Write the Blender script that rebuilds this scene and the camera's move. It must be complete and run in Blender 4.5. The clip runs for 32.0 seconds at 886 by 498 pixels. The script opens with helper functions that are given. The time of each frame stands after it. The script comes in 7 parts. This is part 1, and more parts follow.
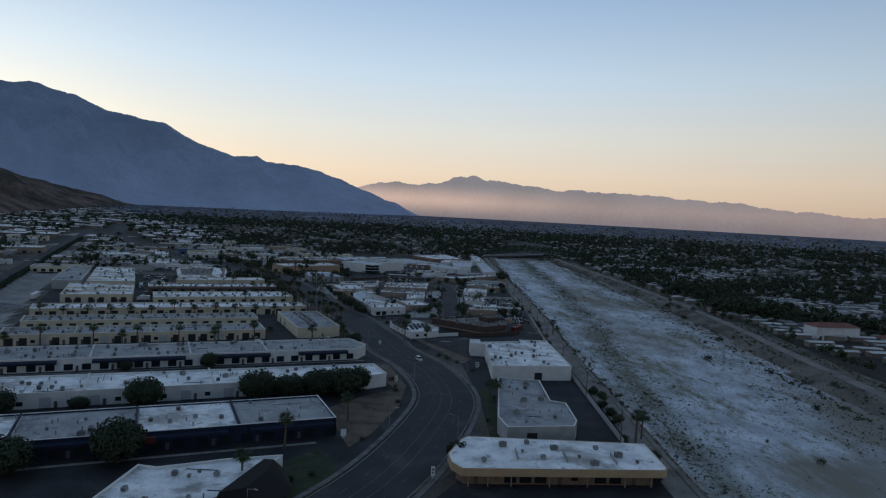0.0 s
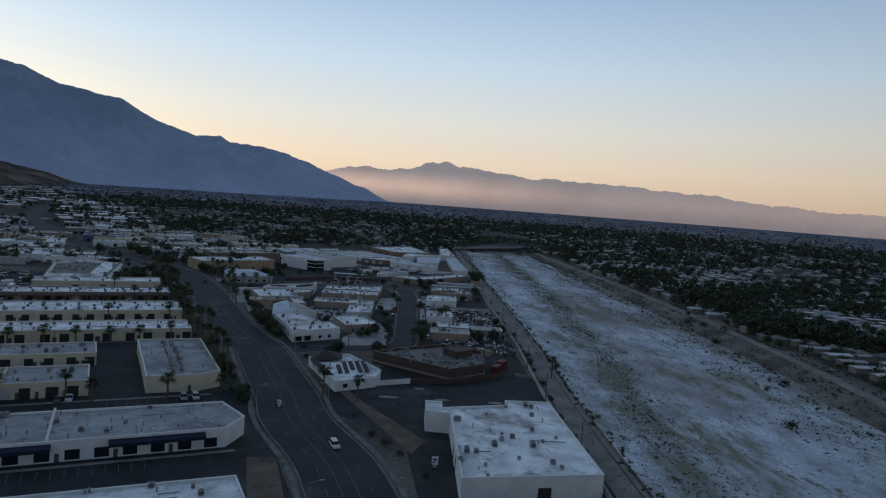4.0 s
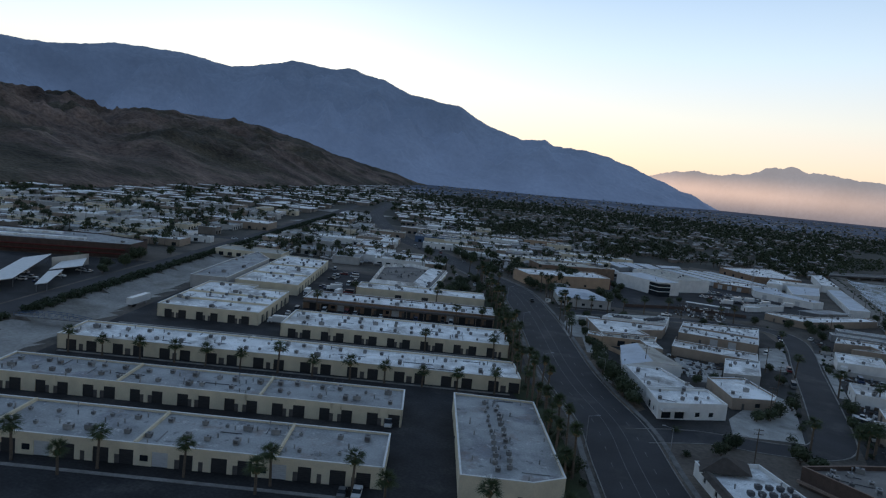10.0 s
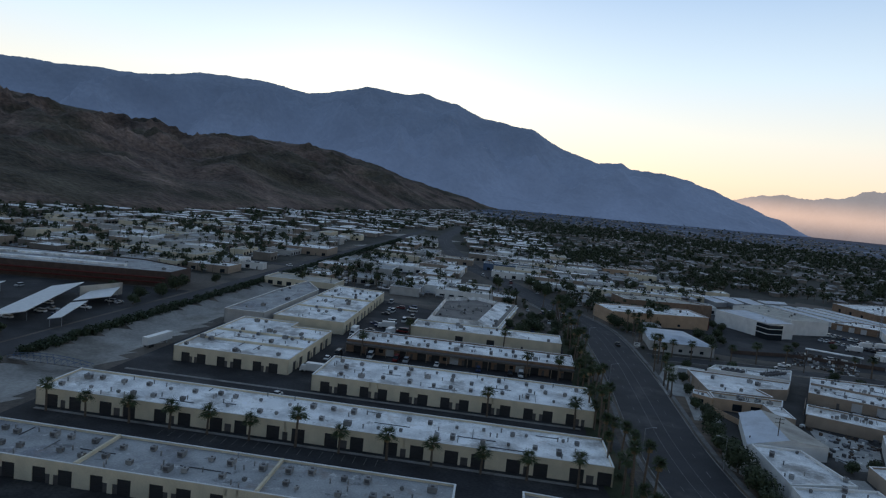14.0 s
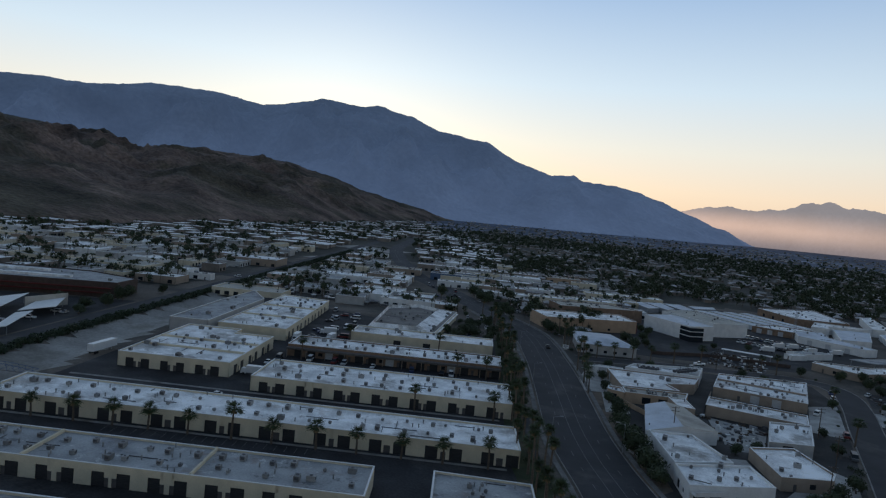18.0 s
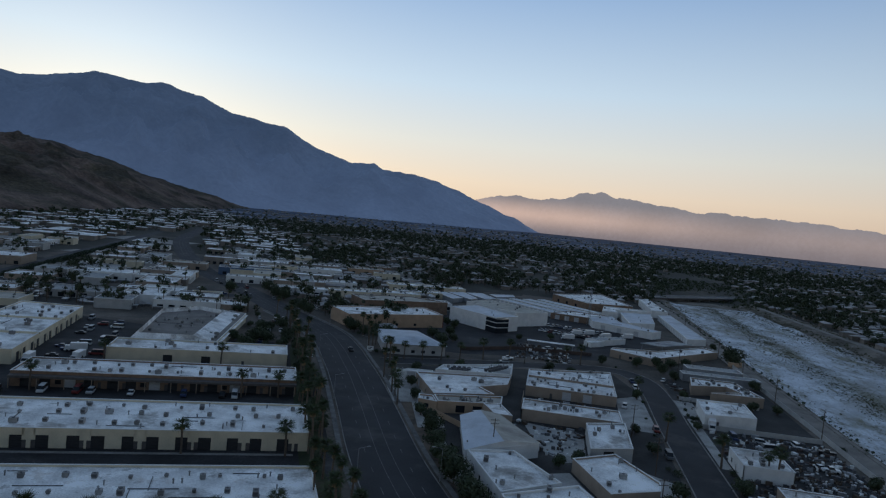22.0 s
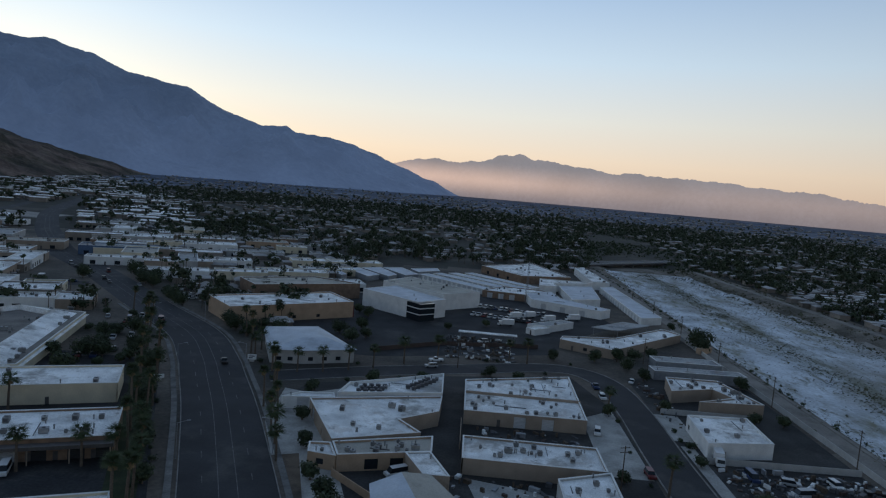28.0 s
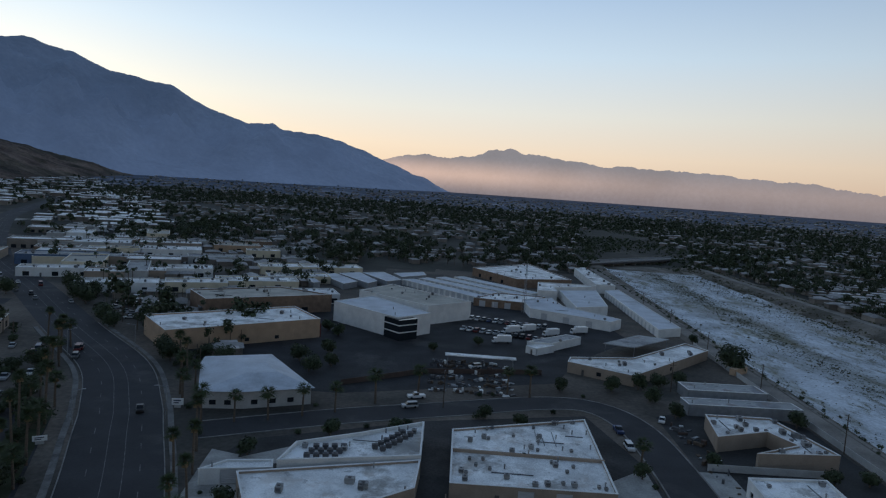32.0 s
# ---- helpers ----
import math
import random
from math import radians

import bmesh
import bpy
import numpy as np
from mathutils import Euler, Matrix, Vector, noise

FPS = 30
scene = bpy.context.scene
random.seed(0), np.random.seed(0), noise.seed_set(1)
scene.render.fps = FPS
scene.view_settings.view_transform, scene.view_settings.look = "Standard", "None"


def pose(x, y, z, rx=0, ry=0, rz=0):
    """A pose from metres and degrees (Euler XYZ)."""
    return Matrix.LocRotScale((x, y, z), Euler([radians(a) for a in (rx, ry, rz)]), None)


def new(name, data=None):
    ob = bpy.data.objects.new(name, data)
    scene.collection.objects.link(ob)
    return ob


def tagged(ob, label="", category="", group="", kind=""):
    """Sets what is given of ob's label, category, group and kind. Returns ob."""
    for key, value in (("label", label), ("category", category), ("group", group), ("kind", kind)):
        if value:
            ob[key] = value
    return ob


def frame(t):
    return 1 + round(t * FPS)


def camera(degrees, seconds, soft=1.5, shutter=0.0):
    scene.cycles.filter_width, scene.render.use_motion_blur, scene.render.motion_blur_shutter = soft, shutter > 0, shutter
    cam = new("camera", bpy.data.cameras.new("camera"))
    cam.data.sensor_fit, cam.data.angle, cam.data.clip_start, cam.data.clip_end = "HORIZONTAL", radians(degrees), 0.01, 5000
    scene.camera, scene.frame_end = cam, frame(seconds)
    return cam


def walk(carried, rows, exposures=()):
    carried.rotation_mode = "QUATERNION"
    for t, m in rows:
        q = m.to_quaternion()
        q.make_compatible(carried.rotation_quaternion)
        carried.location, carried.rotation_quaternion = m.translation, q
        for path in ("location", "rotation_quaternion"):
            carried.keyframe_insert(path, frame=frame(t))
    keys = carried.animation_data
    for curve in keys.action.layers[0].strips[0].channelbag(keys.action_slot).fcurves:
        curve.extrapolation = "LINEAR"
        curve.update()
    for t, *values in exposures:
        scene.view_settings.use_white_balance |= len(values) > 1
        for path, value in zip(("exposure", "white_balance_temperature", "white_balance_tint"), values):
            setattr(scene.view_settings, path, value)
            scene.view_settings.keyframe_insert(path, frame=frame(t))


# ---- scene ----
# one lens for the whole flight
cam = camera(66.8, 32.0, 1.22)
PATH = [
    (0.0, -7.00, 24.80, 69.50, 86.67, -2.98, -0.34),
    (0.5, -6.16, 33.50, 69.60, 86.75, -3.22, -1.19),
    (1.0, -5.16, 47.00, 69.68, 86.84, -3.37, -2.88),
    (1.5, -3.84, 65.00, 69.52, 86.65, -3.59, -2.86),
    (2.0, -2.44, 83.50, 69.09, 86.39, -3.68, -2.86),
    (2.5, -0.99, 102.00, 68.62, 86.20, -3.80, -2.82),
    (3.0, 0.44, 120.50, 68.10, 85.96, -3.94, -2.78),
    (3.5, 1.88, 139.00, 67.67, 85.73, -4.07, -2.72),
    (5.5, 6.00, 188.99, 67.83, 85.72, -4.52, -2.55),
    (6.0, 6.66, 196.72, 67.72, 85.71, -4.68, -2.49),
    (6.5, 5.00, 203.01, 67.59, 85.54, -4.78, -1.18),
    (7.0, -8.11, 208.96, 67.43, 84.49, -5.09, 7.64),
    (7.5, -18.05, 213.01, 67.33, 83.85, -5.41, 14.97),
    (8.0, -18.53, 218.98, 67.24, 83.95, -5.57, 15.93),
    (8.5, -18.07, 225.22, 67.12, 84.18, -5.57, 15.95),
    (9.0, -18.46, 231.43, 67.00, 84.35, -5.58, 16.20),
    (9.5, -23.64, 236.17, 66.88, 84.10, -5.55, 19.49),
    (10.0, -30.27, 239.73, 66.76, 83.82, -5.51, 23.91),
    (10.5, -39.52, 241.85, 66.61, 83.36, -5.37, 30.26),
    (11.0, -42.50, 246.32, 66.47, 83.50, -5.52, 32.63),
    (11.5, -43.26, 252.65, 66.32, 83.85, -5.60, 32.59),
    (12.0, -44.63, 259.15, 66.17, 84.16, -5.53, 32.43),
    (12.5, -43.46, 266.80, 66.05, 84.72, -5.61, 30.37),
    (13.0, -45.26, 273.44, 65.92, 84.94, -5.57, 30.22),
    (13.5, -47.33, 279.95, 65.76, 85.12, -5.50, 30.13),
    (14.0, -49.60, 286.37, 65.58, 85.29, -5.52, 30.09),
    (14.5, -52.05, 292.81, 65.39, 85.48, -5.47, 30.03),
    (16.5, -57.16, 310.05, 65.07, 84.88, -5.53, 29.98),
    (17.0, -50.39, 300.08, 65.48, 85.41, -5.52, 30.00),
    (17.5, -41.50, 286.95, 66.10, 85.92, -5.58, 29.81),
    (18.0, -32.61, 275.16, 66.64, 86.63, -5.47, 26.47),
    (18.5, -26.80, 264.07, 66.81, 87.12, -5.54, 23.88),
    (19.0, -30.08, 270.74, 66.82, 87.29, -5.48, 20.45),
    (19.5, -32.90, 277.80, 66.75, 87.34, -5.52, 17.93),
    (20.0, -35.55, 284.33, 66.74, 87.35, -5.54, 16.18),
    (20.5, -37.87, 290.81, 66.79, 87.28, -5.59, 15.03),
    (21.0, -40.37, 297.48, 66.85, 87.30, -5.64, 12.75),
    (21.5, -42.58, 304.29, 66.86, 87.22, -5.61, 11.55),
    (22.0, -44.10, 311.18, 66.83, 87.22, -5.62, 9.55),
    (22.5, -45.76, 317.77, 66.79, 87.29, -5.52, 5.99),
    (23.0, -47.37, 324.31, 66.71, 87.27, -5.33, 3.31),
    (23.5, -48.44, 330.72, 66.58, 87.09, -5.23, 2.94),
    (24.0, -49.42, 337.19, 66.49, 86.89, -5.23, 2.94),
    (24.5, -50.29, 343.69, 66.42, 84.33, -5.10, 2.94),
    (26.5, -51.60, 369.78, 66.14, 83.88, -5.00, 2.89),
    (27.0, -51.65, 376.41, 66.13, 84.82, -4.95, 2.80),
    (27.5, -51.73, 382.75, 66.12, 84.82, -4.91, 2.70),
    (28.0, -51.67, 389.05, 66.12, 84.79, -4.80, 2.64),
    (28.5, -52.00, 395.36, 66.11, 84.73, -4.73, 2.47),
    (29.0, -51.90, 401.78, 66.07, 84.70, -4.71, 2.40),
    (29.5, -51.81, 408.18, 66.04, 84.69, -4.67, 2.29),
    (30.0, -51.64, 414.64, 65.95, 84.64, -4.49, 2.16),
    (30.5, -51.44, 421.22, 65.80, 84.60, -4.41, 2.07),
    (31.0, -50.99, 428.13, 65.61, 84.55, -4.23, 1.94),
    (31.5, -50.54, 434.67, 65.44, 84.53, -4.12, 1.94),
    (32.0, -50.21, 441.21, 65.27, 84.53, -3.92, 1.86),
]
walk(cam, [(t, pose(x, y, z, rx, ry, rz)) for t, x, y, z, rx, ry, rz in PATH],
     [(0, 0.05, 6320, 10), (3, 0.05, 6320, 10), (6, 0.1, 6420, 10), (8, 0.3, 6420, 10), (9.5, 0.39, 6350, 10), (11, 0.45, 6450, 10), (13, 0.42, 6500, 10), (15, 0.37, 6550, 10), (17, 0.31, 6600, 10), (19, 0.08, 6400, 10), (21, 0.03, 6250, 10), (24, 0.05, 6300, 10), (26, 0.13, 6320, 10), (28, 0.16, 6350, 10), (32, 0.16, 6350, 10)])

# ---- light: dusk sky, the sun low behind the western mountain ----
world = bpy.data.worlds.new("dusk")
scene.world = world
world.use_nodes = True
wn = world.node_tree.nodes
sky = wn.new("ShaderNodeTexSky")
sky.sky_type = "NISHITA"
sky.sun_disc = False
sky.sun_elevation = radians(5.0)
sky.sun_rotation = radians(-36)
sky.altitude = 150
sky.air_density = 1.0
sky.dust_density = 0.6
sky.ozone_density = 2.0
wl = world.node_tree.links
# the clear dusk sky: peach low down, pale above it, blue overhead, dimmer away from the glow
where = wn.new("ShaderNodeTexCoord")
split = wn.new("ShaderNodeSeparateXYZ")
wl.new(where.outputs["Generated"], split.inputs[0])
ramp = wn.new("ShaderNodeValToRGB")
wl.new(split.outputs["Z"], ramp.inputs[0])
DUSK = [(0.0, (0.62, 0.43, 0.33)), (0.055, (0.74, 0.57, 0.43)), (0.11, (0.68, 0.635, 0.55)), (0.19, (0.52, 0.61, 0.67)), (0.33, (0.265, 0.385, 0.56)), (0.55, (0.18, 0.255, 0.375)), (1.0, (0.107, 0.16, 0.238))]
while len(ramp.color_ramp.elements) < len(DUSK):
    ramp.color_ramp.elements.new(0.5)
for e, (at, c) in zip(ramp.color_ramp.elements, DUSK):
    e.position, e.color = at, (*c, 1)
toward = wn.new("ShaderNodeVectorMath")
toward.operation = "DOT_PRODUCT"
toward.inputs[1].default_value = (-0.56, 0.80, 0.22)
wl.new(where.outputs["Generated"], toward.inputs[0])
dim = wn.new("ShaderNodeMapRange")
dim.interpolation_type = "SMOOTHSTEP"
dim.inputs["From Min"].default_value, dim.inputs["From Max"].default_value = -0.5, 0.97
dim.inputs["To Min"].default_value, dim.inputs["To Max"].default_value = 0.48, 1.0
wl.new(toward.outputs["Value"], dim.inputs["Value"])
clear = wn.new("ShaderNodeVectorMath")
clear.operation = "SCALE"
wl.new(ramp.outputs[0], clear.inputs[0])
wl.new(dim.outputs[0], clear.inputs["Scale"])
glow = wn.new("ShaderNodeVectorMath")
glow.operation = "MULTIPLY_ADD"
glow.inputs[1].default_value = (0.022, 0.026, 0.034)
wl.new(sky.outputs[0], glow.inputs[0])
wl.new(clear.outputs[0], glow.inputs[2])
bg = wn["Background"]
bg.inputs[1].default_value = 1.0
wl.new(glow.outputs[0], bg.inputs[0])


# ---- materials ----
def material(name, base, rough=0.8, vary=0.25, scale=0.5, second=None, mix=0.0, bump=0.0, metal=0.0, per_object=0.0, fine=12.0, scale_z=1.0):
    """Principled surface with stains at one scale and grain at another."""
    m = bpy.data.materials.new(name)
    m.use_nodes = True
    nt = m.node_tree
    n, l = nt.nodes, nt.links
    p = n["Principled BSDF"]
    p.inputs["Roughness"].default_value = rough
    p.inputs["Metallic"].default_value = metal
    p.inputs["Specular IOR Level"].default_value = 0.3
    tc = n.new("ShaderNodeTexCoord")
    mp = n.new("ShaderNodeMapping")
    mp.inputs["Scale"].default_value = (1, 1, scale_z)
    l.new(tc.outputs["Object"], mp.inputs["Vector"])
    big = n.new("ShaderNodeTexNoise")
    big.inputs["Scale"].default_value = scale
    big.inputs["Detail"].default_value = 6
    l.new(mp.outputs[0], big.inputs["Vector"])
    small = n.new("ShaderNodeTexNoise")
    small.inputs["Scale"].default_value = scale * fine
    small.inputs["Detail"].default_value = 3
    l.new(mp.outputs[0], small.inputs["Vector"])
    ramp = n.new("ShaderNodeMapRange")
    ramp.inputs["From Min"].default_value, ramp.inputs["From Max"].default_value = 0.3, 0.7
    ramp.inputs["To Min"].default_value, ramp.inputs["To Max"].default_value = 1 - vary, 1 + vary
    l.new(big.outputs["Fac"], ramp.inputs["Value"])
    grain = n.new("ShaderNodeMapRange")
    grain.inputs["From Min"].default_value, grain.inputs["From Max"].default_value = 0.3, 0.7
    grain.inputs["To Min"].default_value, grain.inputs["To Max"].default_value = 1 - vary * 0.6, 1 + vary * 0.6
    l.new(small.outputs["Fac"], grain.inputs["Value"])
    mul = n.new("ShaderNodeMath")
    mul.operation = "MULTIPLY"
    l.new(ramp.outputs[0], mul.inputs[0])
    l.new(grain.outputs[0], mul.inputs[1])
    value = mul.outputs[0]
    if per_object:
        info = n.new("ShaderNodeObjectInfo")
        geo = n.new("ShaderNodeNewGeometry")
        add = n.new("ShaderNodeMath")
        add.operation = "ADD"
        l.new(info.outputs["Random"], add.inputs[0])
        l.new(geo.outputs["Random Per Island"], add.inputs[1])
        pr = n.new("ShaderNodeMapRange")
        pr.inputs["From Max"].default_value = 2.0
        pr.inputs["To Min"].default_value, pr.inputs["To Max"].default_value = 1 - per_object, 1 + per_object
        l.new(add.outputs[0], pr.inputs["Value"])
        m2 = n.new("ShaderNodeMath")
        m2.operation = "MULTIPLY"
        l.new(value, m2.inputs[0])
        l.new(pr.outputs[0], m2.inputs[1])
        value = m2.outputs[0]
    col = n.new("ShaderNodeMix")
    col.data_type = "RGBA"
    col.inputs["A"].default_value = (*base, 1)
    col.inputs["B"].default_value = (*(second or base), 1)
    if second:
        patch = n.new("ShaderNodeTexNoise")
        patch.inputs["Scale"].default_value = scale * 0.45
        patch.inputs["Detail"].default_value = 8
        patch.inputs["Roughness"].default_value = 0.65
        l.new(mp.outputs[0], patch.inputs["Vector"])
        pm = n.new("ShaderNodeMapRange")
        pm.inputs["From Min"].default_value, pm.inputs["From Max"].default_value = 0.62 - mix * 0.25, 0.72 - mix * 0.25
        l.new(patch.outputs["Fac"], pm.inputs["Value"])
        l.new(pm.outputs[0], col.inputs["Factor"])
    else:
        col.inputs["Factor"].default_value = 0
    out = n.new("ShaderNodeVectorMath")
    out.operation = "SCALE"
    l.new(col.outputs["Result"], out.inputs[0])
    l.new(value, out.inputs["Scale"])
    l.new(out.outputs[0], p.inputs["Base Color"])
    if bump:
        b = n.new("ShaderNodeBump")
        b.inputs["Strength"].default_value = 0.6
        b.inputs["Distance"].default_value = bump
        l.new(small.outputs["Fac"], b.inputs["Height"])
        l.new(b.outputs[0], p.inputs["Normal"])
    return m


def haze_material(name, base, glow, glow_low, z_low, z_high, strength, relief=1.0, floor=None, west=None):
    """Far backdrop: rock with haze painted in as emission, stronger towards the valley floor and brighter towards the
    west.
    """
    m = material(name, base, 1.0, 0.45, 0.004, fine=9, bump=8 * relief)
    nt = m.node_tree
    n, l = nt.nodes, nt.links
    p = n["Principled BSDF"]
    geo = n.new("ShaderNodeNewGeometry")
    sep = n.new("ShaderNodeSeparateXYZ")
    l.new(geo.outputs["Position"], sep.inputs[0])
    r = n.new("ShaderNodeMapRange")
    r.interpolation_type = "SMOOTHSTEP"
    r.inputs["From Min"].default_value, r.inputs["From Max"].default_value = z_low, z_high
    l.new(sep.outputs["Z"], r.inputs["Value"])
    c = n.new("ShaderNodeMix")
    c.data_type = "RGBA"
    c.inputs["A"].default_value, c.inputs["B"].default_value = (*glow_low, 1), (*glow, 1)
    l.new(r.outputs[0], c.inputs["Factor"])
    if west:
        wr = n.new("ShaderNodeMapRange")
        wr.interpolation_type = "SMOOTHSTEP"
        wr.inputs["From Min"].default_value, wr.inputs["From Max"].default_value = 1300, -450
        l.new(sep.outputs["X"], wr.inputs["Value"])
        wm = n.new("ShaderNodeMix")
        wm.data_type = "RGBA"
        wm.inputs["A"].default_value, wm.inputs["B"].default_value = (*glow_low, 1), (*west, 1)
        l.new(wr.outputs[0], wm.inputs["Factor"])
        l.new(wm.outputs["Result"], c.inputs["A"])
    # noise in the emission imitates shading of the rock's relief
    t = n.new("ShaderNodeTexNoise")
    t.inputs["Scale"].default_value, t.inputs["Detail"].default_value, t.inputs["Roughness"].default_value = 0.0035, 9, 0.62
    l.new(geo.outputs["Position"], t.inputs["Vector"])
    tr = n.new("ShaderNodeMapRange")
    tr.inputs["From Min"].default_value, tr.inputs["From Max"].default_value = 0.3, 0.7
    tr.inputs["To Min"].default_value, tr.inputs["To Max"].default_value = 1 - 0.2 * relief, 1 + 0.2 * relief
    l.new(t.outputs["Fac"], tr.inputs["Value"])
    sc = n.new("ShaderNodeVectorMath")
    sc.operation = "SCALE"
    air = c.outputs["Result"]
    # another haze tint painted into the foot
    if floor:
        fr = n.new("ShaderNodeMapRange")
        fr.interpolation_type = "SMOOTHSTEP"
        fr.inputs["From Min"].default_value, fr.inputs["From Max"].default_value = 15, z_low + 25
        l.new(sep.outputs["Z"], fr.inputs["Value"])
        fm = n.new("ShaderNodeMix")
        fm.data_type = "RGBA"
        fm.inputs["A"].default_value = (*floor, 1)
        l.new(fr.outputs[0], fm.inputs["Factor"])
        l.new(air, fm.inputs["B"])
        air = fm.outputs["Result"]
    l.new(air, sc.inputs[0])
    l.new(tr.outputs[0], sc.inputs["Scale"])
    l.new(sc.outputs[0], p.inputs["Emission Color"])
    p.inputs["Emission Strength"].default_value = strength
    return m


M = {}
M["asphalt"] = material("asphalt", (0.038, 0.037, 0.036), 0.9, 0.45, 0.08, (0.07, 0.066, 0.062), 0.35, fine=20)
M["road"] = material("road_asphalt", (0.04, 0.04, 0.043), 0.88, 0.22, 0.1, (0.075, 0.073, 0.07), 0.3, fine=18)
M["lot"] = material("lot_asphalt", (0.03, 0.03, 0.032), 0.9, 0.45, 0.09, (0.058, 0.056, 0.054), 0.3, fine=16)
M["concrete"] = material("concrete", (0.24, 0.23, 0.215), 0.9, 0.28, 0.2, (0.16, 0.15, 0.14), 0.3, fine=10)
M["walk"] = material("worn_pavement_concrete", (0.17, 0.165, 0.155), 0.9, 0.3, 0.25, (0.11, 0.105, 0.1), 0.4, fine=9)
M["dirt"] = material("desert_dirt", (0.125, 0.105, 0.086), 0.95, 0.4, 0.03, (0.06, 0.056, 0.048), 0.6, fine=25)


def riverbed_material():
    """White silt in broad tongues over brown gravel, with darker drifts and pebbly grain."""
    m = material("riverbed_silt", (0.55, 0.58, 0.61), 0.95, 0.3, 0.05, bump=0.25, fine=18)
    nt = m.node_tree
    n, l = nt.nodes, nt.links
    p = n["Principled BSDF"]
    silt = p.inputs["Base Color"].links[0].from_socket
    tc = n.new("ShaderNodeTexCoord")

    def layer(scale, stretch, lo, hi, rough, shift):
        mp = n.new("ShaderNodeMapping")
        mp.inputs["Scale"].default_value = (1, stretch, 1)
        mp.inputs["Location"].default_value = (shift, shift, 0)
        mp.inputs["Rotation"].default_value = (0, 0, 0.12)
        l.new(tc.outputs["Object"], mp.inputs["Vector"])
        t = n.new("ShaderNodeTexNoise")
        t.inputs["Scale"].default_value, t.inputs["Detail"].default_value, t.inputs["Roughness"].default_value = scale, 9, rough
        l.new(mp.outputs[0], t.inputs["Vector"])
        r = n.new("ShaderNodeMapRange")
        r.inputs["From Min"].default_value, r.inputs["From Max"].default_value = lo, hi
        l.new(t.outputs["Fac"], r.inputs["Value"])
        return r.outputs[0]

    def over(a, colour, fac):
        x = n.new("ShaderNodeMix")
        x.data_type = "RGBA"
        l.new(a, x.inputs["A"])
        x.inputs["B"].default_value = (*colour, 1)
        l.new(fac, x.inputs["Factor"])
        return x.outputs["Result"]
    c = over(silt, (0.26, 0.225, 0.185), layer(0.012, 0.4, 0.5, 0.64, 0.62, 7))
    c = over(c, (0.23, 0.22, 0.15), layer(0.03, 0.35, 0.52, 0.62, 0.75, 19))
    c = over(c, (0.3, 0.29, 0.255), layer(0.06, 0.3, 0.55, 0.7, 0.7, 31))
    c = over(c, (0.19, 0.185, 0.14), layer(0.16, 0.45, 0.53, 0.61, 0.85, 3))
    # the brown gravel bar of the near right side
    xyz = n.new("ShaderNodeSeparateXYZ")
    l.new(tc.outputs["Object"], xyz.inputs[0])

    def math_node(op, a, k):
        q = n.new("ShaderNodeMath")
        q.operation = op
        for i, value in enumerate((a, k)):
            if isinstance(value, (int, float)):
                q.inputs[i].default_value = value
            else:
                l.new(value, q.inputs[i])
        return q.outputs[0]
    along = math_node("MULTIPLY", math_node("ADD", xyz.outputs["Y"], -330), -0.008)
    across = math_node("MULTIPLY", math_node("ADD", xyz.outputs["X"], -150), 0.018)
    wander = math_node("MULTIPLY", layer(0.03, 0.6, 0.3, 0.7, 0.6, 47), 1.2)
    bar = math_node("ADD", math_node("ADD", along, across), math_node("ADD", wander, -0.45))
    shore = math_node("ADD", math_node("MULTIPLY", math_node("ADD", xyz.outputs["X"], -163), 0.06), math_node("ADD", wander, -0.6))
    bar = math_node("MAXIMUM", bar, shore)
    lim = n.new("ShaderNodeClamp")
    l.new(bar, lim.inputs["Value"])
    lim.inputs["Max"].default_value = 0.8
    c = over(c, (0.25, 0.225, 0.19), lim.outputs[0])
    # olive and brown belt along the old stream line, bending away from the near bank
    bend = math_node("MINIMUM", math_node("MULTIPLY", math_node("MAXIMUM", math_node("ADD", xyz.outputs["Y"], -240), 0), 0.1), 45)
    side = math_node("ADD", math_node("ADD", xyz.outputs["X"], -77), math_node("MULTIPLY", bend, -1))
    off = math_node("MAXIMUM", side, math_node("MULTIPLY", side, -0.45))
    belt = math_node("ADD", math_node("MULTIPLY", off, -0.07), math_node("ADD", math_node("MULTIPLY", layer(0.05, 0.4, 0.3, 0.7, 0.75, 61), 1.3), 0.05))
    limit = n.new("ShaderNodeClamp")
    l.new(belt, limit.inputs["Value"])
    limit.inputs["Max"].default_value = 0.85
    c = over(c, (0.17, 0.165, 0.115), limit.outputs[0])
    l.new(c, p.inputs["Base Color"])
    return m


M["sand"] = riverbed_material()
M["channel"] = material("channel_bed", (0.3, 0.285, 0.26), 0.95, 0.25, 0.05, (0.2, 0.185, 0.16), 0.35, fine=16)
M["lawn"] = material("dull_lawn", (0.035, 0.045, 0.02), 0.95, 0.3, 0.2, (0.07, 0.06, 0.035), 0.3, fine=14)
M["bed"] = material("planting_bed_gravel", (0.15, 0.115, 0.085), 0.95, 0.3, 0.2, (0.08, 0.065, 0.05), 0.4, fine=14)
M["bank"] = material("bank_dirt", (0.17, 0.148, 0.122), 0.95, 0.4, 0.06, (0.09, 0.08, 0.06), 0.5, fine=20)
M["path"] = material("path_gravel", (0.235, 0.215, 0.19), 0.95, 0.25, 0.1, (0.15, 0.137, 0.12), 0.35, fine=15)
M["paint"] = material("road_paint", (0.15, 0.15, 0.145), 0.8, 0.5, 0.6)
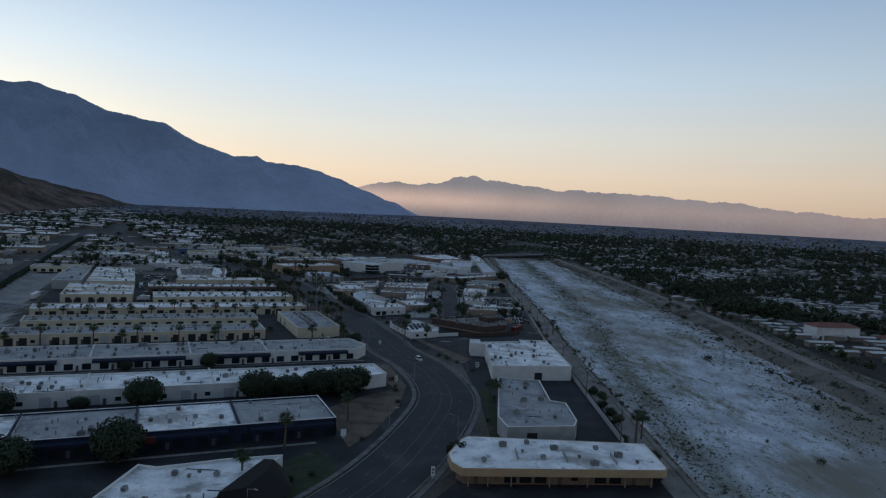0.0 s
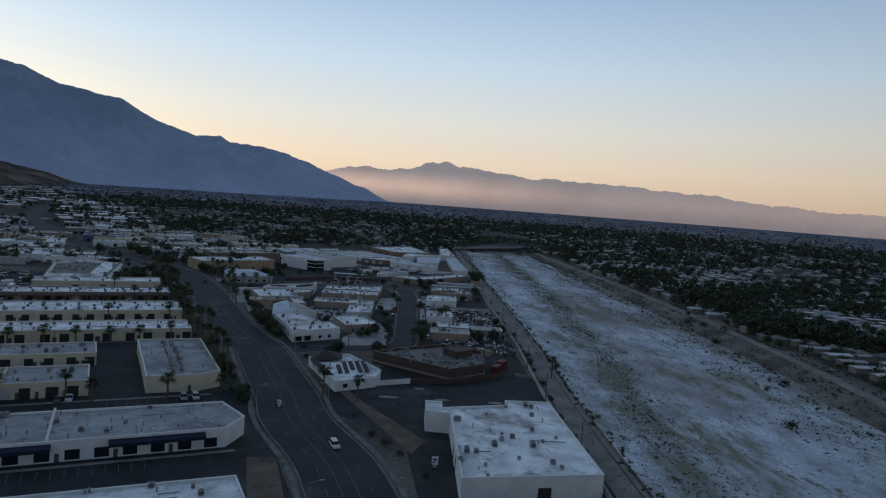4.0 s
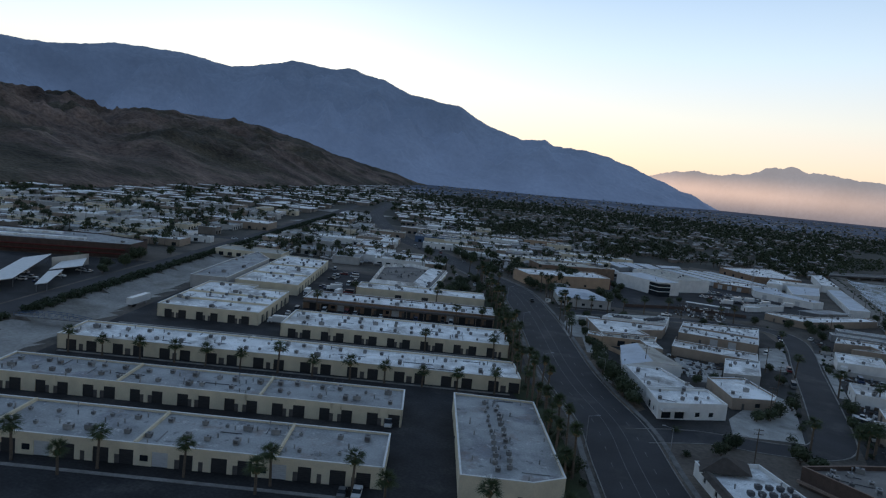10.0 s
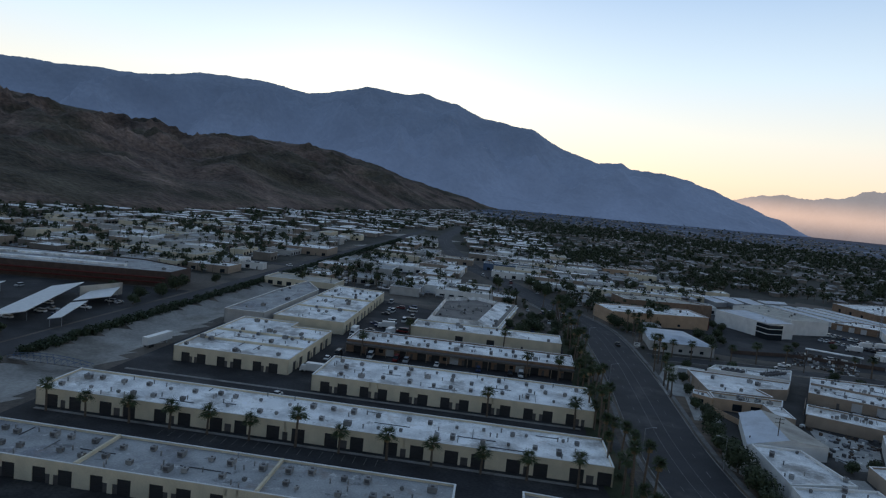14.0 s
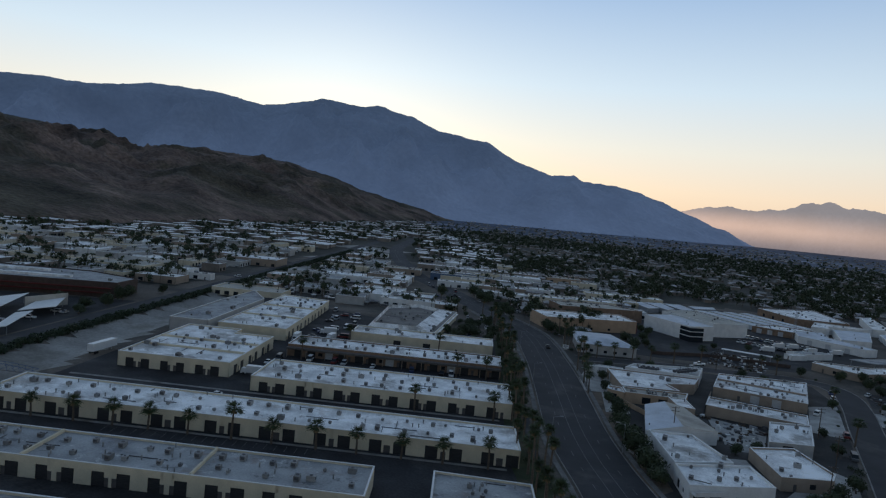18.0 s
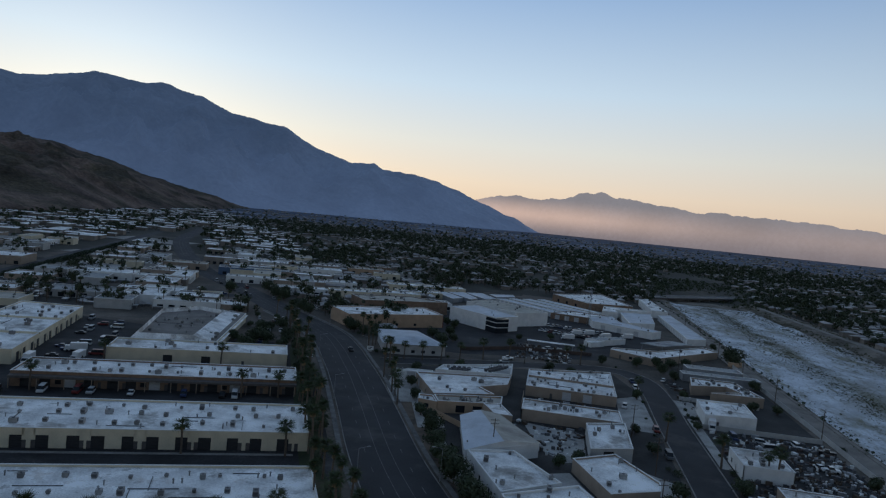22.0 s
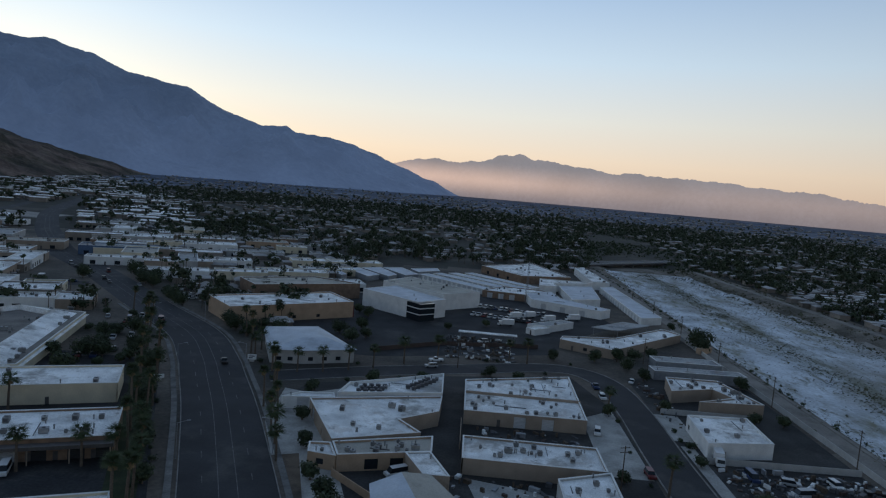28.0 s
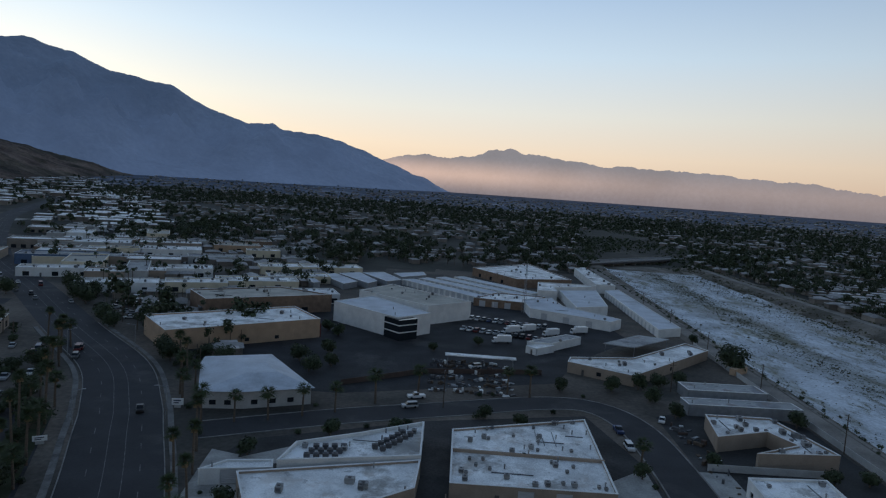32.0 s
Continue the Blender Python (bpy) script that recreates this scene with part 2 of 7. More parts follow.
M["white_roof"] = material("white_roof_coating", (0.84, 0.84, 0.82), 0.7, 0.3, 0.16, (0.38, 0.365, 0.34), 0.36, fine=18)
M["grey_roof"] = material("grey_roof_membrane", (0.36, 0.365, 0.36), 0.8, 0.22, 0.14, (0.22, 0.225, 0.24), 0.36, fine=16)


def weather(m, layers):
    """Stains with shapes of their own laid over a roof: scale, from, to, colour, strength of each."""
    n, l = m.node_tree.nodes, m.node_tree.links
    p = n["Principled BSDF"]
    tc = n.new("ShaderNodeTexCoord")
    for k, (scale, lo, hi, colour, strength) in enumerate(layers):
        mp = n.new("ShaderNodeMapping")
        mp.inputs["Location"].default_value = (31.0 * k, 17.0 * k, 0)
        l.new(tc.outputs["Object"], mp.inputs["Vector"])
        t = n.new("ShaderNodeTexNoise")
        t.inputs["Scale"].default_value, t.inputs["Detail"].default_value, t.inputs["Roughness"].default_value = scale, 8, 0.7
        l.new(mp.outputs[0], t.inputs["Vector"])
        r = n.new("ShaderNodeMapRange")
        r.inputs["From Min"].default_value, r.inputs["From Max"].default_value, r.inputs["To Max"].default_value = lo, hi, strength
        l.new(t.outputs["Fac"], r.inputs["Value"])
        x = n.new("ShaderNodeMix")
        x.data_type = "RGBA"
        l.new(p.inputs["Base Color"].links[0].from_socket, x.inputs["A"])
        x.inputs["B"].default_value = (*colour, 1)
        l.new(r.outputs[0], x.inputs["Factor"])
        l.new(x.outputs["Result"], p.inputs["Base Color"])


weather(M["white_roof"], ((0.11, 0.55, 0.63, (0.46, 0.38, 0.31), 0.42), (0.3, 0.59, 0.65, (0.2, 0.185, 0.17), 0.6), (0.07, 0.6, 0.66, (0.9, 0.9, 0.88), 0.8)))
weather(M["grey_roof"], ((0.12, 0.55, 0.64, (0.25, 0.2, 0.17), 0.6), (0.35, 0.59, 0.64, (0.62, 0.62, 0.6), 0.75), (0.25, 0.58, 0.64, (0.11, 0.11, 0.115), 0.7)))
M["tan_roof"] = material("gravel_roof", (0.46, 0.43, 0.37), 0.9, 0.2, 0.15, (0.35, 0.32, 0.28), 0.3, fine=20)
M["fascia"] = material("tan_fascia_panel", (0.5, 0.35, 0.21), 0.8, 0.1, 0.3, fine=10)
M["cream"] = material("cream_stucco", (0.66, 0.575, 0.42), 0.9, 0.1, 0.3, fine=10)
M["white_wall"] = material("white_stucco", (0.72, 0.71, 0.68), 0.85, 0.1, 0.3, fine=10)
M["grey_wall"] = material("grey_block_wall", (0.42, 0.41, 0.39), 0.9, 0.14, 0.3, fine=10)
M["tan_wall"] = material("tan_stucco", (0.33, 0.26, 0.2), 0.9, 0.12, 0.3, fine=10)
M["orange_wall"] = material("orange_stucco", (0.43, 0.3, 0.2), 0.9, 0.12, 0.3, fine=10)
M["brown_wall"] = material("brown_panel_wall", (0.085, 0.06, 0.05), 0.8, 0.2, 0.4, fine=8)
M["brick_wall"] = material("brown_brick_wall", (0.24, 0.16, 0.11), 0.9, 0.2, 0.5, fine=12)
M["coping"] = material("white_coping", (0.74, 0.74, 0.72), 0.6, 0.08, 0.5)
M["dark_door"] = material("dark_roll_up_door", (0.035, 0.034, 0.035), 0.6, 0.25, 0.6, scale_z=12)
M["light_door"] = material("pale_roll_up_door", (0.5, 0.5, 0.5), 0.6, 0.15, 0.6, scale_z=12)
M["door"] = material("painted_door", (0.11, 0.1, 0.095), 0.6, 0.2, 1.0)
M["glass"] = material("window_glass", (0.02, 0.025, 0.03), 0.08, 0.1, 1.0)
M["blue"] = material("dark_blue_awning", (0.013, 0.02, 0.045), 0.75, 0.2, 0.4)
M["red"] = material("red_paint", (0.13, 0.022, 0.022), 0.6, 0.15, 0.5)
M["unit"] = material("galvanised_roof_unit", (0.21, 0.21, 0.205), 0.5, 0.2, 0.8, per_object=0.75)
M["unit_dark"] = material("roof_unit_grille", (0.09, 0.09, 0.095), 0.6, 0.2, 1.0)
M["trunk"] = material("palm_trunk", (0.13, 0.1, 0.075), 0.95, 0.25, 1.5, scale_z=4)
M["frond"] = material("palm_frond", (0.055, 0.075, 0.03), 0.7, 0.3, 1.0, per_object=0.3)
M["dead_frond"] = material("dry_palm_skirt", (0.2, 0.14, 0.075), 0.9, 0.3, 1.0)
M["leaf"] = material("tree_leaves", (0.045, 0.06, 0.028), 0.7, 0.35, 0.6, (0.07, 0.075, 0.035), 0.3, per_object=0.35)
M["hedge"] = material("dark_ficus_leaves", (0.028, 0.042, 0.02), 0.7, 0.3, 0.6, per_object=0.3)
M["shrub"] = material("desert_shrub", (0.13, 0.12, 0.07), 0.9, 0.35, 0.3, (0.11, 0.12, 0.06), 0.5, per_object=0.35)
M["wood"] = material("weathered_pole_wood", (0.1, 0.075, 0.055), 0.9, 0.25, 1.0, scale_z=0.2)
M["steel"] = material("painted_steel", (0.3, 0.31, 0.32), 0.5, 0.15, 0.6, metal=0.3)
M["blue_steel"] = material("blue_painted_truss", (0.08, 0.13, 0.22), 0.5, 0.15, 0.6)
M["far_roof"] = material("far_house_roof", (0.31, 0.3, 0.29), 0.9, 0.3, 0.05, per_object=0.85)
M["tile_roof"] = material("red_clay_roof", (0.24, 0.1, 0.075), 0.85, 0.25, 0.4, fine=8)
M["far_wall"] = material("far_house_wall", (0.22, 0.19, 0.16), 0.9, 0.2, 0.1, per_object=0.5)
M["hill"] = material("brown_rock_hill", (0.15, 0.105, 0.083), 1.0, 0.6, 0.009, (0.075, 0.062, 0.042), 0.62, fine=12, bump=14)
M["brown_gravel"] = material("brown_gravel_roof", (0.22, 0.2, 0.18), 0.9, 0.25, 0.15, (0.15, 0.135, 0.12), 0.3, fine=20)
M["lodge_wall"] = material("red_brown_stucco", (0.23, 0.115, 0.08), 0.9, 0.15, 0.3, fine=10)
M["apron"] = material("pale_concrete_apron", (0.38, 0.37, 0.345), 0.9, 0.25, 0.2, (0.27, 0.26, 0.24), 0.35, fine=10)
M["shingle"] = material("brown_shingle_roof", (0.07, 0.06, 0.052), 0.9, 0.25, 0.8, fine=8)
M["brown_band"] = material("faded_brown_coping", (0.27, 0.2, 0.16), 0.85, 0.2, 0.4, fine=8)
M["blue_roof"] = material("pale_blue_metal_roof", (0.5, 0.54, 0.59), 0.6, 0.14, 0.15, (0.4, 0.43, 0.47), 0.3, fine=14)
M["home_roof"] = material("mobile_home_roof", (0.52, 0.51, 0.49), 0.8, 0.2, 0.1, per_object=0.6)
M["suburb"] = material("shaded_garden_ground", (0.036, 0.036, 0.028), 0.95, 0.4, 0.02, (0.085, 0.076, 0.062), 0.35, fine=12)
# mountain haze is painted as emission, in this and the range material
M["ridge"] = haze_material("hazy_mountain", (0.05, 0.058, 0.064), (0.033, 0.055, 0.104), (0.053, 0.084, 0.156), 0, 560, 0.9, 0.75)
# bluish base colour imitates haze over the far ground
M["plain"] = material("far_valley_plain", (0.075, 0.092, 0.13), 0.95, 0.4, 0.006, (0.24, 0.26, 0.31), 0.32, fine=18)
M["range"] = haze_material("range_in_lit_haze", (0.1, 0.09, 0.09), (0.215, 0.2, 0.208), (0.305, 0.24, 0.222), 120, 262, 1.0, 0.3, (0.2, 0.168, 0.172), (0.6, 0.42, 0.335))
for k, c in (("white", (0.68, 0.68, 0.67)), ("silver", (0.4, 0.41, 0.42)), ("black", (0.02, 0.02, 0.022)), ("grey", (0.14, 0.145, 0.15)), ("maroon", (0.16, 0.03, 0.03)), ("navy", (0.03, 0.05, 0.12))):
    M["car_" + k] = material("car_paint_" + k, c, 0.3, 0.05, 0.5)
M["tyre"] = material("tyre_rubber", (0.015, 0.015, 0.015), 0.9, 0.1, 2.0)


# ---- mesh building ----
class Build:
    """Collects boxes, prisms and sheets into one mesh."""

    def __init__(self):
        self.v, self.f, self.m = [], [], []

    def face(self, points, mat=0):
        i = len(self.v)
        self.v += [tuple(p) for p in points]
        self.f.append(tuple(range(i, i + len(points))))
        self.m.append(mat)

    def prism(self, low, high, mat=0, cap=True, bottom=False):
        """Walls between two closed outlines with as many corners, and the lid."""
        i, k = len(self.v), len(low)
        self.v += [tuple(p) for p in low] + [tuple(p) for p in high]
        for a in range(k):
            b = (a + 1) % k
            self.f.append((i + a, i + b, i + k + b, i + k + a))
            self.m.append(mat)
        if cap:
            self.f.append(tuple(range(i + k, i + 2 * k)))
            self.m.append(mat)
        if bottom:
            self.f.append(tuple(reversed(range(i, i + k))))
            self.m.append(mat)

    def box(self, x0, x1, y0, y1, z0, z1, mat=0, bottom=True):
        q = ((x0, y0), (x1, y0), (x1, y1), (x0, y1))
        self.prism([(*p, z0) for p in q], [(*p, z1) for p in q], mat, True, bottom)

    def rod(self, a, b, r0, r1, sides=6, mat=0):
        a, b = Vector(a), Vector(b)
        q = (b - a).to_track_quat("Z", "Y")
        ring = [Vector((math.cos(2 * math.pi * k / sides), math.sin(2 * math.pi * k / sides), 0)) for k in range(sides)]
        self.prism([a + q @ (p * r0) for p in ring], [b + q @ (p * r1) for p in ring], mat, True, True)

    def outline(self, pts, z0, z1, mat=0):
        self.prism([(*p, z0) for p in pts], [(*p, z1) for p in pts], mat)

    def ring(self, pts, inner, z0, z1, mat=0):
        """A wall of some thickness along a closed outline."""
        k = len(pts)
        for a in range(k):
            b = (a + 1) % k
            q = (pts[a], pts[b], inner[b], inner[a])
            self.prism([(*p, z0) for p in q], [(*p, z1) for p in q], mat)

    def weld(self):
        """Joins corners that lie on one another."""
        seen, new_v, to = {}, [], []
        for p in self.v:
            k = (round(p[0], 3), round(p[1], 3), round(p[2], 3))
            if k not in seen:
                seen[k] = len(new_v)
                new_v.append(p)
            to.append(seen[k])
        self.v = new_v
        self.f = [tuple(to[i] for i in f) for f in self.f]

    def mesh(self, name, mats, smooth=False):
        me = bpy.data.meshes.new(name)
        me.from_pydata(self.v, [], self.f)
        for m in mats:
            me.materials.append(M[m] if isinstance(m, str) else m)
        if len(mats) > 1:
            me.polygons.foreach_set("material_index", self.m)
        if smooth:
            me.polygons.foreach_set("use_smooth", [True] * len(self.f))
        me.update()
        return me


def part(name, data, parent, at=None, label=""):
    ob = new(name, data)
    if parent:
        ob.parent = parent
    if at is not None:
        ob.matrix_basis = at
    if label:
        ob["label"] = label
    return ob


def thing(name, at, label, category, group="", kind=""):
    ob = new(name)
    ob.empty_display_size = 0.5
    ob.matrix_basis = at
    return tagged(ob, label, category, group, kind)


def solid(name, build, mats, label, category, group="", kind="", at=None, smooth=False):
    ob = new(name, build.mesh(name, mats, smooth))
    if at is not None:
        ob.matrix_basis = at
    return tagged(ob, label, category, group, kind)


def inset(pts, d):
    """An outline (anticlockwise) moved inwards by d."""
    out = []
    for i, p in enumerate(pts):
        a, b = Vector(pts[i - 1]), Vector(pts[(i + 1) % len(pts)])
        p = Vector(p)
        e, f = (p - a).normalized(), (b - p).normalized()
        ne, nf = Vector((-e.y, e.x)), Vector((-f.y, f.x))
        n = ne + nf
        n = n / max(n.dot(ne), 0.2)
        out.append((p.x + n.x * d, p.y + n.y * d))
    return out


TURN = 22.9
CU, SU = math.cos(radians(TURN)), math.sin(radians(TURN))


def W(u, v):
    """World place of the business park's own grid."""
    return u * CU - v * SU, u * SU + v * CU


def park(u, v, z=0, rz=0):
    x, y = W(u, v)
    return pose(x, y, z, 0, 0, TURN + rz)


# ---- land ----
def smoothstep(a, b, x):
    t = min(max((x - a) / (b - a), 0.0), 1.0)
    return t * t * (3 - 2 * t)


def wash_left(y):
    return 72 + 0.00003 * max(y - 400, 0) ** 2 if y < 1060 else 85 + (y - 1060) * 0.1


def wash_right(y):
    return 174 + 8 * math.sin((y - 330) / 170) if y < 1150 else 166 + (y - 1150) * 0.22


def height(x, y):
    z = 0.0
    if y < 2400:
        a, b = wash_left(y), wash_right(y)
        deep = smoothstep(a - 5, a + 5, x) * (1 - smoothstep(b - 4, b + 9, x))
        z -= deep * (2.6 * (1 - smoothstep(1500, 2400, y)))
        z += deep * 0.35 * noise.noise((x * 0.05, y * 0.05, 0))
        z += 1.3 * smoothstep(b + 7, b + 12, x) * (1 - smoothstep(b + 19, b + 26, x)) * (y < 1300)
    u, v = x * CU + y * SU, -x * SU + y * CU
    if -95 < u < -64 and 300 < v < 1500:
        z -= 2.2 * smoothstep(-91, -87, u) * (1 - smoothstep(-72, -67, u)) * smoothstep(330, 380, v) * (1 - smoothstep(1200, 1400, v))
    r = math.hypot(x + 25, y - 270)
    z += 22 * smoothstep(1600, 4300, r)
    return z


def build_ground():
    xs = [-5200, -4400, -3700, -3000, -2400, -1900, -1500, -1200, -950, -750, -600, -500] + list(range(-440, 60, 6)) + list(range(60, 260, 4)) + \
         [264, 280, 310, 350, 420, 520, 650, 820, 1050, 1350, 1700, 2200, 2800, 3400, 4100, 4800]
    ys = [-4800, -3600, -2400, -1400, -800, -400, -150, -40] + list(range(20, 700, 8)) + list(range(700, 1300, 16)) + \
         [1330, 1400, 1500, 1620, 1760, 1950, 2200, 2500, 2900, 3350, 3850, 4400, 4950]
    v = [(x, y, height(x, y)) for y in ys for x in xs]
    n = len(xs)
    f, m = [], []
    for j in range(len(ys) - 1):
        for i in range(n - 1):
            f.append((j * n + i, j * n + i + 1, (j + 1) * n + i + 1, (j + 1) * n + i))
            x, y = (xs[i] + xs[i + 1]) / 2, (ys[j] + ys[j + 1]) / 2
            u = x * CU + y * SU
            vv = -x * SU + y * CU
            # far ground takes the colour with haze painted in
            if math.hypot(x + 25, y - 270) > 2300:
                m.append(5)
            elif y < 1066 and wash_left(y) - 2 < x < wash_right(y):
                m.append(1)
            elif y < 1120 and wash_left(y) - 18 < x < wash_right(y) + 34:
                m.append(2)
            elif -92 < u < -66 and 330 < vv < 1400:
                m.append(3)
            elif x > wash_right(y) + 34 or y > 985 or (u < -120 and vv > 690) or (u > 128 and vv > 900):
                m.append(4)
            else:
                m.append(0)
    me = bpy.data.meshes.new("ground")
    me.from_pydata(v, [], f)
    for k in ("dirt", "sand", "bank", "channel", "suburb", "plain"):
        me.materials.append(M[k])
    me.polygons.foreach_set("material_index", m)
    me.polygons.foreach_set("use_smooth", [True] * len(f))
    me.update()
    return tagged(new("ground", me), "desert valley floor with a dry sandy riverbed", "ground", kind="structure")


build_ground()


def curve_points(pts, step=6.0):
    """A smooth line through the points."""
    p = [Vector(a) for a in pts]
    out = []
    for i in range(len(p) - 1):
        a, b, c, d = p[max(i - 1, 0)], p[i], p[i + 1], p[min(i + 2, len(p) - 1)]
        n = max(2, int((c - b).length / step))
        for k in range(n):
            t = k / n
            out.append(0.5 * ((2 * b) + (c - a) * t + (2 * a - 5 * b + 4 * c - d) * t * t + (3 * b - a - 3 * c + d) * t ** 3))
    out.append(p[-1])
    return out


def offset_line(line, d):
    out = []
    for i, p in enumerate(line):
        a, b = line[max(i - 1, 0)], line[min(i + 1, len(line) - 1)]
        e = (b - a).normalized()
        out.append(p + Vector((e.y, -e.x)) * d)
    return out


def ribbon(build, line, left, right, z, mat=0, thick=0.0):
    """A strip between two offsets of a line (right positive), following it."""
    a, b = offset_line(line, left), offset_line(line, right)
    for i in range(len(line) - 1):
        q = [(*a[i], z), (*b[i], z), (*b[i + 1], z), (*a[i + 1], z)]
        build.face(q, mat)
        if thick:
            build.face([(*b[i], z), (*b[i], z - thick), (*b[i + 1], z - thick), (*b[i + 1], z)], mat)
            build.face([(*a[i], z), (*a[i + 1], z), (*a[i + 1], z - thick), (*a[i], z - thick)], mat)


AVENUE = curve_points([(-75, 60), (-38, 122), (-15, 164), (-2, 207), (4, 251), (-5, 294), (-21.6, 329.5), (-29.3, 355), (-42, 391), (-54, 426.5), (-72, 463), (-84, 489), (-101, 531), (-117, 569), (-130, 597), (-140, 618), (-160, 652), (-199, 695), (-251, 755), (-288, 795), (-334, 843), (-386, 913), (-455, 1013), (-560, 1190), (-700, 1500)])
b = Build()
ribbon(b, AVENUE, -10.0, 10.0, 0.05)
solid("road", b, ["road"], "dark asphalt avenue curving between business lots", "road", kind="structure")
for side in (-1, 1):
    b = Build()
    e = sorted((side * 10.0, side * 10.25))
    ribbon(b, AVENUE[:110], e[0], e[1], 0.2, 0, 0.2)
    solid("kerb", b, ["concrete"], "pale concrete kerb along the avenue", "kerb", kind="structure")
    b = Build()
    e = sorted((side * 11.2, side * 12.7))
    ribbon(b, AVENUE[:110], e[0], e[1], 0.17, 0, 0.17)
    solid("pavement", b, ["walk"], "pale concrete pavement beside the avenue", "pavement", kind="structure")
b = Build()
for o in (-5.2, 5.2):
    for i in range(0, len(AVENUE) - 30, 2):
        seg = AVENUE[i:i + 2]
        ribbon(b, [seg[0], seg[0].lerp(seg[1], 0.55)], o - 0.09, o + 0.09, 0.065)
for o in (-1.9, 1.9):
    ribbon(b, AVENUE[:-30], o - 0.08, o + 0.08, 0.065)
solid("lane_marking", b, ["paint"], "worn pale lane lines on the avenue", "lane marking", kind="stuff")
STREET = curve_points([(-46, 421), (-30, 434), (-14, 438), (-1, 444), (5, 460), (5.5, 500), (5, 560), (5.5, 600), (3, 630), (-6, 645), (-22, 645), (-50, 633), (-80, 620), (-114, 602)], 4)
b = Build()
ribbon(b, STREET, -5.6, 5.6, 0.04)
solid("side_street", b, ["road"], "grey asphalt side street looping between workshops", "road", kind="structure")
for side in (-1, 1):
    b = Build()
    e = sorted((side * 5.6, side * 6.0))
    ribbon(b, STREET, e[0], e[1], 0.18, 0, 0.18)
    solid("kerb", b, ["concrete"], "concrete kerb along the side street", "kerb", kind="structure")


def sheet(name, pts, z, mat, label, category="parking lot", frame_park=False):
    b = Build()
    p = [W(*q) for q in pts] if frame_park else pts
    b.face([(x, y, z) for x, y in p])
    return solid(name, b, [mat], label, category, kind="structure")


sheet("parking_lot", [(-62, 130), (40, 130), (72, 186), (94, 236), (98, 300), (96, 620), (-62, 690)], 0.02, "lot", "dark asphalt yards between the long business units", frame_park=True)
sheet("parking_lot", [(-14, 374), (-20, 345), (10, 318), (16, 260), (18, 195), (-4, 150), (10, 120), (64, 120), (58, 400), (0, 408)], 0.02, "lot", "dark asphalt lots between the avenue and the riverbank")
sheet("parking_lot", [(-84, 640), (-14, 668), (-2, 700), (30, 745), (20, 830), (-60, 830), (-110, 790), (-190, 740), (-135, 660), (-118, 640)], 0.02, "lot", "asphalt storage yards with stains")
sheet("yard", [(-44, 425), (-20, 445), (-2, 452), (-1, 600), (-10, 636), (-55, 622), (-98, 600), (-104, 585), (-72, 500)], 0.015, "asphalt", "stained asphalt yards between small workshops", "yard")
for i, pts in enumerate(([(-22, 444), (-3, 452), (-4, 500), (-12, 506), (-24, 462)], [(-14, 548), (-2, 548), (-2, 600), (-13, 590)], [(-100, 585), (-92, 574), (-80, 545), (-72, 520), (-80, 516)], [(-104, 583), (-90, 586), (-66, 600), (-70, 612)], [(-72, 512), (-62, 488), (-56, 470), (-66, 478)], [(-105, 592), (-102, 562), (-94, 541), (-85, 545), (-93, 572), (-98, 590)], [(-34, 504), (-28, 507), (-28, 534), (-48, 539), (-42, 513)], [(11.5, 578), (19, 578), (19, 601), (11.5, 601)], [(-31, 473), (-25, 474), (-33, 496), (-40, 492)], [(12, 520), (15.5, 520), (15.5, 574), (12, 574)])):
    sheet("forecourt", pts, 0.031 + 0.0008 * i, "apron", "pale stained concrete forecourt of a workshop", "forecourt")
sheet("yard", [(12, 440), (57, 405), (57, 640), (40, 660), (12, 640)], 0.015, "asphalt", "asphalt yards beside the riverbank path", "yard")
def strip(name, pts, mat, label, z=0.03):
    return sheet(name, pts, z, mat, label, "planting")


strip("planting_bed", [W(*q) for q in ((86, 346), (99, 352), (98.5, 420), (95.5, 470), (96, 620), (88.5, 620), (89, 440), (92, 410))], "lawn", "dark lawn and planting strip beside the avenue")
strip("planting_bed", [W(*q) for q in ((52, 186), (62, 196), (80, 222), (92, 248), (97, 286), (90, 288), (86, 262), (86, 244), (70, 236), (54, 224))], "bed", "gravel planting bed with shrubs inside the avenue's bend")
strip("planting_bed", [(-24, 172), (-33, 190), (-40, 178), (-33, 150), (-40, 132), (-34, 128), (-28, 148)], "lawn", "dull lawn beside the avenue with low signs")
strip("planting_bed", [(17, 196), (22, 205), (21, 262), (16, 268), (18, 240)], "lawn", "dull lawn between kerb and workshop")
strip("planting_bed", [(-7, 158), (6, 178), (14, 196), (8, 190), (-2, 172), (-10, 162)], "bed", "gravel planting bed at the avenue's edge")
strip("planting_bed", [(12, 308), (-5, 345), (-17, 372), (-14, 374), (-4, 352), (16, 318)], "bed", "gravel planting bed beside a car park")
strip("planting_bed", [(-52, 440), (-60, 462), (-70, 488), (-84, 520), (-98, 556), (-103, 572), (-97, 572), (-86, 540), (-70, 505), (-60, 482), (-48, 452)], "bed", "gravel planting bed along the avenue")
b = Build()
line = [Vector((65 + 3.5 * smoothstep(600, 1060, y), y)) for y in range(60, 1060, 20)]
ribbon(b, line, -4, 2.5, 0.06)
ribbon(b, [Vector((68.6 + 4 * smoothstep(600, 1060, y), y)) for y in range(60, 1060, 20)], -0.6, 0.9, 0.1, 0, 0.3)
solid("river_path", b, ["path"], "pale gravel service road along the riverbank", "path", kind="structure")
b = Build()
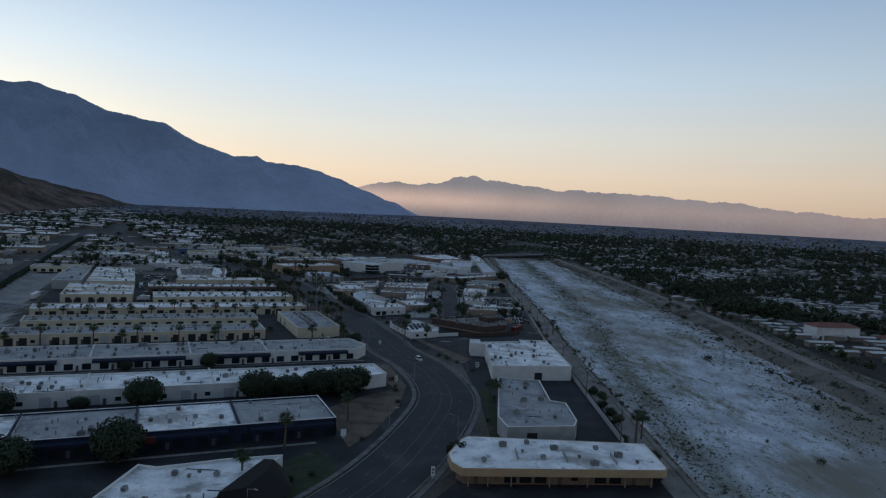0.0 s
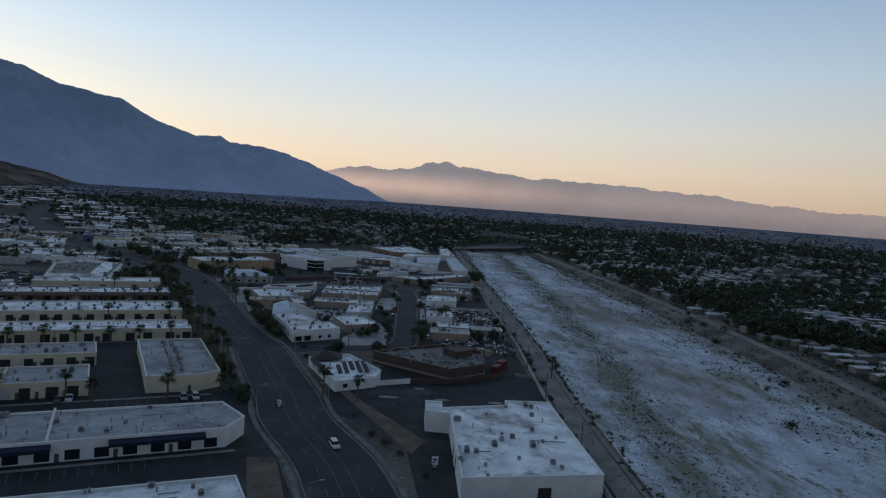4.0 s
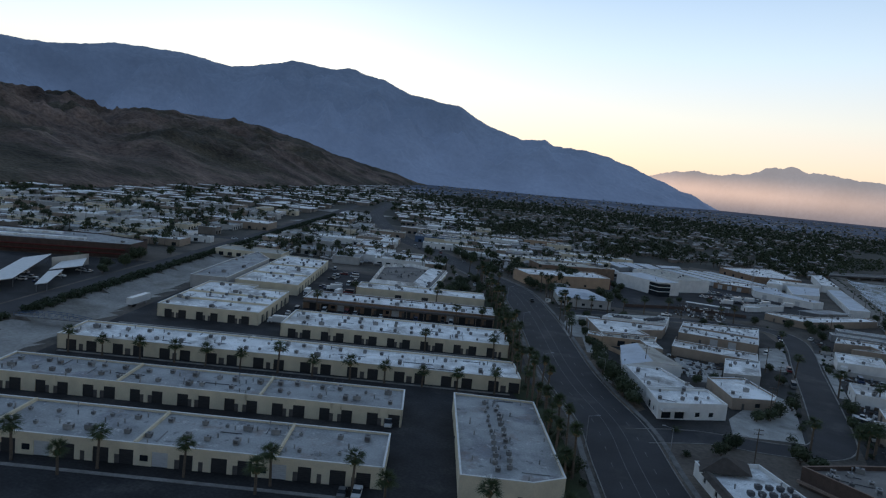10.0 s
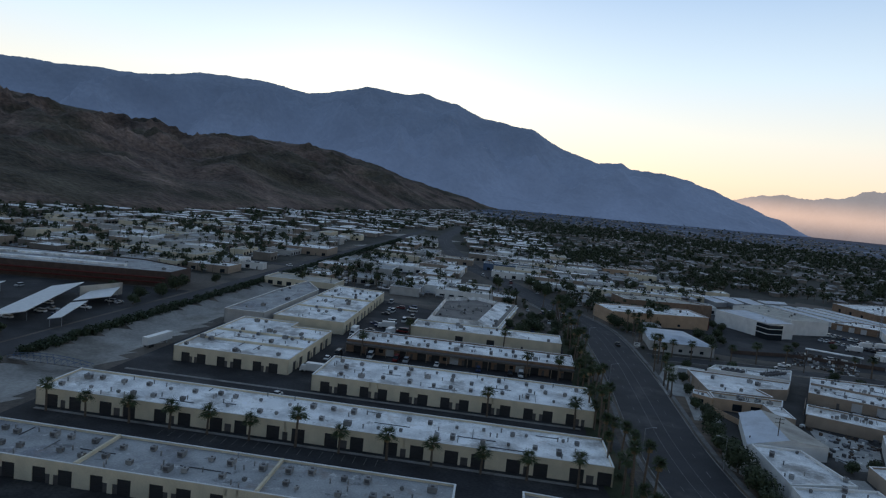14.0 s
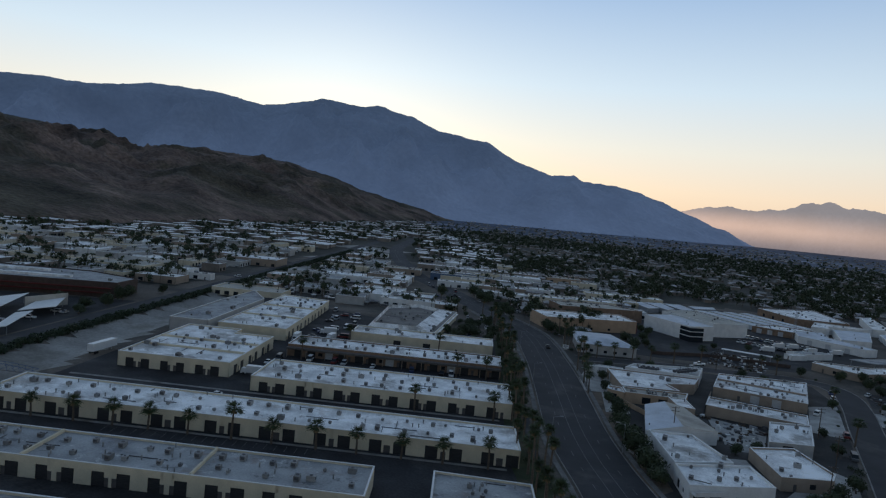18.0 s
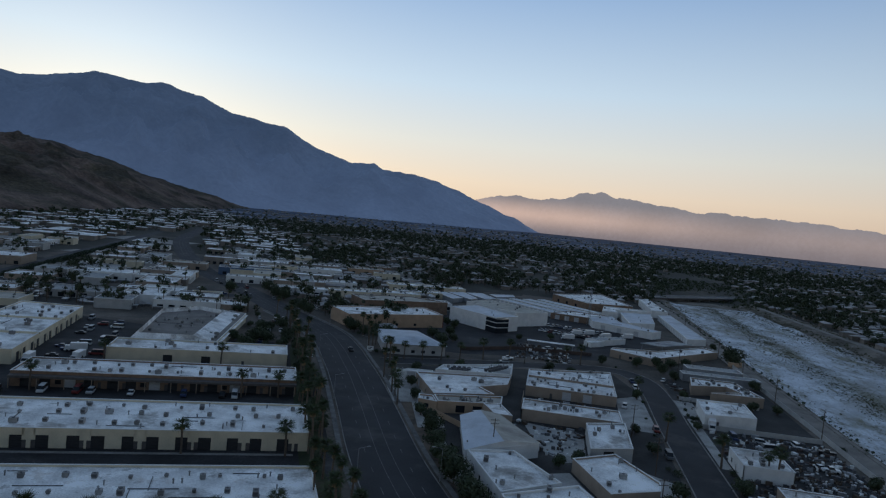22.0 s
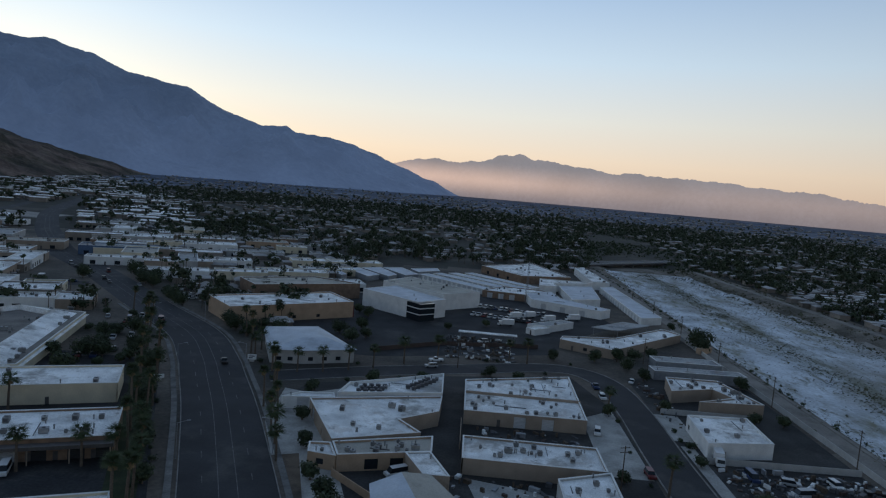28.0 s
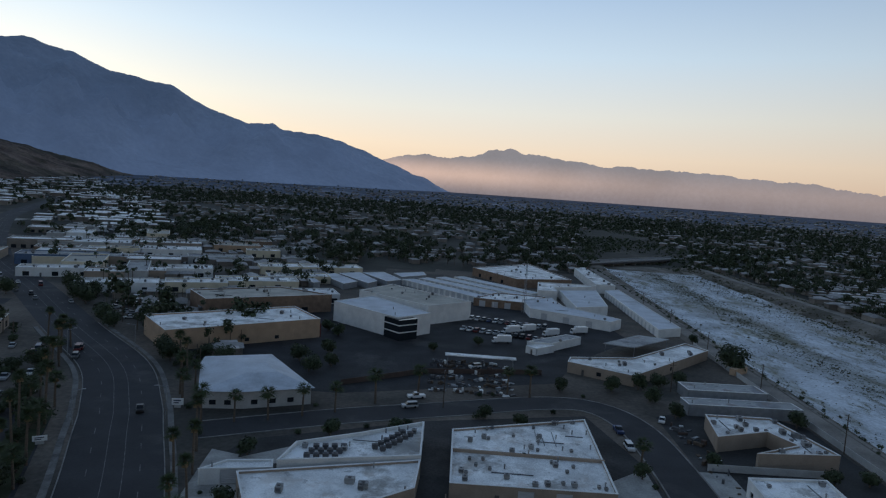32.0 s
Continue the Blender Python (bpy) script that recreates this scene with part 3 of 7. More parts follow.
line = [Vector((wash_right(y) + 16, y)) for y in range(60, 1130, 15)]
ribbon(b, line, -3, 3, 1.4)
solid("levee_path", b, ["path"], "pale gravel track on the far levee", "path", kind="structure")


# ---- mountains and hills ----
def interpolate(table, a):
    for (a0, *p), (a1, *q) in zip(table, table[1:]):
        if a0 <= a <= a1:
            t = (a - a0) / (a1 - a0)
            t = t * t * (3 - 2 * t) * 0.4 + t * 0.6
            return [x + (y - x) * t for x, y in zip(p, q)]
    return list(table[0][1:]) if a < table[0][0] else list(table[-1][1:])


def terrain(name, table, mat, a0, a1, step, rows, rough, power, label, jag):
    """A massif round the valley. Table rows: bearing to the left of ahead, height of its crest, distance of its foot and of its crest."""
    v, f = [], []
    n = int((a1 - a0) / step) + 1
    for i in range(n):
        a = a0 + i * step
        h, foot, crest = interpolate(table, a)
        s, c = math.sin(radians(a)), math.cos(radians(a))
        h += jag * (noise.fractal((a * 0.55, 0.3, 0.7), 0.7, 2.2, 6) + 0.3 * abs(noise.noise((a * 3.1, 4, 1))) + 0.28 * noise.noise((a * 5.3, 9, 2)) + 0.2 * noise.noise((a * 11.7, 6, 2)))
        for j in range(rows + 4):
            t = j / rows
            if t <= 1:
                r = foot + (crest - foot) * t
                z = h * t ** power
                wx, wy = -s * r, c * r
                g = noise.ridged_multi_fractal((wx * 0.0024, wy * 0.0024, 0.3), 0.9, 2.1, 7, 1.0, 2.0)
                z += rough * min(1.0, h / 560) * (g - 1.1) * math.sin(math.pi * min(t, 1.0)) ** 1.3 * (0.5 + 0.4 * t)
                z = max(z, 0) + (-6 if j == 0 else 0)
            else:
                r = crest + (t - 1) * 900
                z = h * (1 - (t - 1) * 6)
            v.append((-25 - s * r, 270 + c * r, z))
    k = rows + 4
    for i in range(n - 1):
        for j in range(k - 1):
            f.append((i * k + j, i * k + j + 1, (i + 1) * k + j + 1, (i + 1) * k + j))
    me = bpy.data.meshes.new(name)
    me.from_pydata(v, [], f)
    me.materials.append(M[mat])
    me.polygons.foreach_set("use_smooth", [True] * len(f))
    me.update()
    return tagged(new(name, me), label, "mountain", kind="structure")


MAIN = [(1.5, 30, 4100, 4300), (4.2, 105, 3950, 4300), (6.2, 165, 3800, 4300), (9, 245, 3700, 4300), (12.2, 312, 3600, 4300), (15.2, 325, 3500, 4300), (15.9, 352, 3500, 4300), (17.8, 347, 3500, 4300),
        (20.5, 405, 3450, 4300), (23.4, 515, 3400, 4300), (27.5, 555, 3350, 4300), (30, 630, 3300, 4300), (32.8, 676, 3300, 4300), (34.3, 655, 3300, 4300), (37.3, 676, 3300, 4300), (42, 592, 3300, 4300), (45.7, 630, 3300, 4300), (50.5, 633, 3300, 4300), (54, 580, 3300, 4300), (90, 500, 3200, 4300), (140, 300, 3200, 4300)]
terrain("mountain_west", MAIN, "ridge", 1.5, 140, 0.16, 44, 230, 0.9, "mountain massif with painted blue haze and a long sloping ridge", 9)
RANGE = [(-150, 160, 4350, 4420), (-60, 170, 4350, 4420), (-33, 150, 4350, 4420), (-29.5, 165, 4350, 4420), (-25, 205, 4350, 4420), (-18, 228, 4350, 4420), (-11.6, 244, 4350, 4420), (-10.5, 236, 4350, 4420), (-8.1, 270, 4350, 4420),
         (-4.4, 279, 4350, 4420), (-3.1, 308, 4350, 4420), (-1.6, 297, 4350, 4420), (0, 255, 4350, 4420), (3, 238, 4350, 4420), (5, 236, 4350, 4420), (8, 180, 4350, 4420), (14, 120, 4350, 4420)]
terrain("mountain_north", RANGE, "range", -150, 12, 0.15, 12, 14, 0.8, "distant mountain range with painted peach haze", 16)
HILL = [(24.5, 0, 3100, 3300), (25.9, 19, 3000, 3300), (29.2, 68, 2600, 3300), (32.7, 114, 2200, 3350), (36.8, 182, 1750, 3400), (39.5, 226, 1600, 3400), (44, 230, 1400, 3300), (47.9, 232, 1250, 3200), (50.9, 208, 1150, 3200), (53.6, 244, 1080, 3200), (70, 330, 950, 3000), (120, 200, 900, 3000)]
terrain("hill", HILL, "hill", 24.5, 120, 0.16, 90, 240, 0.85, "brown rocky desert hills at the edge of town", 6)


# ---- buildings ----
def unit_mesh(w, d, h, name):
    b = Build()
    b.box(-w / 2, w / 2, -d / 2, d / 2, 0.25, h)
    b.box(-w / 2 + 0.1, w / 2 - 0.1, -d / 2 + 0.1, d / 2 - 0.1, 0, 0.25)
    b.box(-w / 2 - 0.02, -w / 2 + 0.001, -d * 0.35, d * 0.35, 0.4, h - 0.2, 1)
    b.box(w / 2 - 0.001, w / 2 + 0.02, -d * 0.35, d * 0.35, 0.4, h - 0.2, 1)
    k = [(0.2 * w * math.cos(a * math.pi / 4), 0.2 * w * math.sin(a * math.pi / 4)) for a in range(8)]
    b.outline(k, h, h + 0.12, 1)
    return b.mesh(name, ["unit", "unit_dark"])


UNITS = [unit_mesh(1.2, 1.2, 1.05, "roof_unit"), unit_mesh(2.0, 1.3, 1.3, "roof_unit"), unit_mesh(0.8, 0.8, 0.75, "roof_unit")]
RESTAURANT = [(-14.5, 362), (-1.3, 371), (-0.3, 383), (-15, 408.5), (-29.2, 399)]
DARK_UNIT = unit_mesh(1.3, 1.3, 1.1, "roof_unit")
DARK_UNIT.materials[0] = M["unit_dark"]
b = Build()
b.rod((0, 0, 0), (0, 0, 0.9), 0.16, 0.16, 8)
b.rod((0, 0, 0.9), (0, 0, 1.15), 0.3, 0.12, 8)
VENT = b.mesh("vent", ["unit"])
b = Build()
b.box(-0.75, 0.75, -1.2, 1.2, 0, 0.25)
b.box(-0.65, 0.65, -1.1, 1.1, 0.25, 0.35)
SKYLIGHT = b.mesh("skylight", ["coping"])


def panel_mesh(w, h, mat, name, ribs=0):
    """A door or pane; a roll-up door is one folded sheet."""
    b = Build()
    if not ribs:
        b.box(-w / 2, w / 2, 0, 0.08, 0, h)
        return b.mesh(name, [mat])
    prof = []
    for k in range(ribs * 2 + 1):
        prof.append((0.0 if k % 2 else 0.06, h * k / (ribs * 2)))
    b.v = [(-w / 2, y, z) for y, z in prof] + [(w / 2, y, z) for y, z in prof]
    n = len(prof)
    for k in range(n - 1):
        b.f.append((k, n + k, n + k + 1, k + 1))
        b.m.append(0)
    return b.mesh(name, [mat])


DOORS = {"r": panel_mesh(3.4, 3.3, "dark_door", "roll_up_door", 8), "l": panel_mesh(3.4, 3.3, "light_door", "roll_up_door", 8), "d": panel_mesh(1.0, 2.1, "door", "door"), "w": panel_mesh(1.8, 1.4, "glass", "window"), "s": panel_mesh(3.2, 2.5, "glass", "shop_window")}
SIZE = {"r": (3.4, 3.3, 0), "l": (3.4, 3.3, 0), "d": (1.0, 2.1, 0), "w": (1.8, 1.4, 1.0), "s": (3.2, 2.5, 0.3)}


def wall_with_openings(b, p, q, h, t, holes, mat=0):
    """A wall from p to q with its outside on the right hand, pierced by (kind, distance along)."""
    p, q = Vector(p), Vector(q)
    L = (q - p).length
    e = (q - p) / L
    n = Vector((-e.y, e.x)) * t

    def slab(a, c, z0, z1):
        if c - a < 0.01 or z1 - z0 < 0.01:
            return
        k = [p + e * a, p + e * c, p + e * c + n, p + e * a + n]
        b.prism([(*x, z0) for x in k], [(*x, z1) for x in k], mat, True, True)
    at = 0.0
    for kind, s in sorted(holes, key=lambda x: x[1]):
        w, hh, sill = SIZE[kind]
        slab(at, s - w / 2, 0, h)
        slab(s - w / 2, s + w / 2, sill + hh, h)
        slab(s - w / 2, s + w / 2, 0, sill)
        at = s + w / 2
    slab(at, L, 0, h)


TAKEN = []


def built_over(x, y):
    """Whether a building stands on this place."""
    for pts in TAKEN:
        inside = False
        for (x0, y0), (x1, y1) in zip(pts, pts[1:] + pts[:1]):
            if (y0 > y) != (y1 > y) and x < x0 + (x1 - x0) * (y - y0) / (y1 - y0):
                inside = not inside
        if inside:
            return True
    return False


def hall(at, outline, h, wall, roof, label, name="business_unit", openings=None, units=0, vents=0, skylights=0, parapet=0.5, seed=0, group="", unit_kinds=(0, 0, 1, 2), coping="coping", rows=None, seams=(), cross=(), column=None):
    """A flat-roofed building over an outline (anticlockwise, its own metres). openings: {side: [(kind, along), ...]}."""
    rnd = random.Random(seed)
    top = thing(name, at, label, "building", group)
    TAKEN.append([tuple((at @ Vector((*p, 0)))[:2]) for p in outline])
    b = Build()
    k = len(outline)
    inner = inset(outline, 0.3)
    openings = openings or {}
    for i in range(k):
        p, q = outline[i], outline[(i + 1) % k]
        wall_with_openings(b, p, q, h + parapet, 0.3, openings.get(i, ()))
    b.weld()
    part("wall", b.mesh("wall", [wall]), top)
    b = Build()
    b.outline(inner, h - 0.3, h)
    part("roof", b.mesh("roof", [roof]), top)
    b = Build()
    b.ring(inset(outline, -0.06), inset(outline, 0.38), h + parapet - 0.02, h + parapet + 0.1)
    b.weld()
    part("coping", b.mesh("coping", [coping]), top)
    for i, holes in openings.items():
        p, q = Vector(outline[i]), Vector(outline[(i + 1) % k])
        e = (q - p).normalized()
        n = Vector((-e.y, e.x)) * 0.18
        ang = math.degrees(math.atan2(e.y, e.x))
        for kind, s in holes:
            c = p + e * s + n
            part(DOORS[kind].name.split(".")[0], DOORS[kind], top, pose(c.x, c.y, SIZE[kind][2], 0, 0, ang))
    xs, ys = [p[0] for p in inner], [p[1] for p in inner]

    def spot(m):
        for _ in range(60):
            x, y = rnd.uniform(min(xs) + m, max(xs) - m), rnd.uniform(min(ys) + m, max(ys) - m)
            inside = False
            for i in range(k):
                (x0, y0), (x1, y1) = inner[i], inner[(i + 1) % k]
                if (y0 > y) != (y1 > y) and x < x0 + (y - y0) / (y1 - y0) * (x1 - x0):
                    inside = not inside
            if inside:
                return x, y
        return sum(xs) / k, sum(ys) / k
    if column:
        for i in range(units):
            x = column[i % 2] + rnd.uniform(-0.5, 0.5)
            y = min(ys) + 4 + (i + 0.5) * (max(ys) - min(ys) - 8) / units
            part("roof_unit", UNITS[rnd.choice(unit_kinds)], top, pose(x, y, h, 0, 0, rnd.choice((0, 90)) + rnd.uniform(-3, 3)))
    elif rows:
        for y in rows:
            n = max(1, int(units / len(rows)))
            for i in range(n):
                x = min(xs) + 2 + (i + 0.5 + rnd.uniform(-0.3, 0.3)) * (max(xs) - min(xs) - 4) / n
                part("roof_unit", UNITS[rnd.choice(unit_kinds)], top, pose(x, y + rnd.uniform(-1, 1), h, 0, 0, rnd.choice((0, 90)) + rnd.uniform(-3, 3)))
    else:
        for i in range(units):
            x, y = spot(1.8)
            part("roof_unit", UNITS[rnd.choice(unit_kinds)], top, pose(x, y, h, 0, 0, rnd.choice((0, 90)) + rnd.uniform(-3, 3)))
    for i in range(vents):
        x, y = spot(1.0)
        part("vent", VENT, top, pose(x, y, h))
    for i in range(skylights):
        x, y = spot(2.0)
        part("skylight", SKYLIGHT, top, pose(x, y, h))
    def inside(x, y):
        hit = False
        for i in range(k):
            (x0, y0), (x1, y1) = inner[i], inner[(i + 1) % k]
            if (y0 > y) != (y1 > y) and x < x0 + (y - y0) / (y1 - y0) * (x1 - x0):
                hit = not hit
        return hit
    for i in range(units // 4):
        x, y = spot(1.5)
        along, L = rnd.random() < 0.5, rnd.uniform(3, 11)
        ex, ey = (x + L, y) if along else (x, y + L)
        if inside(ex + 0.3, ey + 0.3):
            b = Build()
            b.box(min(x, ex) - 0.07, max(x, ex) + 0.07, min(y, ey) - 0.07, max(y, ey) + 0.07, h, h + 0.2)
            part("conduit", b.mesh("conduit", ["unit_dark" if rnd.random() < 0.6 else "unit"]), top)
    for s in seams:
        b = Build()
        b.box(s - 0.25, s + 0.25, min(ys), max(ys), h, h + parapet + 0.3)
        part("fire_wall", b.mesh("fire_wall", [wall]), top)
    for s in cross:
        b = Build()
        b.box(min(xs), max(xs), s - 0.25, s + 0.25, h, h + parapet + 0.25)
        part("fire_wall", b.mesh("fire_wall", [wall]), top)
    return top


def rect(L, D):
    return [(0, 0), (L, 0), (L, D), (0, D)]


def bays(L, first, step, pattern):
    """Openings along a front: the pattern's kinds in turn, each in its bay."""
    out, s, i = [], first, 0
    while s < L - 2:
        for kind, o in pattern[i % len(pattern)]:
            if 1.8 < s + o < L - 1.8:
                out.append((kind, s + o))
        s += step
        i += 1
    return out


BAY = [[("r", 2.6), ("d", 6.0)], [("r", 1.6), ("d", -2.0)], [("r", 2.6), ("d", 6.2)], [("r", 1.6), ("d", -2.2)]]
BAY2 = [[("r", 2.6), ("d", 6.0)], [("r", 1.6), ("w", 5.5)], [("l", 2.6), ("d", 6.2)], [("r", 1.6), ("d", 5.0)]]
UNITS_LABEL = "long cream single-storey business units with roll-up doors"
# the business park, from the far rows to the near ones
hall(park(-58.5, 435.6), rect(150, 23.4), 4.4, "cream", "white_roof", UNITS_LABEL + " and a white roof", "long_unit_row", {0: bays(150, 2, 7.6, BAY)}, 44, 30, seed=1, rows=(6, 16), group="business rows")
hall(park(4, 483), rect(88, 27), 4.6, "cream", "white_roof", UNITS_LABEL + " and a white roof", "long_unit_row", {0: bays(88, 2, 6.4, BAY)}, 34, 22, seed=2, rows=(6, 14, 21), group="business rows")
# dark brick colour on this row imitates the shade on its front
hall(park(1, 539), rect(89, 19), 4.6, "brick_wall", "white_roof", "long business units with dark shaded fronts and a white roof", "long_unit_row", {0: bays(89, 2, 6.4, BAY2)}, 30, 12, seed=3, rows=(5, 13), group="business rows")
hall(park(20, 577), rect(67, 18), 5.0, "cream", "white_roof", "plain cream wing of a larger commercial building", "long_unit_row", {0: [("r", 22), ("r", 36), ("d", 50)]}, 8, 4, seed=4, group="business rows")
hall(park(-58, 389), rect(113, 20), 4.4, "cream", "grey_roof", UNITS_LABEL + " and a grey roof", "long_unit_row", {0: bays(113, 2, 6.3, BAY)}, 36, 30, seed=5, rows=(6, 14), group="business rows", seams=(37, 75))
hall(park(-62, 349), rect(115, 21), 4.4, "cream", "grey_roof", UNITS_LABEL + " and a grey roof", "long_unit_row", {0: bays(115, 2, 6.3, BAY2)}, 34, 30, seed=6, rows=(6, 15), group="business rows", seams=(30, 62, 92))
hall(park(69, 348), [(0, 0), (15.5, 0), (23, 4.5), (23, 60), (0, 61)], 5.0, "cream", "grey_roof", "square cream workshop with a grey roof and plain walls", "workshop", {0: [("d", 13)], 4: [("r", 10), ("r", 24), ("d", 40)]}, 26, 24, seed=7, unit_kinds=(0, 2, 0), group="business rows", column=(8.5, 11.5))
hall(park(-59, 296), [(0, 0), (145, 0), (151, 8), (147, 22), (0, 25)], 4.6, "white_wall", "grey_roof", "long white shop row with dark blue awnings", "shop_row", {0: bays(145, 3, 6.2, [[("s", 2), ("d", 5)], [("s", 2)]])}, 46, 40, seed=8, group="shop rows", seams=(37, 74, 105))
hall(park(-50, 246), [(0, 0), (125, 0), (134, 3), (134, 20), (0, 24)], 4.6, "white_wall", "white_roof", "long white shop row with stained white roof", "shop_row", {0: bays(125, 3, 7.0, [[("l", 2), ("d", 5)], [("w", 2)]])}, 30, 30, seed=9, group="shop rows", seams=(30, 70))
hall(park(-40, 197), [(0, 0), (91, 0), (91, 25), (0, 25)], 5.0, "blue", "grey_roof", "shop row with dark blue fascia and patched roofs", "shop_row", {0: bays(91, 3, 6.0, [[("s", 2), ("d", 5)], [("s", 2)]])}, 14, 20, seed=10, group="shop rows", seams=(6, 36, 63))
hall(pose(0, 0, 0), [(-72, 136), (-50.5, 140.4), (-44.5, 146), (-41, 158), (-38.5, 170), (-51.3, 165.6), (-65.7, 158.5), (-70.6, 159.4)], 4.6, "white_wall", "white_roof", "white corner building with a dark sloping canopy", "office", {}, 8, 4, seed=11)
b = Build()
b.box(0, 89, -2.4, -0.02, 3.3, 4.1)
solid("front_canopy", b, ["door"], "dark flat canopy along shaded business fronts", "canopy", at=park(1, 539))
for k in range(12):
    b = Build()
    b.box(k * 8 - 0.12, k * 8 + 0.12, -2.35, -2.1, 0, 3.3)
    solid("canopy_post", b, ["tan_wall"], "tan square post under a dark canopy", "post", "canopy posts", at=park(1.4, 539))
# west end of the park
hall(park(-49, 496), [(0, 0), (41, 0), (41, 52), (24, 52), (24, 60), (0, 60)], 4.8, "cream", "white_roof", "cream workshop block with roll-up doors and white roof", "workshop", {0: bays(41, 2, 6.4, BAY), 1: bays(52, 4, 8, BAY)}, 26, 12, seed=12, cross=(17, 33))
hall(park(-40, 566), [(0, 0), (32, 0), (29, 98), (0, 104)], 5.0, "cream", "white_roof", "deep cream workshop block with white roof", "workshop", {1: bays(95, 4, 8, BAY)}, 24, 16, seed=13, cross=(30, 62))
hall(park(-61, 562), [(0, 0), (18, 0), (18, 78), (3, 105), (0, 60)], 6.0, "grey_wall", "grey_roof", "grey windowless warehouse beside the flood channel", "warehouse", {}, 6, 4, seed=14)
hall(park(24, 600), [(0, 0), (34, 0), (42, 76), (20, 86), (0, 66)], 4.6, "cream", "brown_gravel", "store with a gravel roof well and sloped white mansard", "store", {}, 26, 6, seed=15, parapet=0.1)
RIDGE = [(1.5, 1.5), (24, 1.5), (31, 69), (18, 80), (1.5, 64)]
MANSARD = [(0, 0), (34, 0), (42, 76), (20, 86), (0, 66)]
b = Build()
b.prism([(*p, 3.6) for p in inset(MANSARD, -1.0)], [(*p, 6.6) for p in RIDGE], 0, False)
b.prism([(*p, 6.6) for p in RIDGE], [(*p, 4.5) for p in inset(RIDGE, 0.3)], 0, False)
b.weld()
solid("mansard_roof", b, ["white_roof"], "sloping white mansard round a store's roof", "roof", at=park(24, 600))
# between the avenue and the riverbed
hall(pose(0, 0, 0), [(8, 169.5), (58, 174.5), (58.5, 176), (58.5, 189.5), (11, 189), (6.5, 182), (6, 173)], 4.4, "brick_wall", "white_roof", "tan storefront strip with a deep fascia and white roof", "store_strip", {0: [("d", 3), ("s", 12), ("s", 16), ("s", 20), ("d", 25), ("w", 29), ("s", 36), ("s", 40), ("d", 45)]}, 0, 0, seed=16, parapet=0.05)
STRIP = [(7.3, 166.5), (60.2, 171.7), (61.2, 173.4), (60.9, 191.9), (9.5, 191), (7.5, 188.2), (3.7, 176.4), (4.5, 170.4)]
b = Build()
b.ring(STRIP, inset(STRIP, 0.3), 3.2, 5.25)
b.weld()
solid("fascia", b, ["fascia"], "deep tan fascia overhanging a storefront strip", "fascia")
b = Build()
b.prism([(*p, 4.6) for p in inset(STRIP, 0.3)], [(*p, 5.2) for p in inset(STRIP, 0.3)], 0, True, True)
top = solid("flat_roof", b, ["white_roof"], "bright white flat roof of a storefront strip", "roof")
for i, (x, y) in enumerate(((13, 172), (19, 184), (24, 180), (29, 176), (33, 183), (39, 178), (45, 185), (50, 180), (54, 176), (26, 187), (42, 173))):
    part("roof_unit", UNITS[i % 3], top, pose(x, y, 5.2, 0, 0, 6))
b = Build()
for x in (22, 35, 48):
    b.box(x, x + 0.25, 174, 181, 5.2, 6.1)
part("duct", b.mesh("duct", ["unit"]), top)
b = Build()
b.prism([(*p, 3.25) for p in inset(STRIP, 0.3)], [(*p, 3.4) for p in inset(STRIP, 0.3)], 0, True, True)
solid("soffit", b, ["brown_wall"], "dark soffit under a storefront fascia", "soffit")
for x in (9, 14, 20, 30, 40, 50, 57):
    b = Build()
    b.box(x - 0.15, x + 0.15, 167.8 + (x - 7) * 0.098, 168.1 + (x - 7) * 0.098, 0, 3.1)
    solid("column", b, ["tan_wall"], "tan square column under a storefront fascia", "column", "storefront columns")
hall(pose(20, 201, 0), [(2, 0), (23, 4), (25, 10), (25, 30), (20, 32), (20, 61), (4, 62), (0, 10)], 4.8, "grey_wall", "grey_roof", "grey block building with rounded corners", "workshop", {0: [("r", 8)]}, 12, 6, seed=17)
hall(pose(16, 280, 0), [(7, 0), (41, 6), (39, 62), (25, 61), (25, 56), (5, 50), (5, 56), (0, 56), (0, 46), (7, 45)], 5.6, "white_wall", "white_roof", "large white industrial building with parapets", "workshop", {0: [("r", 20)], 9: [("r", 18), ("r", 26)]}, 22, 6, seed=18)
hall(pose(0, 0, 0), RESTAURANT, 2.7, "white_wall", "white_roof", "white restaurant with brown shingle hip and dark roof units", "restaurant", {0: [("w", 4), ("w", 9)], 4: [("w", 8), ("w", 16), ("w", 24)]}, 0, 4, seed=19, parapet=0.9)
for j in range(5):
    for i in range(4):
        if (i, j) not in ((3, 0), (0, 2)):
            ob = new("roof_unit", DARK_UNIT)
            ob.matrix_basis = pose(-14.5 + 2.3 * j - 0.9 * i, 377 + 1.2 * j + 4.6 * i, 2.7, 0, 0, 30)
            tagged(ob, "black condenser unit on a white roof", "roof unit", "restaurant roof units")
b = Build()
b.prism([(-27.6, 391.5, 3.6), (-16.2, 397, 3.6), (-17.5, 408, 3.6), (-28.6, 400.5, 3.6)], [(-23.2, 398.2, 6.3), (-22.2, 398.8, 6.3), (-22.4, 399.8, 6.3), (-23.4, 399.2, 6.3)], 0, True, True)
solid("hipped_roof", b, ["shingle"], "brown shingle hipped roof on a white restaurant", "roof")
b = Build()
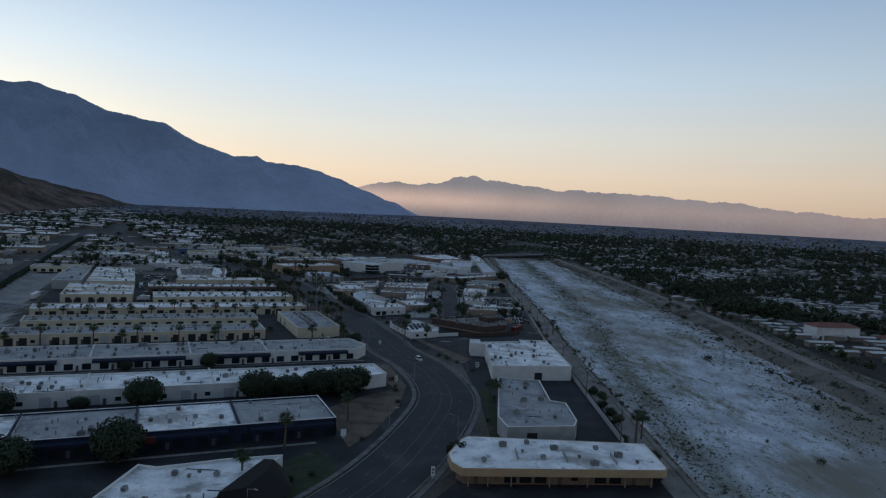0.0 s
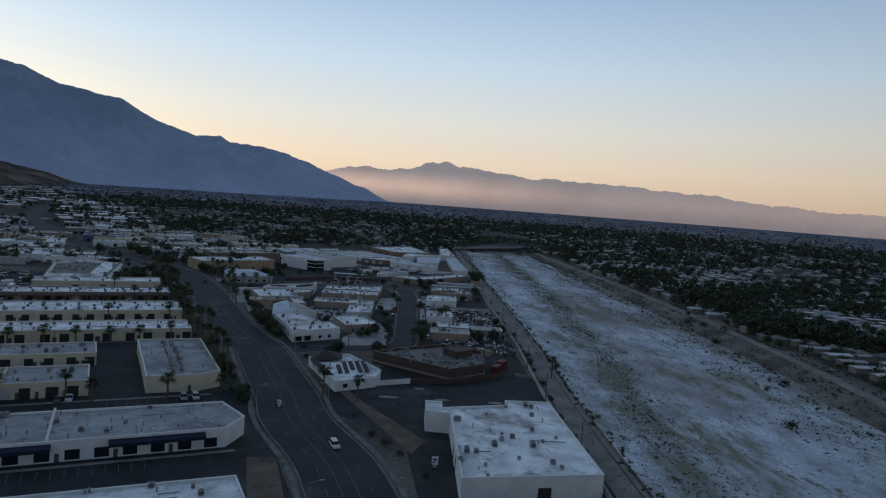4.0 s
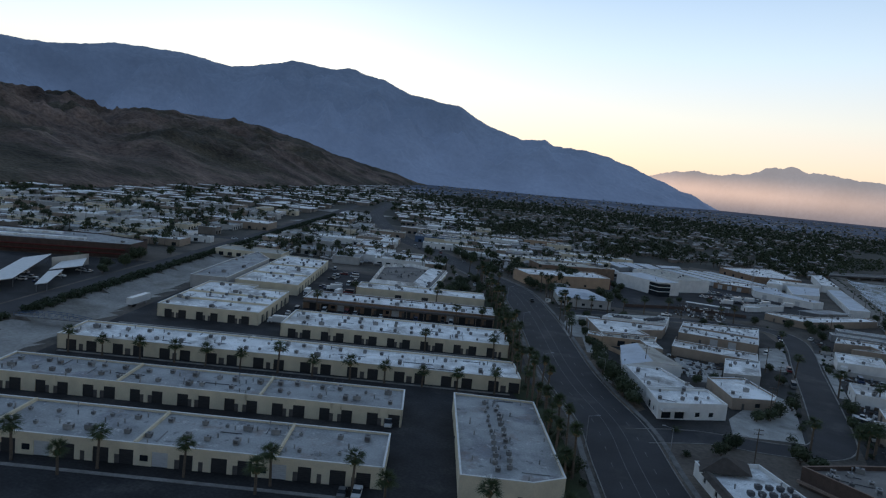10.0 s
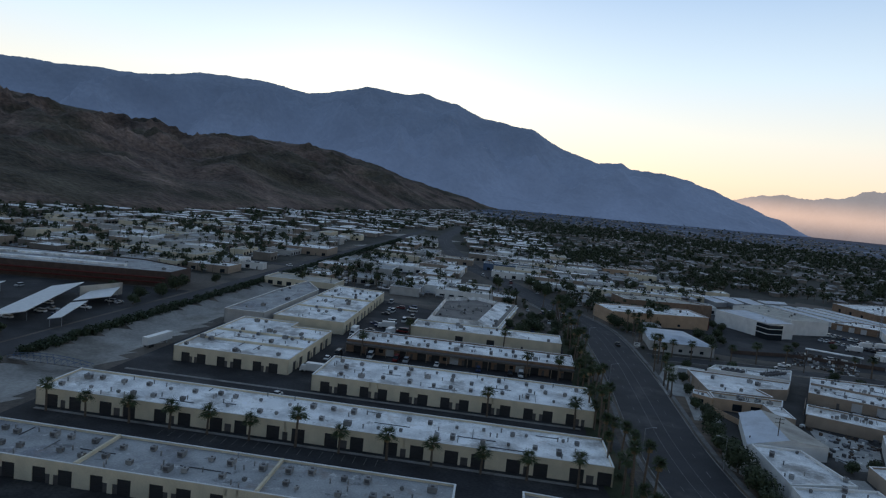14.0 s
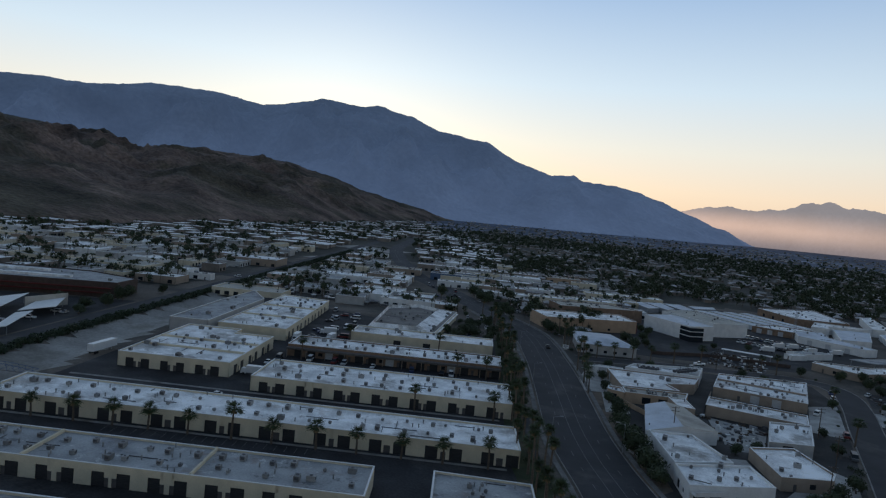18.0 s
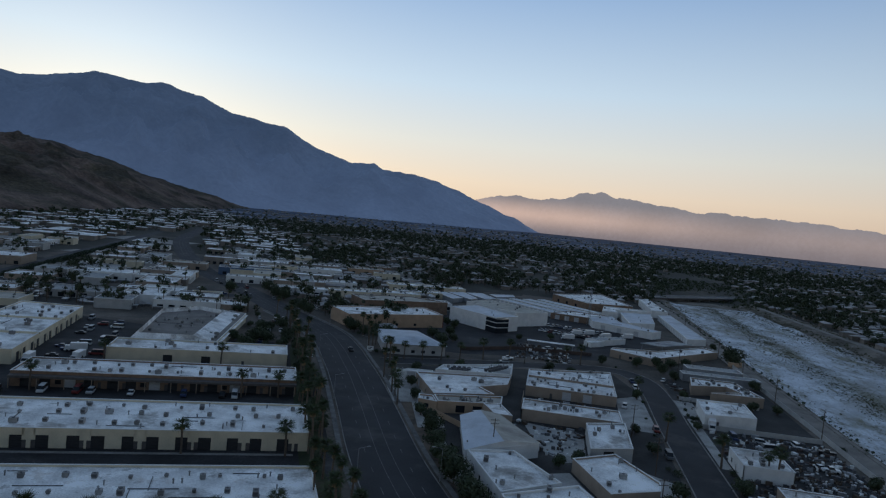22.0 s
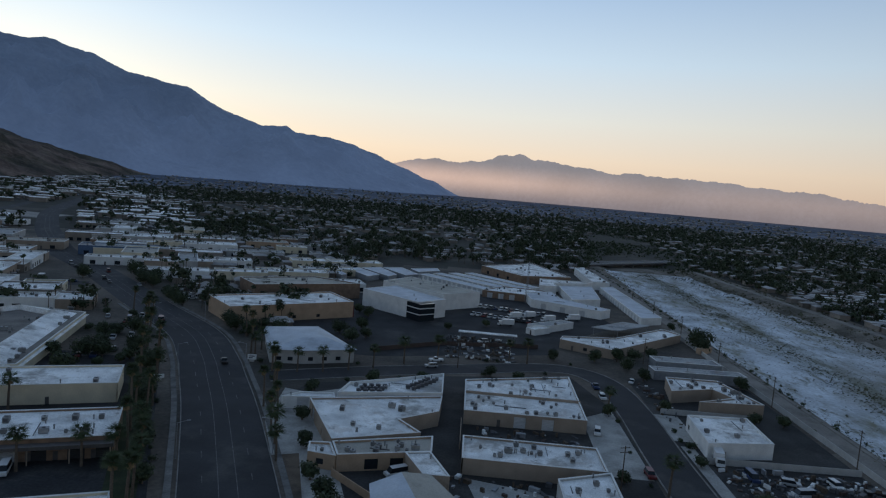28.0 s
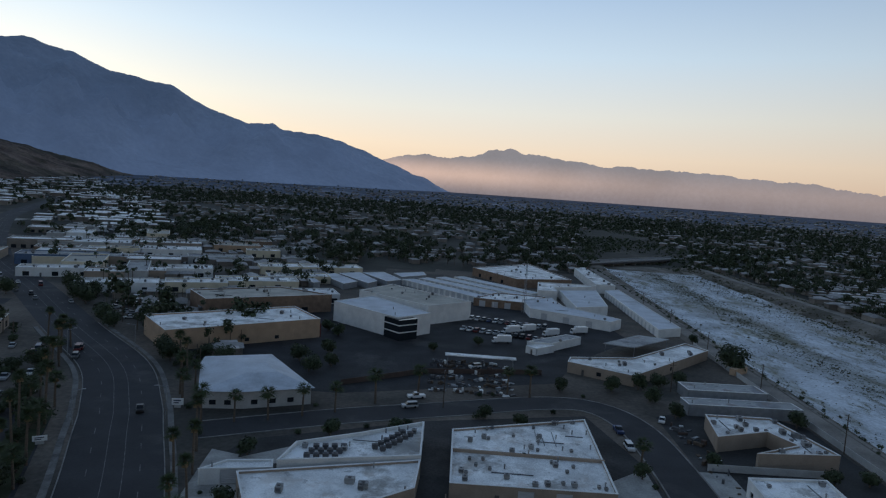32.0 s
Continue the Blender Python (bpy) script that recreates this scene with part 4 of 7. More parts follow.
b.prism([(-18.5, 369.5, 3.6), (-15.8, 370.5, 3.6), (-24.6, 392, 3.6), (-27.2, 390.5, 3.6)], [(-17.6, 370.5, 4.4), (-17, 370.7, 4.4), (-25.4, 391, 4.4), (-26.2, 390.6, 4.4)], 0, True, True)
solid("shingle_strip", b, ["shingle"], "brown shingle strip along a restaurant's parapet", "roof")
hall(pose(0, 0, 0), [(25, 385), (38.6, 398), (39, 424), (21.6, 434), (7.6, 423), (-5.6, 411)], 3.9, "brown_wall", "brown_gravel", "dark brown windowless hall with roof machinery", "hall_building", {}, 44, 10, seed=20, parapet=1.1, coping="brown_band", unit_kinds=(2, 0, 0, 1))
b = Build()
b.ring(inset([(25, 385), (38.6, 398), (39, 424), (21.6, 434), (7.6, 423), (-5.6, 411)], -0.5), [(25, 385), (38.6, 398), (39, 424), (21.6, 434), (7.6, 423), (-5.6, 411)], 0.8, 1.5)
b.weld()
solid("wall_band", b, ["brown_band"], "pale brown band round a dark hall", "trim")
b = Build()
b.box(0, 9, 0, 8, 0, 2.6)
b.box(-0.2, 9.2, -0.2, 8.2, 2.6, 2.8)
solid("roof_house", b, ["brown_wall"], "red-brown plant room on a hall's roof", "plant room", at=pose(28, 410, 3.9, 0, 0, 40))
hall(pose(0, 0, 0), [(-49.5, 461.7), (-35.6, 473.7), (-48.6, 493), (-60.8, 488)], 4.4, "white_wall", "white_roof", "white stucco office wing with a smooth white roof", "office", {0: [("w", 6)], 3: [("w", 6), ("w", 12), ("w", 20)]}, 4, 4, seed=21)
hall(pose(0, 0, 0), [(-43.5, 443.9), (-35, 450.6), (-24.9, 459.7), (-31.5, 473.4), (-49.2, 460)], 4.6, "white_wall", "white_roof", "white stucco office with a balcony and square windows", "office", {0: [("s", 3), ("s", 7.5)], 1: [("w", 3), ("w", 8)], 2: [("w", 4)], 4: [("s", 5), ("w", 11)]}, 7, 3, seed=121)
b = Build()
b.box(0, 9, -2.2, -0.02, 3.0, 3.25)
b.box(0, 9, -2.2, -2.05, 3.25, 4.2)
solid("balcony", b, ["white_wall"], "white concrete balcony along an office front", "balcony", at=pose(-43.2, 444.1, 0, 0, 0, 38))
hall(pose(0, 0, 0), [(-61.4, 489.1), (-42, 504.7), (-50, 518), (-55.9, 529), (-67.3, 521.5)], 4.0, "white_wall", "white_roof", "shed with a broad pale smooth roof", "shed", {0: [("d", 6)]}, 0, 1, seed=22, parapet=0.1)
hall(pose(0, 0, 0), [(-23.6, 474.3), (-11, 481.6), (-10.2, 488), (-20.3, 506.5), (-32.5, 497.1)], 3.4, "tan_wall", "white_roof", "small tan workshop with a white roof", "workshop", {0: [("d", 4), ("w", 9)], 1: [("w", 3)]}, 4, 3, seed=23)
hall(pose(0, 0, 0), [(-27.2, 507.3), (-14.6, 513.2), (-14.5, 540.2), (-27.5, 533.7)], 3.7, "grey_wall", "white_roof", "narrow workshop with a white roof", "workshop", {0: [("r", 6)]}, 4, 3, seed=24)
hall(pose(-49, 541, 0), rect(34, 14.5), 3.5, "tan_wall", "white_roof", "tan workshop with a cluttered white roof", "workshop", {0: [("d", 26)]}, 14, 8, seed=25)
hall(pose(-49, 575, 0), [(0, 0), (35, 1), (36, 46), (0, 31)], 3.6, "tan_wall", "white_roof", "flat-roofed workshop with many dark roof units", "workshop", {0: [("l", 16), ("l", 24), ("d", 10)]}, 34, 16, seed=26, unit_kinds=(2, 2, 0), cross=(18,))
hall(pose(0, 0, 0), [(-80.4, 544), (-59.7, 553.7), (-66, 562), (-56, 571.1), (-55.7, 585), (-92.6, 572.1)], 3.8, "tan_wall", "white_roof", "workshop with a broad white roof round a small court", "workshop", {5: [("l", 6), ("d", 18)]}, 6, 4, seed=27)
hall(pose(0, 0, 0), [(-85.8, 577.5), (-55.7, 585.8), (-56.3, 607.2), (-71.1, 596.5), (-84.3, 588.2)], 4.2, "white_wall", "white_roof", "white workshop with clusters of dark roof units", "workshop", {}, 4, 6, seed=127, unit_kinds=(2, 2, 0), parapet=0.8)
for x, y in [(-80.4 + 2.0 * i + 0.5 * j, 581.6 + 0.4 * i + 2.6 * j) for i in range(4) for j in range(3)] + [(-66.5 + 1.1 * k + 1.9 * j, 589.5 + 2.0 * k - 0.8 * j) for k in range(6) for j in range(2)]:
    ob = new("roof_unit", DARK_UNIT)
    ob.matrix_basis = pose(x, y, 4.2, 0, 0, 14)
    tagged(ob, "black condenser unit on a workshop roof", "roof unit", "workshop roof units")
hall(pose(0, 0, 0), [(-101, 573.5), (-86.5, 577), (-87.5, 581), (-97, 579)], 3.2, "white_wall", "white_roof", "low white carport wing of a workshop", "workshop", {0: [("l", 6)]}, 0, 1, seed=128, parapet=0.3)
hall(pose(0, 0, 0), [(-57.2, 528.7), (-51.4, 528.9), (-56.4, 541.6), (-62.3, 540)], 4.2, "tan_wall", "white_roof", "low wing with a pale roof", "workshop", {}, 0, 1, seed=129, parapet=0.2)
hall(pose(0, 0, 0), [(-77.3, 535.3), (-56.2, 542.6), (-56.5, 552.5), (-80, 543)], 3.6, "orange_wall", "tan_roof", "low orange-brown workshop wing with cluttered roof", "workshop", {0: [("s", 8), ("s", 14)]}, 10, 6, seed=28)
hall(pose(0, 0, 0), [(-84.4, 536.8), (-77.6, 535.6), (-80.4, 543.2), (-85.4, 542.5)], 3.2, "orange_wall", "white_roof", "small orange-brown entrance block", "workshop", {0: [("w", 3)]}, 1, 1, seed=130)
hall(pose(21, 605, 0), [(6, 0), (28, 3), (22, 29), (3, 28), (0, 10), (16, 17), (20, 8)], 3.8, "tan_wall", "white_roof", "tan workshop wrapped around a yard with roof units along its edge", "workshop", {}, 20, 4, seed=29)
hall(pose(0, 0, 0), [(16.5, 566), (35.5, 570), (36.5, 591), (18, 589)], 4.0, "white_wall", "white_roof", "small white house-like shop", "shop", {3: [("w", 3)], 0: [("d", 5)]}, 4, 2, seed=30)
hall(pose(23, 644, 0, 0, 0, 4), rect(36, 7), 3.5, "steel", "grey_roof", "long low metal shed", "shed", {}, 0, 2, seed=31, parapet=0.1)
hall(pose(28, 660, 0, 0, 0, 4), rect(27, 9), 3.5, "steel", "grey_roof", "long low metal shed", "shed", {}, 0, 2, seed=32, parapet=0.1)
hall(pose(0, 0, 0), [(-8, 684), (13, 671), (56, 720), (50, 731), (19, 697), (-6, 691)], 3.5, "tan_wall", "white_roof", "angled low office wing with a white roof", "office", {0: [("d", 6), ("w", 12)], 1: [("w", 8), ("w", 16), ("w", 30)]}, 8, 4, seed=33)
# shallow gable over the broad shed
RIDGE_A, RIDGE_B = (-51.7, 496.9, 5.9), (-61.6, 525.2, 5.9)
b = Build()
b.face([(-61.9, 488.9, 4.3), RIDGE_A, RIDGE_B, (-67.8, 521.6, 4.3)])
b.face([RIDGE_A, (-41.5, 504.9, 4.3), (-49.5, 518.2, 4.3)], 1)
b.face([RIDGE_A, (-49.5, 518.2, 4.3), (-55.6, 529.4, 4.3), RIDGE_B], 1)
b.face([(-61.4, 489.2, 4.0), (-42, 504.8, 4.0), (-42, 504.8, 4.3), RIDGE_A, (-61.4, 489.2, 4.3)], 2)
b.face([(-55.9, 529, 4.0), (-67.3, 521.5, 4.0), (-67.3, 521.5, 4.3), RIDGE_B, (-55.9, 529, 4.3)], 2)
b.weld()
solid("gable_roof", b, ["blue_roof", "tan_roof", "white_wall"], "shallow pale metal gable roof on a shed", "roof")
# storage and industrial blocks beyond the side street
hall(pose(0, 0, 0), [(-118, 618), (-107, 620), (-90, 628), (-111, 659), (-129, 651), (-128, 645)], 4.8, "grey_wall", "blue_roof", "pale hall with a smooth blue-grey roof and window band", "workshop", {0: [("w", 3), ("w", 7)], 1: [("w", 3), ("w", 8), ("w", 13)], 5: [("d", 10)]}, 0, 0, seed=34, parapet=0.15, unit_kinds=(2, 0))
BLUE_HALL = [(-118, 618), (-107, 620), (-90, 628), (-111, 659), (-129, 651), (-128, 645)]
b = Build()
b.prism([(*p, 5.0) for p in inset(BLUE_HALL, -0.8)], [(-107.5 + 0.3 * (x + 110), 637 + 0.3 * (y - 637), 6.9) for x, y in BLUE_HALL], 0, True, True)
solid("hipped_roof", b, ["blue_roof"], "low hipped roof of smooth pale-blue metal", "roof")
hall(pose(0, 0, 0), [(-152, 671), (-105, 709), (-121, 731), (-170, 693)], 7.2, "orange_wall", "white_roof", "orange stucco building with a white roof", "workshop", {0: [("w", 20), ("w", 30), ("w", 42)]}, 8, 3, seed=35)
hall(pose(0, 0, 0), [(-160, 729), (-111, 763), (-140, 775), (-175, 749)], 8, "brick_wall", "tan_roof", "brown brick building with a gravel roof", "workshop", {0: [("s", 10), ("s", 30), ("s", 46)]}, 10, 4, seed=36)
hall(pose(0, 0, 0), [(-106, 743), (-74, 716), (-61, 731), (-91, 764)], 9, "white_wall", "blue_roof", "white metal warehouse with a smooth pale-blue roof", "warehouse", {}, 0, 2, seed=37, parapet=0.1)
b = Build()
b.prism([(-80, 719.5, 0), (-73, 712.5, 0), (-66, 719, 0), (-70, 724, 0)], [(-80, 719.5, 8.6), (-73, 712.5, 8.6), (-66, 719, 8.6), (-70, 724, 8.6)])
entrance = solid("entrance_block", b, ["glass"], "dark glazed corner entrance with pale bands", "entrance")
for z in (3.2, 6.2):
    b = Build()
    b.prism([(-80.2, 719.3, z), (-73, 712.2, z), (-65.8, 719, z), (-70, 724, z)], [(-80.2, 719.3, z + 0.4), (-73, 712.2, z + 0.4), (-65.8, 719, z + 0.4), (-70, 724, z + 0.4)], 0, True, True)
    part("band", b.mesh("band", ["coping"]), entrance)
hall(pose(0, 0, 0), [(-100, 779), (-63, 749), (-43, 769), (-86, 807)], 8.5, "white_wall", "tan_roof", "white warehouse with a gravel roof", "warehouse", {0: bays(46, 3, 6, [[("l", 2)]])}, 6, 3, seed=38)
GREY_ROW = "long metal self-storage row with a pale blue roof"
for i, pts in enumerate(([(-134, 826), (-131, 830), (-146, 861), (-153, 855)], [(-117, 830), (-111, 843), (-130, 871), (-137, 861)], [(-104, 839), (-100, 851), (-116, 884), (-128, 872)], [(-94, 852), (-86, 863), (-101, 893), (-114, 883)], [(-87, 876), (-72, 893), (-75, 908), (-94, 891)],
                         [(-30, 807), (-25, 815), (-79, 871), (-86, 865)], [(-21, 822), (-15, 831), (-70, 882), (-76, 876)], [(-13, 834), (-8, 840), (-59, 891), (-65, 885)], [(-5, 844), (0, 850), (-47, 900), (-53, 894)])):
    L = math.dist(pts[0], pts[3])
    hall(pose(0, 0, 0), pts, 3.5, "white_wall" if i > 4 else "steel", "blue_roof", GREY_ROW, "storage_row", {3: bays(L, 2, 5, [[("l", 1)]])} if i > 4 else {}, 0, 0, seed=40 + i, parapet=0.05, group="storage rows")
hall(pose(0, 0, 0), [(-14, 804), (1, 830), (-27, 833), (-41, 809)], 4.0, "brick_wall", "white_roof", "brown workshop with pale pilasters and white roof", "workshop", {3: [("l", 5), ("l", 12), ("l", 19)]}, 8, 3, seed=54)
hall(pose(0, 0, 0), [(-12, 786), (25, 764), (32, 773), (7, 800), (4, 826), (-14, 812)], 4.6, "white_wall", "blue_roof", "wedge-shaped pale storage building", "storage_row", {0: [("l", 8), ("l", 20), ("l", 32)]}, 4, 2, seed=55, parapet=0.2)
hall(pose(0, 0, 0), [(14, 798), (33, 809), (38, 869), (13, 857)], 4.8, "white_wall", "blue_roof", "pale warehouse with a smooth roof", "warehouse", {}, 0, 2, seed=56, parapet=0.1)
hall(pose(0, 0, 0), [(-2, 843), (10, 845), (10, 860), (35, 874), (41, 883), (2, 880)], 5.6, "white_wall", "white_roof", "white storage building with a bright roof", "storage_row", {}, 2, 2, seed=57)
hall(pose(0, 0, 0), [(46, 757), (59, 765), (56, 885), (45, 875)], 4.0, "white_wall", "blue_roof", "long narrow storage building along the riverbank", "storage_row", {3: bays(118, 4, 7, [[("l", 1)]])}, 0, 0, seed=50, parapet=0.1)
hall(pose(0, 0, 0), [(42, 890), (55, 890), (52, 992), (42, 979)], 5.6, "white_wall", "white_roof", "long white storage building along the riverbank", "storage_row", {3: bays(88, 4, 8, [[("w", 1)]])}, 6, 3, seed=51, parapet=0.3)
hall(pose(0, 0, 0), [(-11, 888), (28, 904), (6, 986), (-40, 935)], 5.5, "brick_wall", "white_roof", "large brown building with wide white roof", "warehouse", {3: [("s", 10), ("s", 24), ("s", 38)]}, 10, 3, seed=53)
hall(pose(0, 0, 0), [(-10, 714), (5, 731), (-1, 734), (-20, 715)], 3.3, "white_wall", "grey_roof", "small yard office with a flat roof", "yard_office", {3: [("d", 3)]}, 1, 1, seed=58, parapet=0.1)
hall(pose(0, 0, 0), [(-17, 705), (-9, 713), (-13, 716), (-21, 709)], 2.8, "white_wall", "white_roof", "small white yard cabin", "yard_cabin", {3: [("d", 3)]}, 0, 0, seed=59, parapet=0.05)
for pts, h, label in (([(24, 715), (45, 737), (32, 741), (12, 719)], 3.8, "pale flat canopy on posts beside an office"), ([(-53, 681), (-27, 681), (-27, 684.5), (-53, 684.5)], 3.6, "long narrow pale shelter roof on posts")):
    t = thing("yard_canopy", pose(0, 0, 0), label, "canopy", "yard canopies")
    b = Build()
    b.outline(pts, h, h + 0.3)
    part("canopy", b.mesh("canopy", ["grey_roof" if h > 3.7 else "white_roof"]), t)
    mid = (sum(p[0] for p in pts) / 4, sum(p[1] for p in pts) / 4)
    for p in pts:
        x, y = p[0] + (mid[0] - p[0]) * 0.08, p[1] + (mid[1] - p[1]) * 0.08
        b = Build()
        b.rod((x, y, 0), (x, y, h), 0.1, 0.1, 6)
        part("post", b.mesh("post", ["steel"]), t)
# red end wall of the orange building
b = Build()
b.prism([(-104.9, 709.2, 0), (-104.6, 709.4, 0), (-120.7, 731.5, 0), (-121, 731.2, 0)], [(-104.9, 709.2, 5.6), (-104.6, 709.4, 5.6), (-120.7, 731.5, 5.6), (-121, 731.2, 5.6)], 0, True, True)
solid("red_wall_panel", b, ["red"], "dull red panel on an orange building's end", "wall panel")


# ---- palms, trees and shrubs ----
def trunk_mesh(name, h, r0, r1, bend, mat="trunk", sides=7, rings=6):
    b = Build()
    pts = [Vector((bend * (k / rings) ** 2, bend * 0.4 * (k / rings) ** 2, h * k / rings)) for k in range(rings + 1)]
    for k in range(rings):
        ra, rb = r0 + (r1 - r0) * k / rings, r0 + (r1 - r0) * (k + 1) / rings
        b.rod(pts[k], pts[k + 1], ra, rb, sides)
    return b.mesh(name, [mat]), pts[-1]


def fan_crown(name, rnd, count, reach):
    """Fan-palm leaves: each a stalk and a folded fan of narrow blades."""
    b = Build()
    for k in range(count):
        a = rnd.uniform(0, 2 * math.pi)
        up = math.asin(rnd.uniform(-0.35, 0.95))
        d = Vector((math.cos(a) * math.cos(up), math.sin(a) * math.cos(up), math.sin(up)))
        side = d.cross(Vector((0, 0, 1))).normalized()
        n = side.cross(d).normalized()
        L = reach * rnd.uniform(0.75, 1.1)
        s = d * (L * 0.4)
        for j in range(7):
            f = (j - 3) / 3
            tip = d * (L * (1 - 0.18 * abs(f))) + side * (f * L * 0.5) - Vector((0, 0, 0.12 * L * (1 + abs(f)))) * (1.2 - d.z)
            w = side * 0.1 + n * 0.03 * ((-1) ** j)
            b.face([s - w, s + w, tip])
        b.face([d * 0.1 - side * 0.04, d * 0.1 + side * 0.04, s + side * 0.05, s - side * 0.05])
    return b.mesh(name, ["frond"])


def skirt_mesh(name, rnd, r, drop):
    b = Build()
    for k in range(34):
        a = rnd.uniform(0, 2 * math.pi)
        z0, z1 = rnd.uniform(-0.4, 0.1), -drop * rnd.uniform(0.6, 1.0)
        p, q = Vector((math.cos(a) * 0.25, math.sin(a) * 0.25, z0)), Vector((math.cos(a) * r * rnd.uniform(0.6, 1), math.sin(a) * r, z1))
        t = Vector((-math.sin(a), math.cos(a), 0)) * 0.3
        b.face([p, q - t, q + t])
    return b.mesh(name, ["dead_frond"])


PALM_KINDS = []
for i, (h, bend) in enumerate(((5.8, 0.2), (8.0, -0.3), (11.0, 0.5), (14.0, -0.5))):
    rnd = random.Random(100 + i)
    mesh, tip = trunk_mesh("trunk", h, 0.34, 0.22, bend)
    PALM_KINDS.append((mesh, tip, fan_crown("crown", rnd, 56, 3.0 if i < 2 else 2.3), skirt_mesh("skirt", rnd, 0.75, 1.5)))


def kerbside(x, y, clear=11.8):
    """The same place, moved off the avenue's carriageway where it would stand on it."""
    p = min(AVENUE, key=lambda q: (q.x - x) ** 2 + (q.y - y) ** 2)
    d = math.dist((x, y), p)
    return (x, y) if d > clear else (p.x + (x - p.x) * clear / max(d, 0.1), p.y + (y - p.y) * clear / max(d, 0.1))


def palm(x, y, kind, rnd, where, z=0.0):
    x, y = kerbside(x, y)
    m = pose(x, y, z, 0, 0, rnd.uniform(0, 360)) @ Matrix.Scale(rnd.uniform(0.9, 1.1), 4)
    mesh, tip, crown, skirt = PALM_KINDS[kind]
    t = thing("palm_tree", m, ("short", "mid-height", "tall", "very tall")[kind] + " fan palm " + where, "palm tree", "palms")
    part("trunk", mesh, t)
    part("crown", crown, t, pose(*tip), "green fan leaves")
    part("skirt", skirt, t, pose(*tip), "dry brown hanging leaves")
    return t


def leaf_cloud(name, rnd, blobs, count, size, mat):
    """Many small leaf sprays inside overlapping lobes."""
    b = Build()
    for k in range(count):
        cx, cy, cz, r, rz = rnd.choice(blobs)
        d = Vector((rnd.gauss(0, 1), rnd.gauss(0, 1), rnd.gauss(0, 1))).normalized()
        q = rnd.uniform(0.45, 1.08)
        p = Vector((cx + d.x * r * q, cy + d.y * r * q, cz + d.z * rz * q))
        n = (d + Vector((rnd.uniform(-0.7, 0.7), rnd.uniform(-0.7, 0.7), rnd.uniform(-0.2, 0.8)))).normalized()
        s = n.orthogonal().normalized()
        s = (s * math.cos(k) + n.cross(s) * math.sin(k))
        t = n.cross(s)
        w = size * rnd.uniform(0.6, 1.25)
        b.face([p - s * w, p - t * w * 0.6, p + s * w, p + t * w * 0.7])
    return b.mesh(name, [mat])


def ficus_crown(name, rnd):
    """A dense clipped dome of leaves down to the ground."""
    lumps = [(0, 0, 1.9, 2.2, 1.9)]
    for k in range(9):
        a = k * 0.7 + rnd.uniform(-0.2, 0.2)
        lumps.append((1.15 * math.cos(a), 1.15 * math.sin(a), rnd.uniform(1.2, 2.3), rnd.uniform(1.3, 1.6), rnd.uniform(1.1, 1.5)))
    return leaf_cloud(name, rnd, lumps, 5200, 0.2, "hedge")


def tree_trunk(name, rnd, h, spread):
    b = Build()
    b.rod((0, 0, 0), (0, 0, h), 0.28, 0.18, 7)
    for k in range(5):
        a = k * 1.26 + rnd.uniform(-0.3, 0.3)
        b.rod((0, 0, h * 0.85), (math.cos(a) * spread, math.sin(a) * spread, h * 1.6), 0.14, 0.05, 5)
    return b.mesh(name, ["trunk"])


TREE_KINDS = []
for i in range(4):
    rnd = random.Random(200 + i)
    R = (2.6, 3.4, 4.6, 3.0)[i]
    H = (0.7, 0.8, 1.1, 0.4)[i]
    blobs = [(rnd.uniform(-0.5, 0.5) * R, rnd.uniform(-0.5, 0.5) * R, H + R * rnd.uniform(0.4, 0.95), R * rnd.uniform(0.45, 0.7), R * rnd.uniform(0.4, 0.6)) for _ in range(8)]
    TREE_KINDS.append((tree_trunk("trunk", rnd, H, R * 0.5), leaf_cloud("crown", rnd, blobs, (800, 950, 1200, 1500)[i], 0.42, "hedge" if i == 3 else "leaf")))
TREE_KINDS.append((TREE_KINDS[3][0], ficus_crown("crown", random.Random(260))))
BUSH_KINDS = []
for i in range(3):
    rnd = random.Random(230 + i)
    R = (0.9, 1.3, 1.8)[i]
    BUSH_KINDS.append(leaf_cloud("bush", rnd, [(rnd.uniform(-0.4, 0.4) * R, rnd.uniform(-0.4, 0.4) * R, R * 0.6, R * 0.7, R * 0.6) for _ in range(4)], 170, 0.25, ("leaf", "hedge", "leaf")[i]))


def tree(x, y, kind, scale, rnd, label, z=0.0):
    x, y = kerbside(x, y, 14.0)
    if built_over(x, y):
        return None
    t = thing("tree", pose(x, y, z, 0, 0, rnd.uniform(0, 360)) @ Matrix.Diagonal((scale, scale, scale * rnd.uniform(0.9, 1.15), 1)), label, "tree", "street trees")
    part("trunk", TREE_KINDS[kind][0], t)
    part("crown", TREE_KINDS[kind][1], t)
    return t


def bush(x, y, kind, scale, rnd, label="dark green rounded shrub", z=0.0):
    x, y = kerbside(x, y, 12.8)
    if built_over(x, y):
        return None
    ob = new("bush", BUSH_KINDS[kind])
    ob.matrix_basis = pose(x, y, z - 0.05, 0, 0, rnd.uniform(0, 360)) @ Matrix.Scale(scale, 4)
    return tagged(ob, label, "bush", "shrubs")


